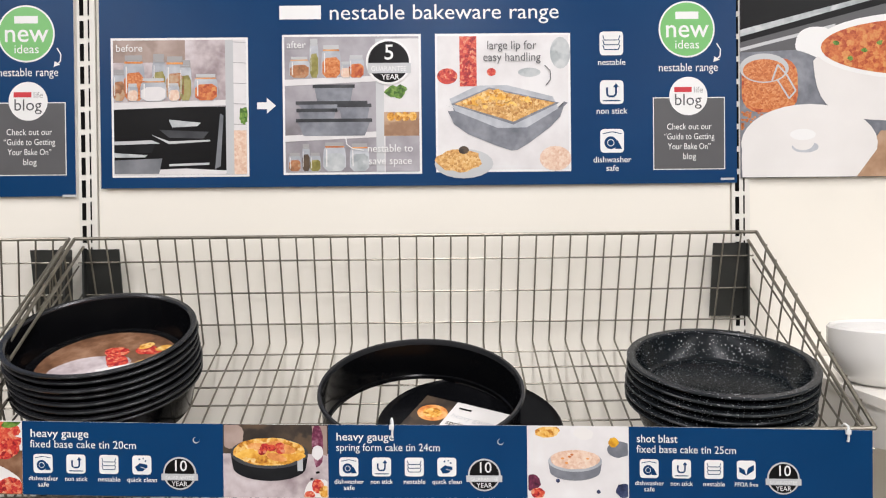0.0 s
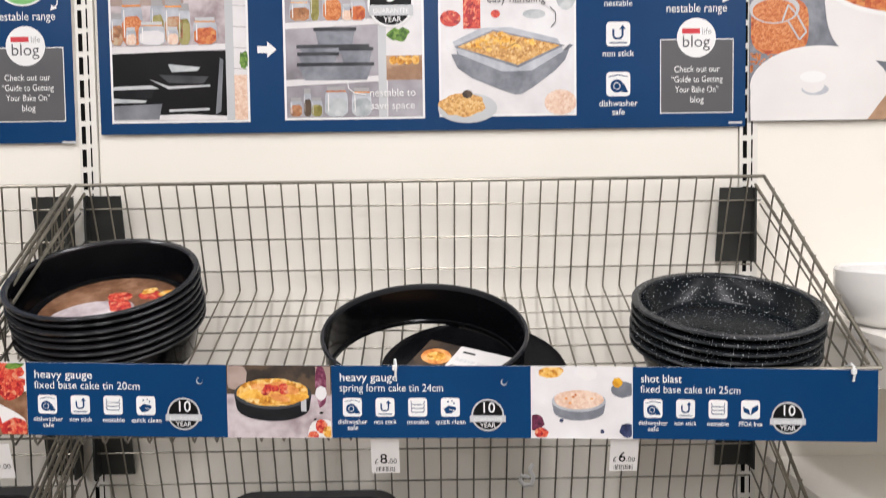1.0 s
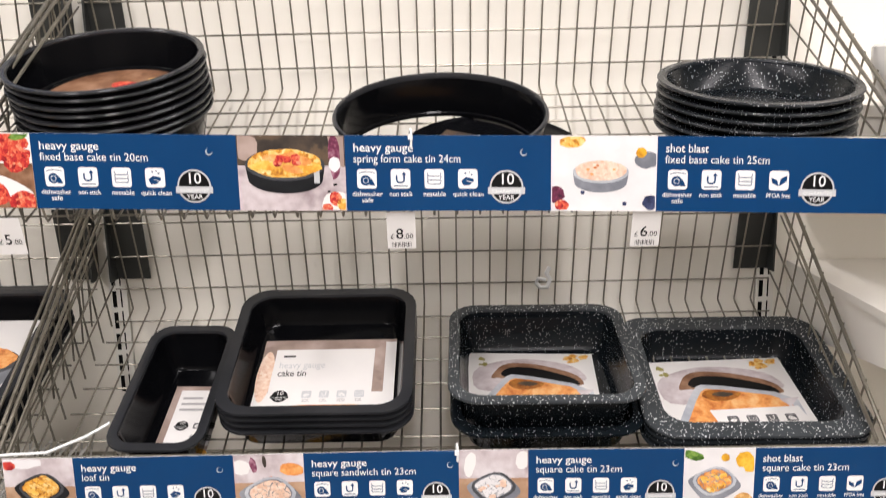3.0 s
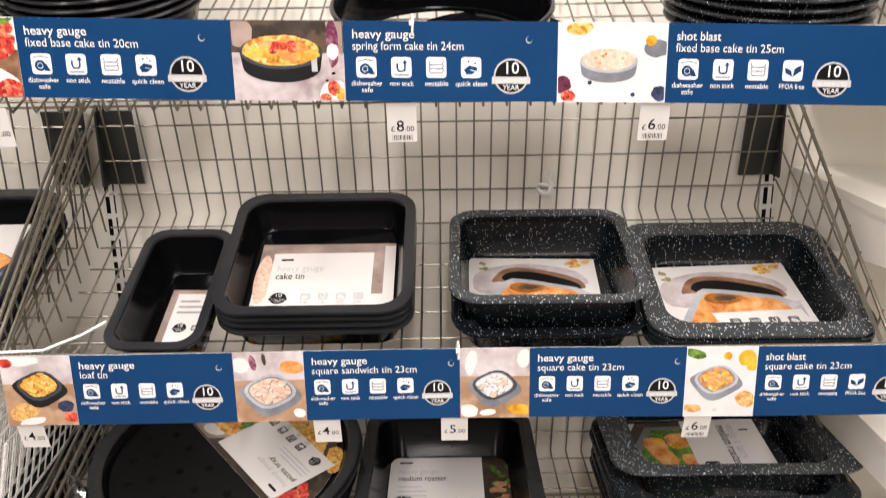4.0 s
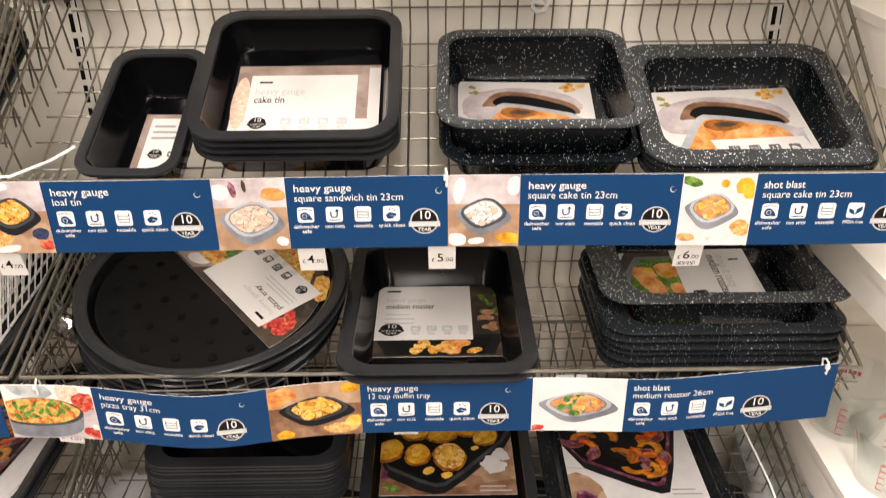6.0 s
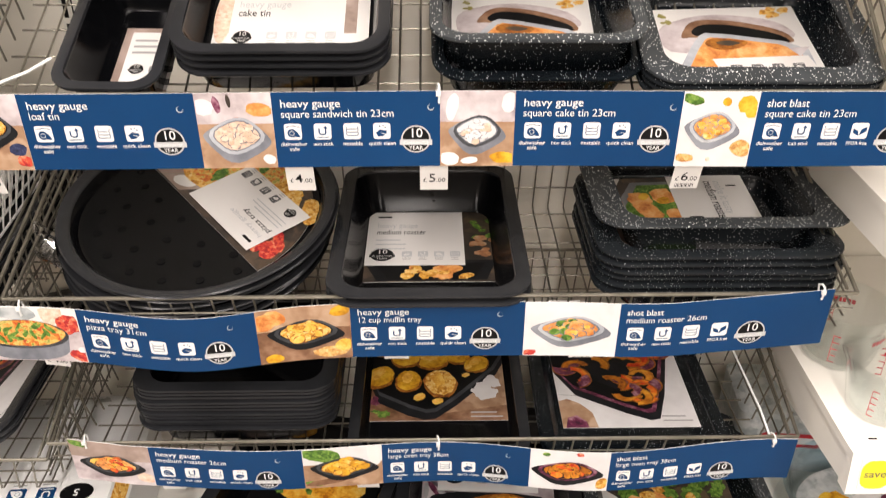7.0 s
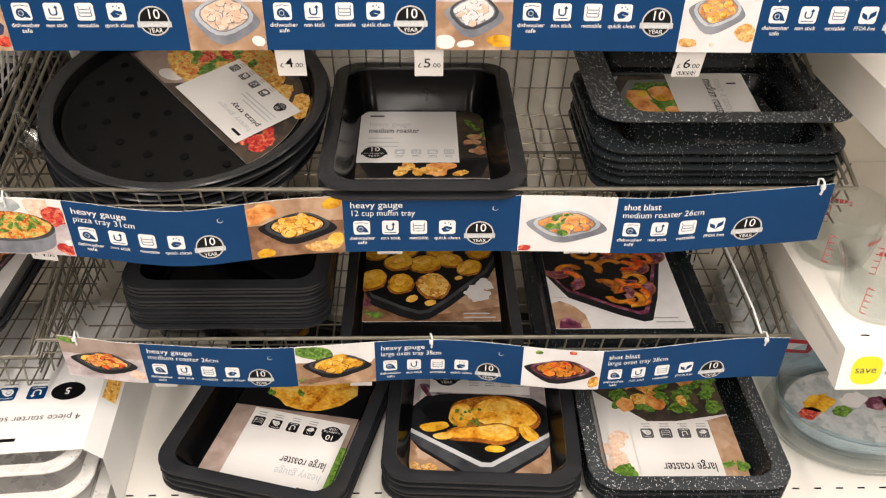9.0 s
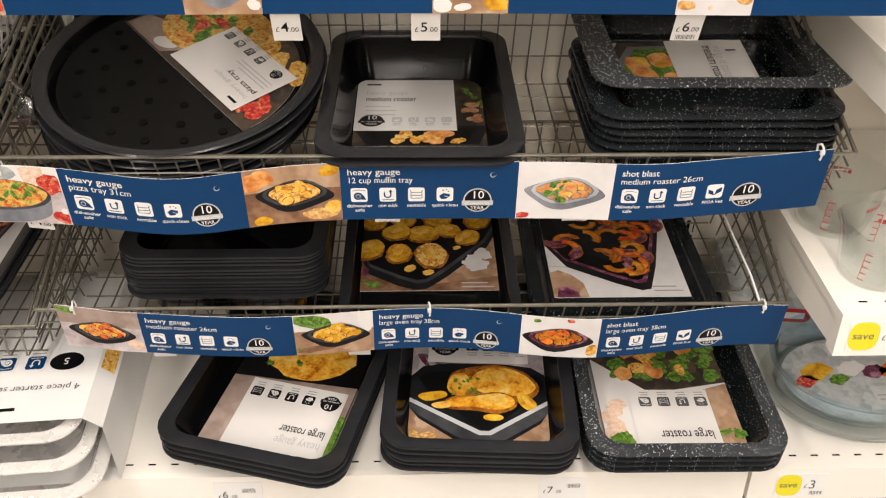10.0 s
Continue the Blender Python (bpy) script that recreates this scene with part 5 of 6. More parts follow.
a.poly(soften([(1406, 96), (1412, 66), (1436, 54), (1475, 58), (1465, 118), (1424, 100)]), "white", 0.001)
a.poly(soften([(1436, 84), (1446, 176), (1490, 218), (1640, 226), (1790, 214), (1824, 160), (1834, 84)]), "card", 0.0012)
a.disc(1635, 90, 196, 60, "white", 0.0014, n=40)
a.disc(1635, 92, 182, 50, "soup", 0.0016, n=40)
for k in range(9):
    a.disc(1480 + 26 * k, 84 + 14 * ((k * 5) % 3), 6, 4, "leaf", 0.0018, wob=0.3, n=8)
a.poly([(1311, 288) if k == 0 else (1432 + 122 * math.cos(radians(200 - 11 * k)), 262 - 70 * math.sin(radians(200 - 11 * k))) for k in range(20)] + [(1516, 321), (1312, 321)], "card", 0.0018)
a.disc(1424, 268, 24, 10, "palegrey", 0.00195)
a.disc(1420, 260, 20, 14, "card", 0.002)
a.disc(1420, 246, 23, 10, "white", 0.0022)
part("printing", a.g, right, smooth=False)


# ---- cards lying in the tins ----
def mark(a, u, v, w, ink, h=0.0012):
    """The maker's mark as a plain bar."""
    a.rect(u, v, u + w, v + w * 0.22, ink, h)


def tiles_row(a, u, v, s, step, kinds, ink="black", pic="card", h=0.0012):
    for k, kind in enumerate(kinds):
        icon(a, kind, u + step * k, v, s, ink, pic, h)
        a.bars(u + step * k - s * 0.4, v - s * 0.78, s * 0.8, s * 0.16, "fadedgrey", h, 2, 1.6, k)


def blobs(a, box, ink, n, size, h, seed, wob=0.15, flat=0.8):
    rng = random.Random(seed)
    for k in range(n):
        a.disc(rng.uniform(box[0], box[2]), rng.uniform(box[1], box[3]), size * rng.uniform(0.7, 1.3), size * flat * rng.uniform(0.7, 1.2), ink, h + 0.00003 * k, rng.uniform(0, 180), 14, wob)


def morsel(a, u, v, ru, rv, ink, h, turn=0.0, wob=0.05):
    """One browned piece of printed food: dark underside, body, glazed top."""
    a.disc(u, v - rv * 0.14, ru * 1.03, rv * 1.0, "roast", h, turn, 22, wob)
    a.disc(u, v + rv * 0.03, ru * 0.96, rv * 0.9, ink, h + 0.00006, turn, 22, wob)
    a.disc(u - ru * 0.1, v + rv * 0.3, ru * 0.55, rv * 0.38, "glaze", h + 0.00012, turn, 16, 0.2)


def sandwich_card(a, w, d):
    a.rect(-w / 2, -d / 2, w / 2, d / 2, "taupe", 0.0002)
    a.rect(-w / 2, -d / 2, w / 2, -d * 0.22, "card", 0.0004)
    a.rect(w * 0.42, -d / 2, w / 2, d * 0.46, "card", 0.0005)
    a.disc(-w * 0.45, 0.0, w * 0.06, d * 0.34, "pale", 0.0005)
    a.disc(w * 0.05, -d * 0.5, w * 0.42, d * 0.14, "salmon", 0.0006, wob=0.05)
    a.rect(-w * 0.40, -d * 0.38, w * 0.34, d * 0.36, "card", 0.0009)
    mark(a, -w * 0.34, d * 0.25, w * 0.09, "black")
    a.text("heavy gauge", -w * 0.36, d * 0.10, d * 0.12, "silver", 0.0012, fit=w * 0.34)
    a.text("cake tin", -w * 0.36, -d * 0.01, d * 0.12, "black", 0.0012, True, fit=w * 0.21)
    badge(a, -w * 0.31, -d * 0.27, d * 0.075, "10", 0.0012, "black", "card")
    tiles_row(a, -w * 0.12, -d * 0.25, w * 0.07, w * 0.125, ("clean", "stick", "dish", "nest"), "silver", "card")


def loaf_card(a, w, d):
    a.rect(-w / 2, -d / 2, w / 2, d / 2, "taupe", 0.0002)
    a.disc(w * 0.05, -d * 0.36, w * 0.5, d * 0.10, "golden", 0.0005, wob=0.05)
    a.disc(w * 0.05, -d * 0.42, w * 0.3, d * 0.06, "salmon", 0.0007, wob=0.05)
    a.rect(-w * 0.36, -d * 0.26, w * 0.5, d * 0.44, "card", 0.0009)
    a.bars(-w * 0.28, d * 0.32, w * 0.5, d * 0.05, "fadedgrey", 0.0012, 3)
    badge(a, -w * 0.12, -d * 0.02, d * 0.06, "10", 0.0012, "black", "card")
    for k in range(2):
        for j in range(2):
            icon(a, "nest" if k else "dish", w * (0.18 + 0.26 * k), -d * (0.02 + 0.15 * j), w * 0.15, "slate", "card", 0.0012)


def square_card(a, w, d):
    sc = lambda pts: [(x * w, y * d) for x, y in pts]
    a.rect(-w / 2, -d / 2, w / 2, d / 2, "card", 0.0002)
    a.poly(soften(sc([(-0.48, 0.28), (-0.1, 0.44), (0.34, 0.34), (0.46, 0.1), (0.2, 0.1), (-0.44, -0.1)])), "cloth", 0.0003)
    a.poly(soften(sc([(-0.34, 0.12), (-0.22, 0.36), (0.05, 0.34), (0.36, 0.2), (0.42, 0.02), (0.1, 0.08), (-0.24, 0.14)])), "brownboard", 0.0005)
    a.poly(soften(sc([(-0.27, 0.16), (-0.18, 0.30), (0.05, 0.28), (0.34, 0.14), (0.38, 0.02), (0.0, 0.08)])), "black", 0.0006)
    a.poly(soften(sc([(-0.47, -0.36), (-0.22, 0.14), (-0.14, 0.2), (0.46, 0.02), (0.45, -0.3), (-0.3, -0.48)]), 1), "palegrey", 0.0007)
    a.poly(soften(sc([(-0.41, -0.37), (-0.19, 0.09), (-0.12, 0.14), (0.40, -0.01), (0.4, -0.3), (-0.26, -0.46)]), 1), "salmon", 0.0009)
    a.poly(soften(sc([(-0.20, 0.05), (-0.12, 0.13), (0.12, 0.07), (0.02, -0.02), (-0.12, -0.03)])), "roast", 0.0011)
    a.poly(soften(sc([(-0.13, 0.06), (-0.04, 0.09), (0.06, 0.05), (-0.04, 0.01)])), "dark", 0.0012)
    a.poly(soften(sc([(-0.43, -0.40), (-0.40, -0.33), (-0.12, -0.36), (-0.1, -0.44), (-0.3, -0.5)])), "brownboard", 0.0011)
    blobs(a, (w * 0.28, d * 0.36, w * 0.44, d * 0.46), "golden", 6, w * 0.035, 0.0008, 4, 0.3)
    blobs(a, (-w * 0.46, d * 0.32, -w * 0.36, d * 0.44), "olive", 4, w * 0.025, 0.0008, 5, 0.3)
    a.poly(sc([(0.33, -0.03), (0.47, -0.02), (0.38, -0.13)]), "cloth", 0.0014)
    a.poly(sc([(-0.13, -0.44), (-0.18, -0.13), (0.43, -0.12), (0.48, -0.43)]), "card", 0.0013)
    tiles_row(a, -w * 0.05, -d * 0.25, w * 0.075, w * 0.13, ("clean", "nest", "stick", "dish"), "slate", "card", 0.0016)


def pizza_card(a, w, d):
    a.rect(-w / 2, -d / 2, w / 2, d / 2, "dark", 0.0002)
    a.poly([(-w / 2, d * 0.5), (-w * 0.5, d * 0.1), (-w * 0.25, d * 0.5)], "card", 0.0005)
    a.disc(0.02, d * 0.2, w * 0.42, d * 0.42, "golden", 0.0004, n=30, wob=0.03)
    a.disc(0.02, d * 0.2, w * 0.36, d * 0.36, "pizza", 0.0006, n=30, wob=0.05)
    blobs(a, (-w * 0.25, d * 0.1, w * 0.25, d * 0.42), "leaf", 16, w * 0.035, 0.0009, 9, 0.35)
    blobs(a, (-w * 0.45, -d * 0.48, -w * 0.1, -d * 0.36), "berry", 7, w * 0.07, 0.0008, 10)
    a.rect(-w * 0.16, -d * 0.30, w * 0.34, d * 0.34, "card", 0.0016)


def pizza_label(a, w, d):
    mark(a, -w * 0.44, d * 0.36, w * 0.12, "black", 0.0004)
    a.text("heavy gauge", -w * 0.44, d * 0.20, d * 0.10, "silver", 0.0004, fit=w * 0.5)
    a.text("pizza tray", -w * 0.44, d * 0.07, d * 0.11, "black", 0.0004, True, fit=w * 0.42)
    a.bars(-w * 0.44, -d * 0.05, w * 0.5, d * 0.03, "silver", 0.0004, 3, 2.0)
    badge(a, -w * 0.34, -d * 0.33, d * 0.085, "10", 0.0004, "black", "card")
    tiles_row(a, -w * 0.08, -d * 0.34, w * 0.09, w * 0.16, ("clean", "stick", "dish", "nest"), "slate", "card", 0.0004)


def roaster_card(a, w, d):
    a.rect(-w / 2, -d / 2, w / 2, d / 2, "dark", 0.0002)
    blobs(a, (w * 0.3, d * 0.1, w * 0.46, d * 0.36), "leaf", 10, w * 0.03, 0.0004, 3, 0.3)
    blobs(a, (w * 0.28, -d * 0.15, w * 0.46, d * 0.1), "jar", 8, w * 0.04, 0.0004, 4, 0.2)
    a.poly([(-w * 0.46, -d * 0.24), (w * 0.44, -d * 0.22), (w * 0.36, -d * 0.48), (-w * 0.36, -d * 0.49)], "tray", 0.0005)
    a.poly([(-w * 0.38, -d * 0.28), (w * 0.36, -d * 0.26), (w * 0.28, -d * 0.47), (-w * 0.28, -d * 0.48)], "black", 0.0006)
    blobs(a, (-w * 0.24, -d * 0.45, w * 0.24, -d * 0.3), "salmon", 9, w * 0.055, 0.0007, 6)
    blobs(a, (-w * 0.2, -d * 0.44, w * 0.24, -d * 0.3), "golden", 9, w * 0.045, 0.001, 7)
    a.rect(-w * 0.455, -d * 0.30, w * 0.225, d * 0.47, "card", 0.0016)
    mark(a, -w * 0.39, d * 0.38, w * 0.10, "black", 0.0019)
    a.text("heavy gauge", -w * 0.39, d * 0.23, d * 0.10, "silver", 0.0019, fit=w * 0.29)
    a.text("medium roaster", -w * 0.39, d * 0.13, d * 0.10, "black", 0.0019, True, fit=w * 0.35)
    a.bars(-w * 0.39, d * 0.04, w * 0.22, d * 0.028, "silver", 0.0019, 3, 2.2)
    badge(a, -w * 0.34, -d * 0.16, d * 0.085, "10", 0.0019, "black", "card")
    tiles_row(a, -w * 0.17, -d * 0.15, w * 0.07, w * 0.11, ("clean", "stick", "dish", "nest"), "silver", "card", 0.0019)


def speckled_card(a, w, d):
    a.rect(-w / 2, -d / 2, w / 2, d / 2, "card", 0.0002)
    a.poly([(-w * 0.5, -d * 0.5), (-w * 0.5, d * 0.2), (-w * 0.36, d * 0.5), (0, d * 0.5), (0, -d * 0.5)], "dark", 0.0004)
    a.poly([(-w * 0.44, -d * 0.44), (-w * 0.44, d * 0.16), (-w * 0.3, d * 0.44), (0, d * 0.44), (0, -d * 0.5), (-w * 0.3, -d * 0.5)], "greytray", 0.0006)
    a.poly([(-w * 0.38, -d * 0.44), (-w * 0.39, d * 0.12), (-w * 0.26, d * 0.4), (0, d * 0.4), (0, -d * 0.48), (-w * 0.3, -d * 0.48)], "leaf", 0.0008)
    blobs(a, (-w * 0.28, -d * 0.34, -w * 0.05, d * 0.3), "salmon", 8, w * 0.09, 0.001, 3)
    blobs(a, (-w * 0.34, -d * 0.38, -w * 0.1, d * 0.3), "potato", 4, w * 0.04, 0.0014, 4)
    a.rect(-w * 0.04, -d * 0.5, w * 0.5, d * 0.5, "card", 0.0018)
    a.text("medium roaster", w * 0.21, d * 0.42, d * 0.12, "black", 0.0021, True, turn=-90, fit=d * 0.52)
    a.text("make it tasty", w * 0.28, d * 0.42, d * 0.11, "silver", 0.0021, turn=-90, fit=d * 0.44)
    mark(a, w * 0.36, d * 0.34, w * 0.07, "black", 0.0021)
    badge(a, w * 0.36, -d * 0.32, d * 0.10, "10", 0.0021, "black", "card")
    for k, kind in enumerate(("dish", "nest")):
        icon(a, kind, w * 0.06, -d * (0.30 - 0.2 * k), w * 0.10, "black", "card", 0.0021)


def spud_card(a, w, d):
    sc = lambda pts: [(x * w, y * d) for x, y in pts]
    a.rect(-w / 2, -d / 2, w / 2, d / 2, "brownboard", 0.0002)
    a.poly(sc([(0.02, -0.44), (0.5, -0.36), (0.5, 0.16)]), "wood", 0.0003)
    a.poly(soften(sc([(-0.5, 0.5), (-0.5, -0.30), (-0.14, -0.50), (0.0, -0.48), (0.5, 0.02), (0.5, 0.5)]), 1), "tray", 0.0004)
    a.poly(soften(sc([(-0.5, 0.5), (-0.5, -0.23), (-0.12, -0.44), (0.0, -0.42), (0.49, 0.07), (0.48, 0.5)]), 1), "traylip", 0.0005)
    a.poly(soften(sc([(-0.5, 0.5), (-0.5, -0.20), (-0.12, -0.41), (-0.01, -0.39), (0.47, 0.09), (0.46, 0.5)]), 1), "black", 0.0006)
    for k, (u, v, s) in enumerate(((0.34, 0.6, 0.12), (0.1, 0.62, 0.13), (-0.14, 0.62, 0.13), (-0.38, 0.6, 0.12), (0.34, 0.42, 0.12), (0.05, 0.44, 0.13), (-0.2, 0.44, 0.12), (-0.42, 0.4, 0.12), (0.12, 0.3, 0.10), (-0.06, 0.26, 0.12), (-0.24, 0.28, 0.11), (0.26, 0.22, 0.10), (-0.42, 0.1, 0.12), (-0.22, 0.06, 0.11), (0.0, 0.04, 0.14))):
        morsel(a, u * w, (v - 0.21) * d, s * w * 0.98, s * w * 0.84, "potato" if k != 14 else "golden", 0.0010 + 0.0001 * k, 20 * k, 0.06)
    for u, v, r in ((-0.14, -0.30, 0.045), (-0.02, -0.34, 0.04), (0.18, -0.1, 0.03), (0.2, -0.02, 0.03)):
        a.disc(u * w, v * d, r * w, r * w * 0.8, "glaze", 0.0024, 30, 8, 0.15)
    blobs(a, (w * 0.26, -d * 0.34, w * 0.44, -d * 0.12), "marble", 6, w * 0.06, 0.0008, 9, 0.25)
    blobs(a, (-w * 0.46, -d * 0.48, -w * 0.34, -d * 0.42), "leaf", 5, w * 0.03, 0.0008, 10, 0.4)
    blobs(a, (-w * 0.46, -d * 0.36, -w * 0.42, -d * 0.28), "plum", 3, w * 0.03, 0.0008, 11, 0.3)
    a.bars(w * 0.20, -d * 0.44, w * 0.22, d * 0.02, "silver", 0.001, 2, 1.8)


def wedge(a, u, v, r, turn, ink, h, inner=0.45, sweep=170):
    """A curved slice of roast vegetable with a darker skin side."""
    for f, g, tone, hh in ((1.0, inner, "roast", h), (0.9, inner + 0.06, ink, h + 0.00004)):
        pts = [(u + r * k * math.cos(radians(turn + q)), v + r * k * 0.8 * math.sin(radians(turn + q))) for k, qs in ((f, range(0, sweep + 1, 17)), (g, range(sweep, -1, -17))) for q in qs]
        a.poly(pts, tone, hh)


def pepper_card(a, w, d):
    sc = lambda pts: [(x * w, y * d) for x, y in pts]
    a.rect(-w / 2, -d / 2, w / 2, d / 2, "marble", 0.0002)
    a.line(sc([(-0.5, -0.22), (-0.2, -0.25)]), 0.001, "fadedgrey", 0.0003)
    a.poly(sc([(-0.5, -0.5), (-0.5, -0.28), (-0.44, -0.26), (-0.36, -0.3), (-0.29, -0.38), (-0.27, -0.5)]), "wood", 0.0004)
    a.poly(sc([(-0.48, -0.5), (-0.46, -0.42), (-0.4, -0.4), (-0.34, -0.45), (-0.33, -0.5)]), "plum", 0.0006)
    a.poly(soften(sc([(-0.5, 0.5), (-0.5, -0.17), (0.06, -0.45), (0.17, -0.43), (0.44, 0.5)]), 1), "tray", 0.0004)
    a.poly(soften(sc([(-0.5, 0.5), (-0.5, -0.11), (0.06, -0.39), (0.15, -0.37), (0.42, 0.5)]), 1), "plum", 0.0005)
    a.poly(soften(sc([(-0.5, 0.5), (-0.5, -0.08), (0.05, -0.36), (0.13, -0.34), (0.40, 0.5)]), 1), "black", 0.0006)
    a.poly(soften(sc([(-0.4, 0.5), (-0.4, 0.0), (0.05, -0.26), (0.34, 0.5)]), 1), "tray", 0.0007)
    rng = random.Random(6)
    k = 0
    while k < 44:
        u, v = rng.uniform(-0.42, 0.34), 0.42 - 0.70 * k / 44 + rng.uniform(-0.06, 0.06)
        if v < -0.04 - 0.42 * (u + 0.5) or v < -0.26 + (u - 0.08) * 2.4:
            continue
        ink = ("pepper", "squash", "plum", "squash", "pepper", "plum")[k % 6]
        wedge(a, u * w, v * d, rng.uniform(0.085, 0.13) * w, rng.uniform(150, 390), ink, 0.0008 + 0.00006 * k, 0.5 if ink != "plum" else 0.3, rng.choice((119, 153, 170)))
        k += 1
    a.disc(w * 0.475, -d * 0.18, w * 0.022, d * 0.05, "salmon", 0.0008)
    a.poly(sc([(0.38, -0.42), (0.5, -0.26), (0.46, -0.30)]), "slate", 0.001)
    a.bars(w * 0.16, -d * 0.42, w * 0.2, d * 0.02, "fadedgrey", 0.001, 2, 1.8)


def gammon_card(a, w, d):
    a.rect(-w / 2, -d / 2, w / 2, d / 2, "taupe", 0.0002)
    a.rect(-w * 0.5, d * 0.1, -w * 0.36, d * 0.5, "leaf", 0.0005)
    blobs(a, (-w * 0.5, d * 0.1, -w * 0.36, d * 0.5), "leaf", 8, w * 0.05, 0.0007, 2, 0.3)
    a.poly([(-w * 0.5, -d * 0.12), (w * 0.5, -d * 0.06), (w * 0.5, -d * 0.5), (-w * 0.5, -d * 0.5)], "black", 0.0005)
    a.disc(0.0, -d * 0.30, w * 0.34, d * 0.19, "chicken", 0.0008, 8, 24, 0.05)
    blobs(a, (-w * 0.3, -d * 0.4, w * 0.3, -d * 0.16), "leaf", 9, w * 0.03, 0.001, 5, 0.4)
    a.rect(-w * 0.38, -d * 0.06, w * 0.34, d * 0.5, "card", 0.0016)
    mark(a, -w * 0.32, d * 0.41, w * 0.11, "black", 0.0019)
    a.text("heavy gauge", -w * 0.34, d * 0.31, d * 0.075, "silver", 0.0019, fit=w * 0.33)
    a.text("large roaster", -w * 0.34, d * 0.23, d * 0.08, "black", 0.0019, True, fit=w * 0.33)
    badge(a, -w * 0.28, d * 0.03, d * 0.055, "10", 0.0019, "black", "card")
    tiles_row(a, -w * 0.12, d * 0.035, w * 0.085, w * 0.13, ("clean", "stick", "dish", "nest"), "black", "card", 0.0019)


def chicken_card(a, w, d):
    sc = lambda pts: [(x * w, y * d) for x, y in pts]
    a.rect(-w / 2, -d / 2, w / 2, d / 2, "wood", 0.0002)
    a.rect(-w / 2, d * 0.02, w / 2, d / 2, "cloth", 0.0004)
    for k in range(5):
        a.disc((-0.44 + 0.05 * k) * w, (0.2 + 0.02 * (k % 3)) * d, w * 0.02, d * 0.07, ("fadedgrey", "plum", "slate")[k % 3], 0.0005, 30 * k, 12, 0.2)
    a.poly(soften(sc([(-0.5, 0.06), (-0.36, 0.2), (0.34, 0.2), (0.5, 0.1), (0.5, -0.2), (0.12, -0.44), (-0.06, -0.44), (-0.5, -0.18)]), 1), "tray", 0.0006)
    a.poly(soften(sc([(-0.5, -0.16), (-0.04, -0.42), (0.1, -0.42), (0.5, -0.18), (0.5, -0.06), (0.08, -0.34), (0.0, -0.34), (-0.5, -0.09)]), 1), "traylip", 0.0008)
    a.poly(sc([(-0.5, -0.07), (-0.5, -0.10), (0.0, -0.345), (0.08, -0.345), (0.5, -0.10), (0.5, -0.07), (0.07, -0.315), (0.01, -0.315)]), "silver", 0.0009)
    a.poly(soften(sc([(-0.46, 0.06), (-0.3, 0.14), (0.4, 0.14), (0.48, 0.0), (0.07, -0.305), (0.01, -0.305)]), 1), "black", 0.001)
    # breast and back, then the near leg, wing and lemon
    a.poly(soften(sc([(-0.22, 0.0), (-0.2, 0.12), (-0.06, 0.17), (0.14, 0.2), (0.34, 0.14), (0.44, 0.02), (0.38, -0.08), (0.1, -0.12), (-0.12, -0.1)])), "roast", 0.0012)
    a.poly(soften(sc([(-0.08, 0.02), (-0.02, 0.13), (0.14, 0.185), (0.32, 0.13), (0.42, 0.02), (0.34, -0.05), (0.08, -0.06)])), "chicken", 0.0013)
    a.poly(soften(sc([(0.02, 0.09), (0.14, 0.16), (0.26, 0.12), (0.2, 0.07), (0.08, 0.05)])), "glaze", 0.0014)
    a.poly(soften(sc([(-0.23, -0.02), (-0.19, 0.11), (-0.08, 0.12), (-0.04, 0.0), (-0.12, -0.08)])), "chicken", 0.0014)
    a.poly(soften(sc([(-0.26, -0.13), (-0.2, -0.07), (-0.02, -0.05), (0.14, -0.02), (0.26, -0.06), (0.27, -0.14), (0.14, -0.2), (-0.02, -0.17), (-0.2, -0.17)])), "roast", 0.0016)
    a.poly(soften(sc([(-0.24, -0.12), (-0.18, -0.08), (0.0, -0.06), (0.14, -0.03), (0.25, -0.07), (0.25, -0.13), (0.13, -0.17), (-0.02, -0.14), (-0.2, -0.15)])), "chicken", 0.0017)
    a.poly(soften(sc([(0.02, -0.08), (0.14, -0.05), (0.22, -0.09), (0.12, -0.12)])), "glaze", 0.0018)
    a.poly(soften(sc([(-0.44, -0.06), (-0.24, -0.02), (-0.2, -0.07), (-0.36, -0.12)])), "potato", 0.0016)
    a.poly(soften(sc([(-0.34, -0.13), (-0.2, -0.1), (-0.18, -0.15), (-0.28, -0.17)])), "glaze", 0.0019)
    a.poly(soften(sc([(0.26, -0.04), (0.31, -0.02), (0.42, -0.12), (0.34, -0.17), (0.28, -0.12)])), "potato", 0.002)
    a.poly(soften(sc([(0.29, -0.05), (0.32, -0.05), (0.38, -0.12), (0.34, -0.14)])), "glaze", 0.0021)
    a.disc(w * 0.1, -d * 0.22, w * 0.07, d * 0.025, "potato", 0.002)
    blobs(a, (-w * 0.2, -d * 0.05, w * 0.0, d * 0.09), "leaf", 16, w * 0.014, 0.0021, 5, 0.5)
    blobs(a, (-w * 0.48, -d * 0.46, -w * 0.3, -d * 0.34), "crumble", 5, w * 0.05, 0.0012, 6)
    a.rect(-w * 0.36, d * 0.2, w * 0.36, d * 0.5, "card", 0.0024)
    badge(a, -w * 0.24, d * 0.33, d * 0.075, "10", 0.0027, "black", "card")
    tiles_row(a, -w * 0.04, d * 0.34, w * 0.09, w * 0.115, ("clean", "stick", "dish", "nest"), "black", "card", 0.0027)


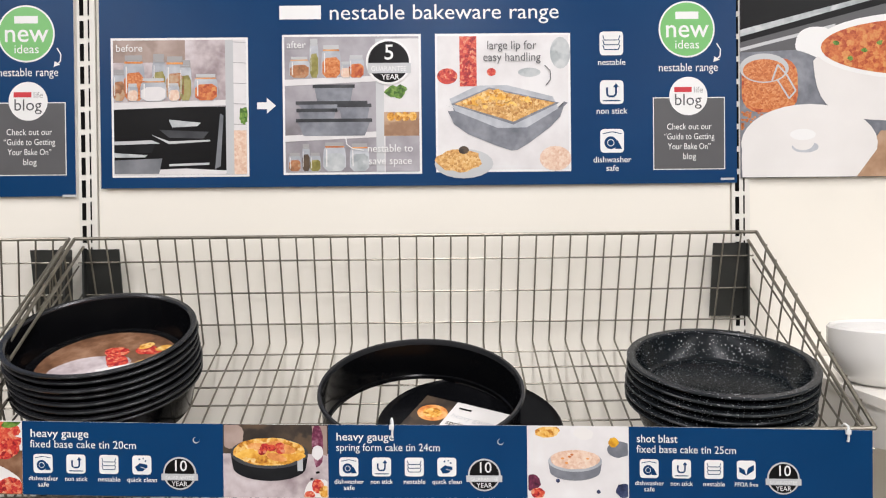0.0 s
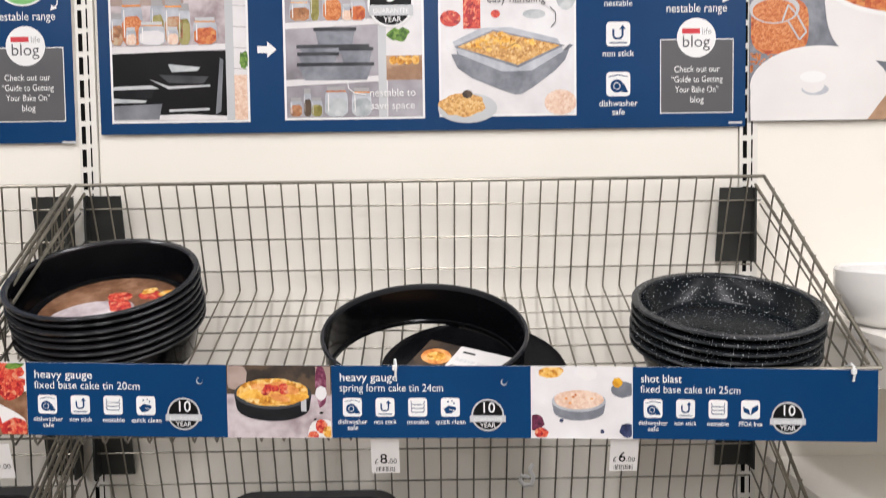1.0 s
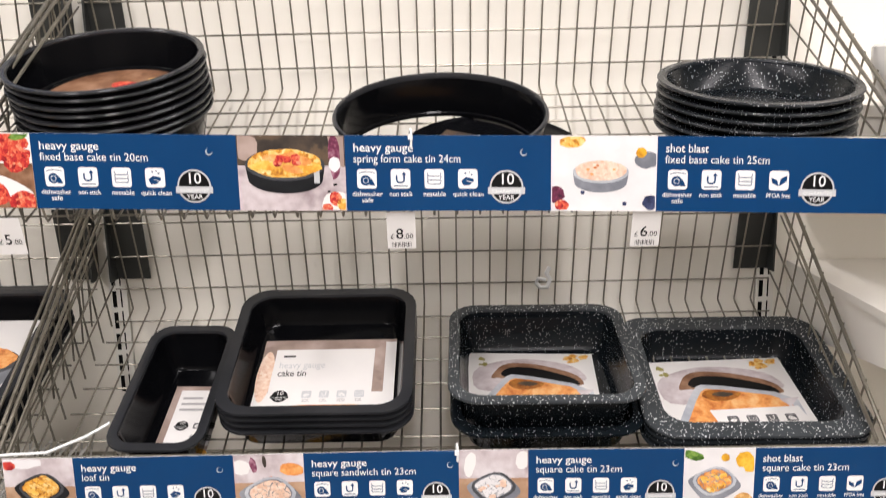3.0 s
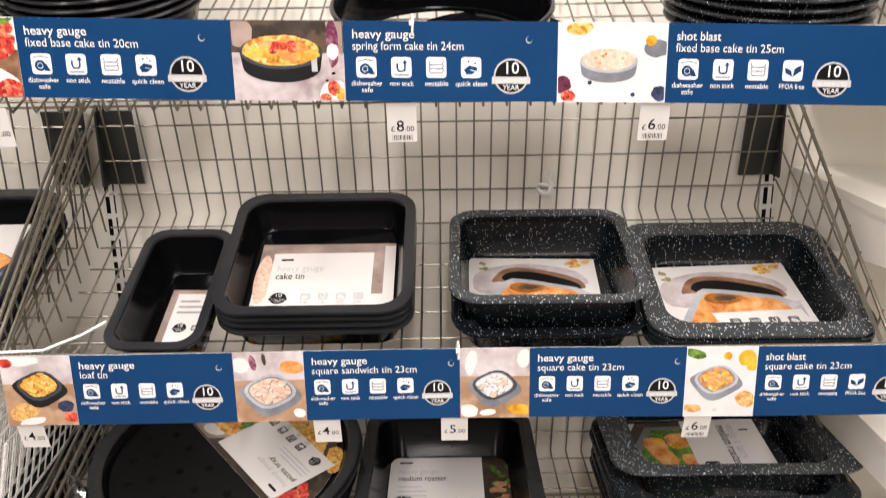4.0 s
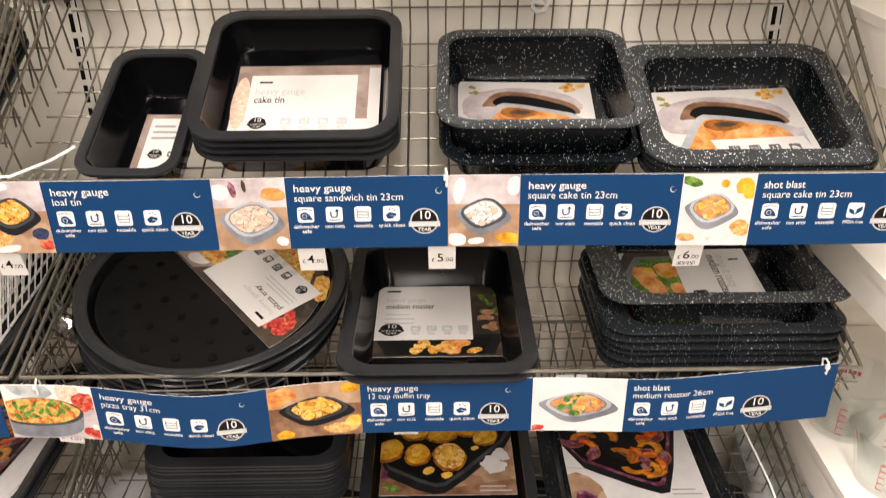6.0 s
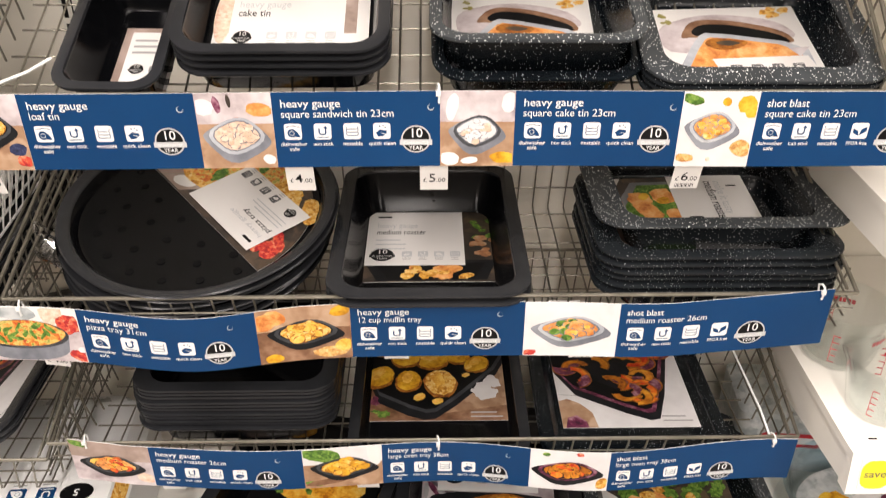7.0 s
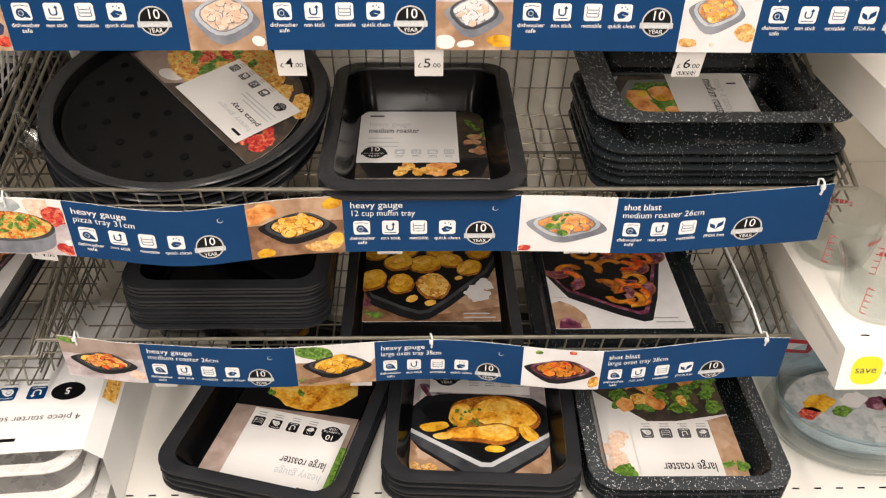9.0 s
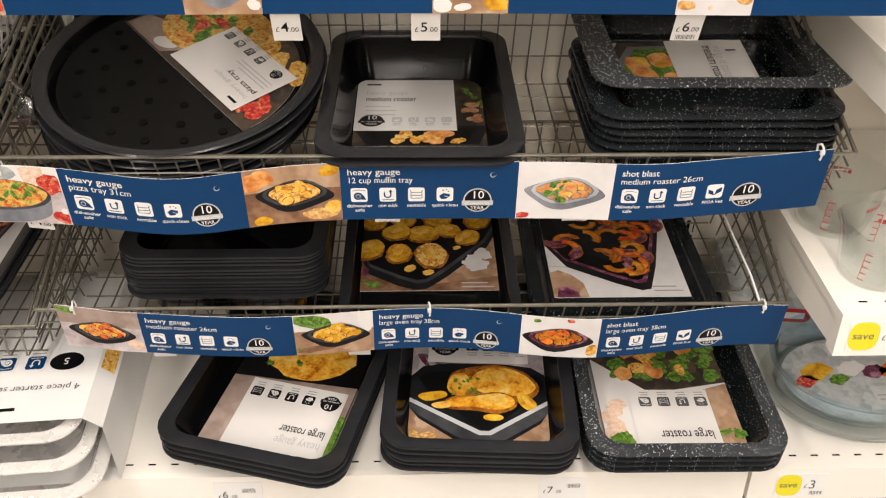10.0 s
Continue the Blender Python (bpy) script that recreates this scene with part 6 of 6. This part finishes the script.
def salad_card(a, w, d):
    a.rect(-w / 2, -d / 2, w / 2, d / 2, "card", 0.0002)
    a.poly([(-w * 0.5, -d * 0.5), (w * 0.5, -d * 0.5), (w * 0.5, -d * 0.30), (w * 0.05, d * 0.02), (-w * 0.5, -d * 0.06)], "dark", 0.0004)
    blobs(a, (-w * 0.46, -d * 0.42, w * 0.3, -d * 0.09), "leaf", 34, w * 0.06, 0.0006, 4, 0.3)
    blobs(a, (-w * 0.36, -d * 0.34, w * 0.22, -d * 0.1), "salmon", 8, w * 0.075, 0.0014, 5)
    blobs(a, (-w * 0.36, -d * 0.34, w * 0.22, -d * 0.12), "golden", 7, w * 0.05, 0.0017, 6)
    a.poly([(-w * 0.5, d * 0.5), (-w * 0.5, -d * 0.05), (-w * 0.3, d * 0.0), (-w * 0.34, d * 0.5)], "wood", 0.0005)
    blobs(a, (-w * 0.5, d * 0.3, -w * 0.38, d * 0.5), "leaf", 5, w * 0.04, 0.0008, 7, 0.3)
    blobs(a, (w * 0.26, d * 0.1, w * 0.46, d * 0.4), "pale", 7, w * 0.07, 0.0008, 8)
    blobs(a, (w * 0.28, d * 0.3, w * 0.44, d * 0.46), "leaf", 4, w * 0.06, 0.0012, 9, 0.3)
    a.rect(-w * 0.34, d * 0.0, w * 0.22, d * 0.5, "card", 0.002)
    a.text("large roaster", -w * 0.30, d * 0.30, d * 0.09, "black", 0.0023, True, fit=w * 0.36)
    badge(a, w * 0.14, d * 0.46, d * 0.07, "10", 0.0023, "black", "card")
    tiles_row(a, -w * 0.28, d * 0.09, w * 0.085, w * 0.13, ("clean", "stick", "nest", "dish"), "slate", "card", 0.0023)


def spring_card(a, w, d):
    a.rect(-w / 2, -d / 2, w / 2, d / 2, "dark", 0.0002)
    a.disc(-w * 0.3, d * 0.12, w * 0.16, d * 0.2, "salmon", 0.0005)
    a.disc(-w * 0.3, d * 0.12, w * 0.1, d * 0.12, "golden", 0.0007)
    a.rect(-w * 0.14, -d * 0.5, w * 0.5, d * 0.5, "card", 0.0009)
    mark(a, -w * 0.08, d * 0.34, w * 0.14, "black", 0.0012)
    a.text("heavy gauge", -w * 0.10, d * 0.12, d * 0.15, "silver", 0.0012, fit=w * 0.46)
    a.text("springform", -w * 0.10, -d * 0.06, d * 0.15, "black", 0.0012, True, fit=w * 0.42)


def berry_card(a, w, d):
    a.disc(0, 0, w / 2, d / 2, "brownboard", 0.0002, n=40)
    a.poly(soften([(-w * 0.42, -d * 0.1), (-w * 0.2, d * 0.12), (w * 0.2, d * 0.1), (w * 0.1, -d * 0.25), (-w * 0.3, -d * 0.3)]), "cloth", 0.0003)
    blobs(a, (w * 0.0, -d * 0.3, w * 0.3, d * 0.25), "berry", 10, w * 0.09, 0.0004, 3)
    blobs(a, (w * 0.1, -d * 0.1, w * 0.36, d * 0.3), "golden", 4, w * 0.05, 0.0008, 4)
    a.poly([(-w * 0.05, -d * 0.1), (w * 0.36, d * 0.06), (w * 0.34, -d * 0.02), (0, -d * 0.2)], "card", 0.0012)


paper(sandwich_card, "label_card", "white and brown printed card in a sandwich tin", on(B2, -0.154, -0.178) @ pose(0.003, -0.012, 3 * 0.0108 + 0.0025), 0.182, 0.142)
paper(loaf_card, "label_card", "small printed card in a loaf tin", on(B2, -0.337, -0.222, -1.0) @ pose(0.010, -0.018, 0.003), 0.068, 0.140)
paper(square_card, "label_card", "printed card showing a filled baking tin", SQ @ pose(-0.010, -0.006, 0.003, 0, 0, -2), 0.172, 0.172)
paper(square_card, "label_card", "printed card showing a filled baking tin", SB @ pose(-0.004, -0.006, 3 * 0.0085 + 0.003, 0, 0, 3), 0.190, 0.168)
paper(spring_card, "label_card", "printed card on the loose base of a springform tin", on(B1, 0.068, -0.232) @ pose(-0.018, 0.002, 0.0045, 0, 0, -26), 0.125, 0.095)
paper(berry_card, "label_disc", "round printed card with berries in a cake tin", top20 @ pose(0, 0, 0.0025), 0.176, 0.176, "hole", 0.0004)
paper(lambda a, w, d: a.disc(0, 0, w / 2, d / 2, "card", 0.0002, n=40), "label_disc", "round white card in a speckled cake tin", top25 @ pose(0, -0.052, 0.0025), 0.075, 0.05, "hole", 0.0004)
# a half-round card in the top pizza tray
pc = thing("label_card", "half-round picture card of a pizza in a pizza tray", "label card", PZ @ pose(0, 0, 0.0008, 0, 0, -50))
seg = [(0.152 * math.cos(radians(q)), 0.152 * math.sin(radians(q))) for q in range(-2, 183, 4)]
g = Mesh()
g.loft([[(x, y, z) for x, y in seg] for z in (0.0, 0.0006)], INK["card"], True, True)
part("card", g, pc, smooth=False)
a = Art(lambda u, v, h: (u, v, 0.0006 + h))
a.poly(seg, "dark", 0.0002)
a.poly([(-0.149, -0.003), (-0.06, -0.003), (-0.035, 0.03), (-0.09, 0.05), (-0.146, 0.03)], "taupe", 0.0004)
a.disc(-0.072, 0.014, 0.02, 0.011, "card", 0.0006, 20)
a.disc(-0.05, 0.085, 0.088, 0.062, "golden", 0.0007, 20, 34, 0.02)
a.disc(-0.052, 0.086, 0.078, 0.052, "pizza", 0.0009, 20, 34, 0.04)
blobs(a, (-0.11, 0.05, -0.01, 0.12), "leaf", 26, 0.010, 0.0011, 9, 0.35)
blobs(a, (-0.11, 0.05, -0.01, 0.12), "berry", 8, 0.010, 0.0019, 12, 0.3)
blobs(a, (0.112, 0.012, 0.134, 0.05), "berry", 9, 0.013, 0.0011, 10)
blobs(a, (0.03, 0.10, 0.09, 0.115), "golden", 5, 0.016, 0.0009, 11)
a.disc(0.10, 0.11, 0.03, 0.012, "golden", 0.0011, -40, 16, 0.1)
part("printing", a.g, pc, smooth=False)
paper(pizza_label, "paper_label", "white product label on the pizza card", PZ @ pose(0.064, 0.006, 0.0042, 0, 0, 130), 0.152, 0.10)
paper(roaster_card, "label_card", "dark printed card with a white panel in a roaster", pose(0.012, -0.160, FL3 + 0.012 + 0.003), 0.208, 0.196)
paper(speckled_card, "label_card", "printed card with salmon lying in a speckled roaster", TOPR @ pose(-0.022, -0.018, 0.012, 9, 0, 3), 0.206, 0.168)
paper(spud_card, "label_card", "picture card of roast potatoes in an oven tray", pose(0.024, -0.150, FL4 + 0.014 + 0.003), 0.226, 0.252)
paper(pepper_card, "label_card", "picture card of roast peppers in an oven tray", pose(0.318, -0.163, FL4 + 0.014 + 0.003), 0.228, 0.262)
paper(gammon_card, "label_card", "picture card lying upside down in a large roaster", R1 @ pose(0.014, -0.018, 3 * GAP + 0.003, 0, 0, 180), 0.218, 0.280)
paper(chicken_card, "label_card", "picture card of roast chicken in a large roaster", R2 @ pose(0.0, -0.028, 4 * GAP + 0.003), 0.224, 0.268)
paper(salad_card, "label_card", "picture card lying upside down in a speckled roaster", R3 @ pose(-0.010, -0.022, 3 * GAP + 0.003, 0, 0, 180), 0.224, 0.275)

small = thing("label_card", "small white card lying on the floor of a basket", "label card", pose(0.188, -0.30, FL3 + 0.001))
g = Mesh()
g.box((-0.022, -0.016, 0), (0.022, 0.016, 0.0006), INK["card"])
part("card", g, small, smooth=False)
a = Art(lambda u, v, h: (u, v, 0.0006 + h))
mark(a, -0.01, -0.004, 0.022, "black", 0.0003)
part("printing", a.g, small, smooth=False)


# ---- tickets on the shelf edges ----
def ticket(x, top, front, pounds, save=False, small=".00"):
    tk = thing("shelf_ticket", "price ticket on a white shelf edge" if not save else "yellow and white savings ticket on a shelf edge", "price ticket", pose(x, front - 0.0176, top - 0.030, -9.5, 0, 0), group="shelf edge tickets")
    g = Mesh()
    g.box((-0.002, -0.0008, -0.022), (0.075 if save else 0.07, 0.0, 0.022), INK["white"])
    part("card", g, tk, smooth=False)
    a = Art(lambda u, v, h: (u, -0.0008 - h, v))
    if save:
        a.round(-0.001, -0.021, 0.037, 0.021, 0.014, "yellow", 0.0003)
        a.text("save", 0.003, -0.004, 0.0155, "slate", 0.0006, wide=1.05)
        a.text("£", 0.041, -0.006, 0.011, "slate", 0.0003)
        a.text(pounds, 0.048, -0.007, 0.024, "slate", 0.0003)
    else:
        a.text("£", 0.004, -0.008, 0.0085, "slate", 0.0003)
        a.text(pounds, 0.010, -0.008, 0.0185, "slate", 0.0003, True)
        a.text(small, 0.022, -0.008, 0.0085, "slate", 0.0003)
    u0 = 0.052 if save else 0.040
    for k in range(13):
        a.rect(u0 + k * 0.0016, -0.019 if save else 0.002, u0 + k * 0.0016 + 0.0005 + 0.0005 * (k % 3) / 2, -0.012 if save else 0.010, "slate", 0.0003)
    part("printing", a.g, tk, smooth=False)


ticket(-0.300, BASE, -0.43, "6")
ticket(0.185, BASE, -0.43, "7")
ticket(0.545, BASE, -0.43, "3", True)
ticket(0.545, 0.565, -0.45, "2", True)


# ---- odds and ends ----
hook = thing("plastic_clip", "crumpled clear plastic clip on the basket mesh", "plastic clip", pose(0.158, -0.022, 1.108))
g = Mesh()
g.tube([(-0.012, 0, 0.002), (-0.006, -0.006, -0.004), (0.004, -0.007, -0.003), (0.008, -0.004, 0.008), (0.003, -0.002, 0.018), (0.008, 0, 0.026)], 0.0035, M_TIE, 7)
g.tube([(-0.012, 0, 0.002), (-0.010, -0.004, 0.010), (0.002, -0.006, 0.008)], 0.0028, M_TIE, 7)
part("clip", g, hook)
for pts, lab in (([(-0.53, -0.372, 1.003), (-0.49, -0.374, 1.007), (-0.45, -0.368, 1.006), (-0.41, -0.352, 1.018), (-0.385, -0.342, 1.030)], "long white plastic cord lying over the basket rim"),
                 ([(0.474, -0.366, 0.500), (0.468, -0.33, 0.52), (0.452, -0.24, 0.552), (0.436, -0.15, 0.575)], "long white tie tail leaning into a basket")):
    cord = thing("cable_tie", lab, "cable tie")
    g = Mesh()
    g.tube(pts, 0.0017, M_TIE, 8)
    part("tail", g, cord)
wrap = thing("plastic_wrap", "crumpled clear plastic wrap caught beside the pizza trays", "plastic wrap", pose(-0.492, -0.268, 0.735))
g = Mesh()
rng = random.Random(12)
rings = []
for k in range(7):
    rad = (0.003, 0.010, 0.009, 0.018, 0.022, 0.018, 0.006)[k]
    rings.append([(rad * math.cos(j * 0.785) * rng.uniform(0.5, 1.4) + 0.006 * k * 0.5, rad * math.sin(j * 0.785) * rng.uniform(0.5, 1.4), 0.055 - 0.011 * k) for j in range(8)])
g.loft(rings, M_FILM, True, True)
part("film", g, wrap, smooth=False)

# ---- neighbouring bay ----
body = square_tin_mesh(0.30, 0.26, 0.045, lip=0.018)
m = on(B2, -0.675, -0.175)
tin_stack("roaster", "black non-stick tin in the neighbouring basket", "roasting tin", m, body, 5, 0.010, "tins in the neighbouring basket")
paper(lambda a, w, d: tray_picture(a, -w / 2, -d / 2, w, d, "card", "round", "greytray", "salmon", [], 3), "label_card", "printed card in a neighbouring tin", m @ pose(0.02, 0, 0.043), 0.22, 0.20)
body = square_tin_mesh(0.22, 0.33, 0.04, lip=0.014, r=0.026)
tin_stack("roaster", "black non-stick tin under the cooling racks", "roasting tin", pose(-0.652, -0.190, FL3), body, 5, 0.009, "tins under the cooling racks")
for k in range(7):
    rack = thing("cooling_rack", "chrome wire cooling rack standing on edge", "cooling rack", pose(-0.560 - 0.016 * k, -0.205, FL3 + 0.0785, 0, 0, 4), group="cooling racks")
    g = Mesh()
    c = [(0, -0.15, 0.0035), (0, 0.15, 0.0035), (0.03, 0.15, 0.13), (0.03, -0.15, 0.13)]
    for i in range(4):
        g.tube([c[i], c[(i + 1) % 4]], 0.002, M_FOIL, 6)
    part("rim", g, rack)
    bar = Mesh()
    bar.tube([(0, 0, 0.0035), (0.03, 0, 0.13)], 0.0012, M_FOIL, 5)
    bar = bar.data("bar")
    for j in range(11):
        part("bar", bar, rack, m=pose(0, -0.125 + 0.025 * j, 0))
body = square_tin_mesh(0.27, 0.36, 0.022, lip=0.018, r=0.024)
ML = pose(-0.675, -0.186, 0.409, 0, -14, 0)
tin_stack("oven_tray", "black oven tray leaning in the neighbouring basket", "oven tray", ML @ pose(0, 0, 0.045), body, 3, 0.008, "neighbouring oven trays")
paper(pepper_card, "label_card", "picture card of vegetables in a leaning tray", ML @ pose(0, 0, 0.045 + 0.016 + 0.0035), 0.222, 0.31)

# the boxed starter set on the neighbouring base shelf
BX = pose(-0.630, -0.300, BASE, 0, 0, 4)
foil = square_tin_mesh(0.36, 0.42, 0.05, lip=0.02, r=0.04, slope_in=0.02, wall=M_FOIL, edge=M_FOIL)
for k, sc in enumerate((1.0, 0.93, 0.87)):
    tray = thing("shallow_tray", "silver baking tray wrapped in clear film", "baking tray", BX @ pose(0, -0.012 + 0.008 * k, k * 0.036) @ Matrix.Diagonal((sc, sc, 1, 1)), group="boxed starter set")
    part("body", foil[0], tray)
    part("rim", foil[1], tray)
sl = thing("card_sleeve", "white printed card sleeve round a boxed baking set", "card sleeve", BX)
g = Mesh()
ring = [(-0.187, 0.003), (0.187, 0.003), (0.187, 0.118), (0.165, 0.140), (-0.165, 0.140), (-0.187, 0.118)]
g.loft([[(x, y, z) for x, z in ring] for y in (-0.158, 0.15)], INK["white"])
part("sleeve", g, sl, smooth=False)
a = Art(lambda u, v, h: (-u, -v, 0.1402 + h))
mark(a, -0.070, 0.132, 0.026, "black", 0.0004)
part("printing", a.g, sl, smooth=False)
a = Art(lambda u, v, h: (-u, -v, 0.1402 + h))
a.text("4 piece starter set", -0.148, 0.092, 0.016, "slate", 0.0004, fit=0.118)
part("printing", a.g, sl, smooth=False)
a = Art(lambda u, v, h: (-u, -v, 0.1402 + h))
a.disc(-0.118, 0.046, 0.024, 0.018, "black", 0.0004)
a.text("5", -0.118, 0.040, 0.018, "white", 0.0008, True, True)
part("badge", a.g, sl, smooth=False)
for k, kind in enumerate(("stick", "dish", "nest")):
    a = Art(lambda u, v, h: (-u, -v, 0.1402 + h))
    tiles_row(a, -0.074 + 0.042 * k, 0.046, 0.026, 0.042, (kind,), "blue", "white", 0.0004)
    part("pictogram", a.g, sl, smooth=False)
a = Art(lambda u, v, h: (0.165 + 0.022 * u, v, 0.140 - 0.022 * u + h))
a.rect(0.15, -0.06, 0.85, 0.0, "golden", 0.0004)
a.rect(0.15, 0.004, 0.85, 0.05, "salmon", 0.0004)
part("printing", a.g, sl, smooth=False)


# ---- white shelves: bowls and glass ----
def bowl(x, y, z, r, hgt):
    ob = thing("bowl", "plain white glazed ceramic bowl on a white shelf", "bowl", pose(x, y, z), group="white bowls")
    g = Mesh()
    g.lathe([(r * 0.72, 0.0), (r * 0.78, 0.003), (r * 0.9, hgt * 0.2), (r, hgt * 0.6), (r, hgt - 0.003), (r - 0.003, hgt), (r - 0.006, hgt - 0.003), (r - 0.007, hgt * 0.6), (r * 0.86, hgt * 0.2), (r * 0.7, 0.008)], M_CERAMIC, 48)
    part("body", g, ob)


bowl(0.607, -0.245, 1.376, 0.083, 0.071)
bowl(0.655, -0.340, 1.376, 0.083, 0.073)


def glass_jug(x, y, z, r, hgt, turn):
    jg = thing("measuring_jug", "clear glass measuring jug with red markings", "measuring jug", pose(x, y, z, 0, 0, turn), group="glass jugs")
    g = Mesh()
    n = 48
    rings = []
    prof = [(r * 0.78, 0.0), (r * 0.84, 0.004), (r * 0.9, 0.02), (r, hgt * 0.8), (r * 1.03, hgt), (r * 1.03 - 0.0035, hgt), (r - 0.004, hgt * 0.8), (r * 0.9 - 0.004, 0.022), (r * 0.76, 0.008)]
    for rad, zz in prof:
        ring = []
        for k in range(n):
            t = 2 * math.pi * k / n
            lip = 1 + 0.2 * max(0.0, math.cos(t)) ** 14 * max(0.0, zz / hgt - 0.7) / 0.3
            ring.append((rad * lip * math.cos(t), rad * lip * math.sin(t), zz))
        rings.append(ring)
    g.loft(rings, M_CLEAR, True, True)
    part("body", g, jg)
    g = Mesh()
    g.tube([(-r * 0.98, 0, hgt * 0.85), (-r * 1.35, 0, hgt * 0.84), (-r * 1.55, 0, hgt * 0.7), (-r * 1.5, 0, hgt * 0.45), (-r * 1.3, 0, hgt * 0.3)], 0.006, M_CLEAR, 10)
    part("handle", g, jg)
    wrapat = lambda u, v, h: ((r * (0.9 + 0.1 * v / (hgt * 0.8)) + 0.0008 + h) * math.cos(u), (r * (0.9 + 0.1 * v / (hgt * 0.8)) + 0.0008 + h) * math.sin(u), v)
    for c in (-1.35, 1.35):
        a = Art(wrapat)
        for k in range(5):
            a.rect(c - 0.08, hgt * (0.2 + 0.13 * k), c + 0.06, hgt * (0.2 + 0.13 * k) + 0.0016, "red", 0.0, 5)
        a.rect(c - 0.10, hgt * 0.2, c - 0.085, hgt * 0.74, "red", 0.0)
        part("scale", a.g, jg, "red printed measuring scale", smooth=False)
    for c in (-0.35, 2.2, -1.9):
        a = Art(wrapat)
        for k in range(5):
            a.rect(c + 0.11 * k, hgt * 0.58, c + 0.11 * k + 0.085, hgt * 0.66, "red", 0.0, 2)
        part("lettering", a.g, jg, "red printed bar of lettering", smooth=False)


glass_jug(0.600, -0.378, 0.5655, 0.051, 0.078, 150)
glass_jug(0.590, -0.262, 0.5655, 0.057, 0.086, 160)


def oval(rx, ry, z, n=56):
    return [(rx * math.cos(2 * math.pi * k / n), ry * math.sin(2 * math.pi * k / n), z) for k in range(n)]


def glass_dish(x, y, z, rx, ry, hgt, material, label, turn=0.0, insert=False):
    ds = thing("glass_dish", label, "glass dish", pose(x, y, z, 0, 0, turn), group="glass oven dishes")
    g = Mesh()
    g.loft([oval(rx * 0.8, ry * 0.78, 0.0), oval(rx * 0.86, ry * 0.84, 0.004), oval(rx * 0.95, ry * 0.93, hgt - 0.008), oval(rx, ry, hgt - 0.003), oval(rx, ry, hgt), oval(rx * 0.94, ry * 0.92, hgt - 0.002), oval(rx * 0.84, ry * 0.82, 0.008), oval(rx * 0.78, ry * 0.76, 0.005)], material, True, True)
    part("body", g, ds)
    if insert:
        a = Art(lambda u, v, h: (u, v, 0.010 + h))
        a.poly([(p[0], p[1]) for p in oval(rx * 0.8, ry * 0.78, 0)], "glassgrey", 0.0)
        card = part("picture_insert", a.g, ds, "printed card insert with vegetables", smooth=False)
        for u, v, s, ink in ((-0.06, 0.02, 0.026, "potato"), (-0.085, 0.0, 0.018, "berry"), (-0.03, 0.0, 0.016, "leaf"), (0.0, 0.022, 0.022, "marble"), (0.035, 0.012, 0.02, "plum"), (0.07, 0.012, 0.026, "pepper")):
            a = Art(lambda u, v, h: (u, v, 0.010 + h))
            a.disc(u, v, s * 1.15, s * 0.7, ink, 0.0004, 20, 18, 0.16)
            part("printing", a.g, card, smooth=False)
        a = Art(lambda u, v, h: (u, v, 0.010 + h))
        a.rect(0.01, -0.055, 0.08, -0.03, "silver", 0.0004)
        a.bars(0.015, -0.04, 0.06, 0.006, "fadedgrey", 0.0008, 2)
        part("printing", a.g, card, smooth=False)


glass_dish(0.705, -0.300, BASE + 0.001, 0.150, 0.118, 0.03, M_CLEAR, "clear flat glass dish at the bottom of a stack")
glass_dish(0.708, -0.298, BASE + 0.032, 0.150, 0.116, 0.058, M_BLUEGLASS, "bluish glass roasting dish with a printed insert", 4, True)
box = thing("dish_box", "grey printed carton of glassware behind the dishes", "carton", pose(0.655, -0.115, BASE + 0.001, 0, 0, -6))
g = Mesh()
g.loft([rr(0.25, 0.13, 0.012, 0.0), rr(0.25, 0.13, 0.012, 0.125), rr(0.235, 0.115, 0.01, 0.13)], INK["glassgrey"], True, True)
part("carton", g, box)
a = Art(lambda u, v, h: (u, -0.0652 - h, v))
a.round(-0.085, 0.055, 0.02, 0.085, 0.01, "red", 0.0004)
a.rect(-0.075, 0.063, 0.01, 0.077, "white", 0.0008)
blobs(a, (0.05, 0.07, 0.1, 0.1), "berry", 5, 0.016, 0.0006, 3)
blobs(a, (0.03, 0.09, 0.1, 0.11), "leaf", 4, 0.012, 0.001, 4)
part("printing", a.g, box, smooth=False)
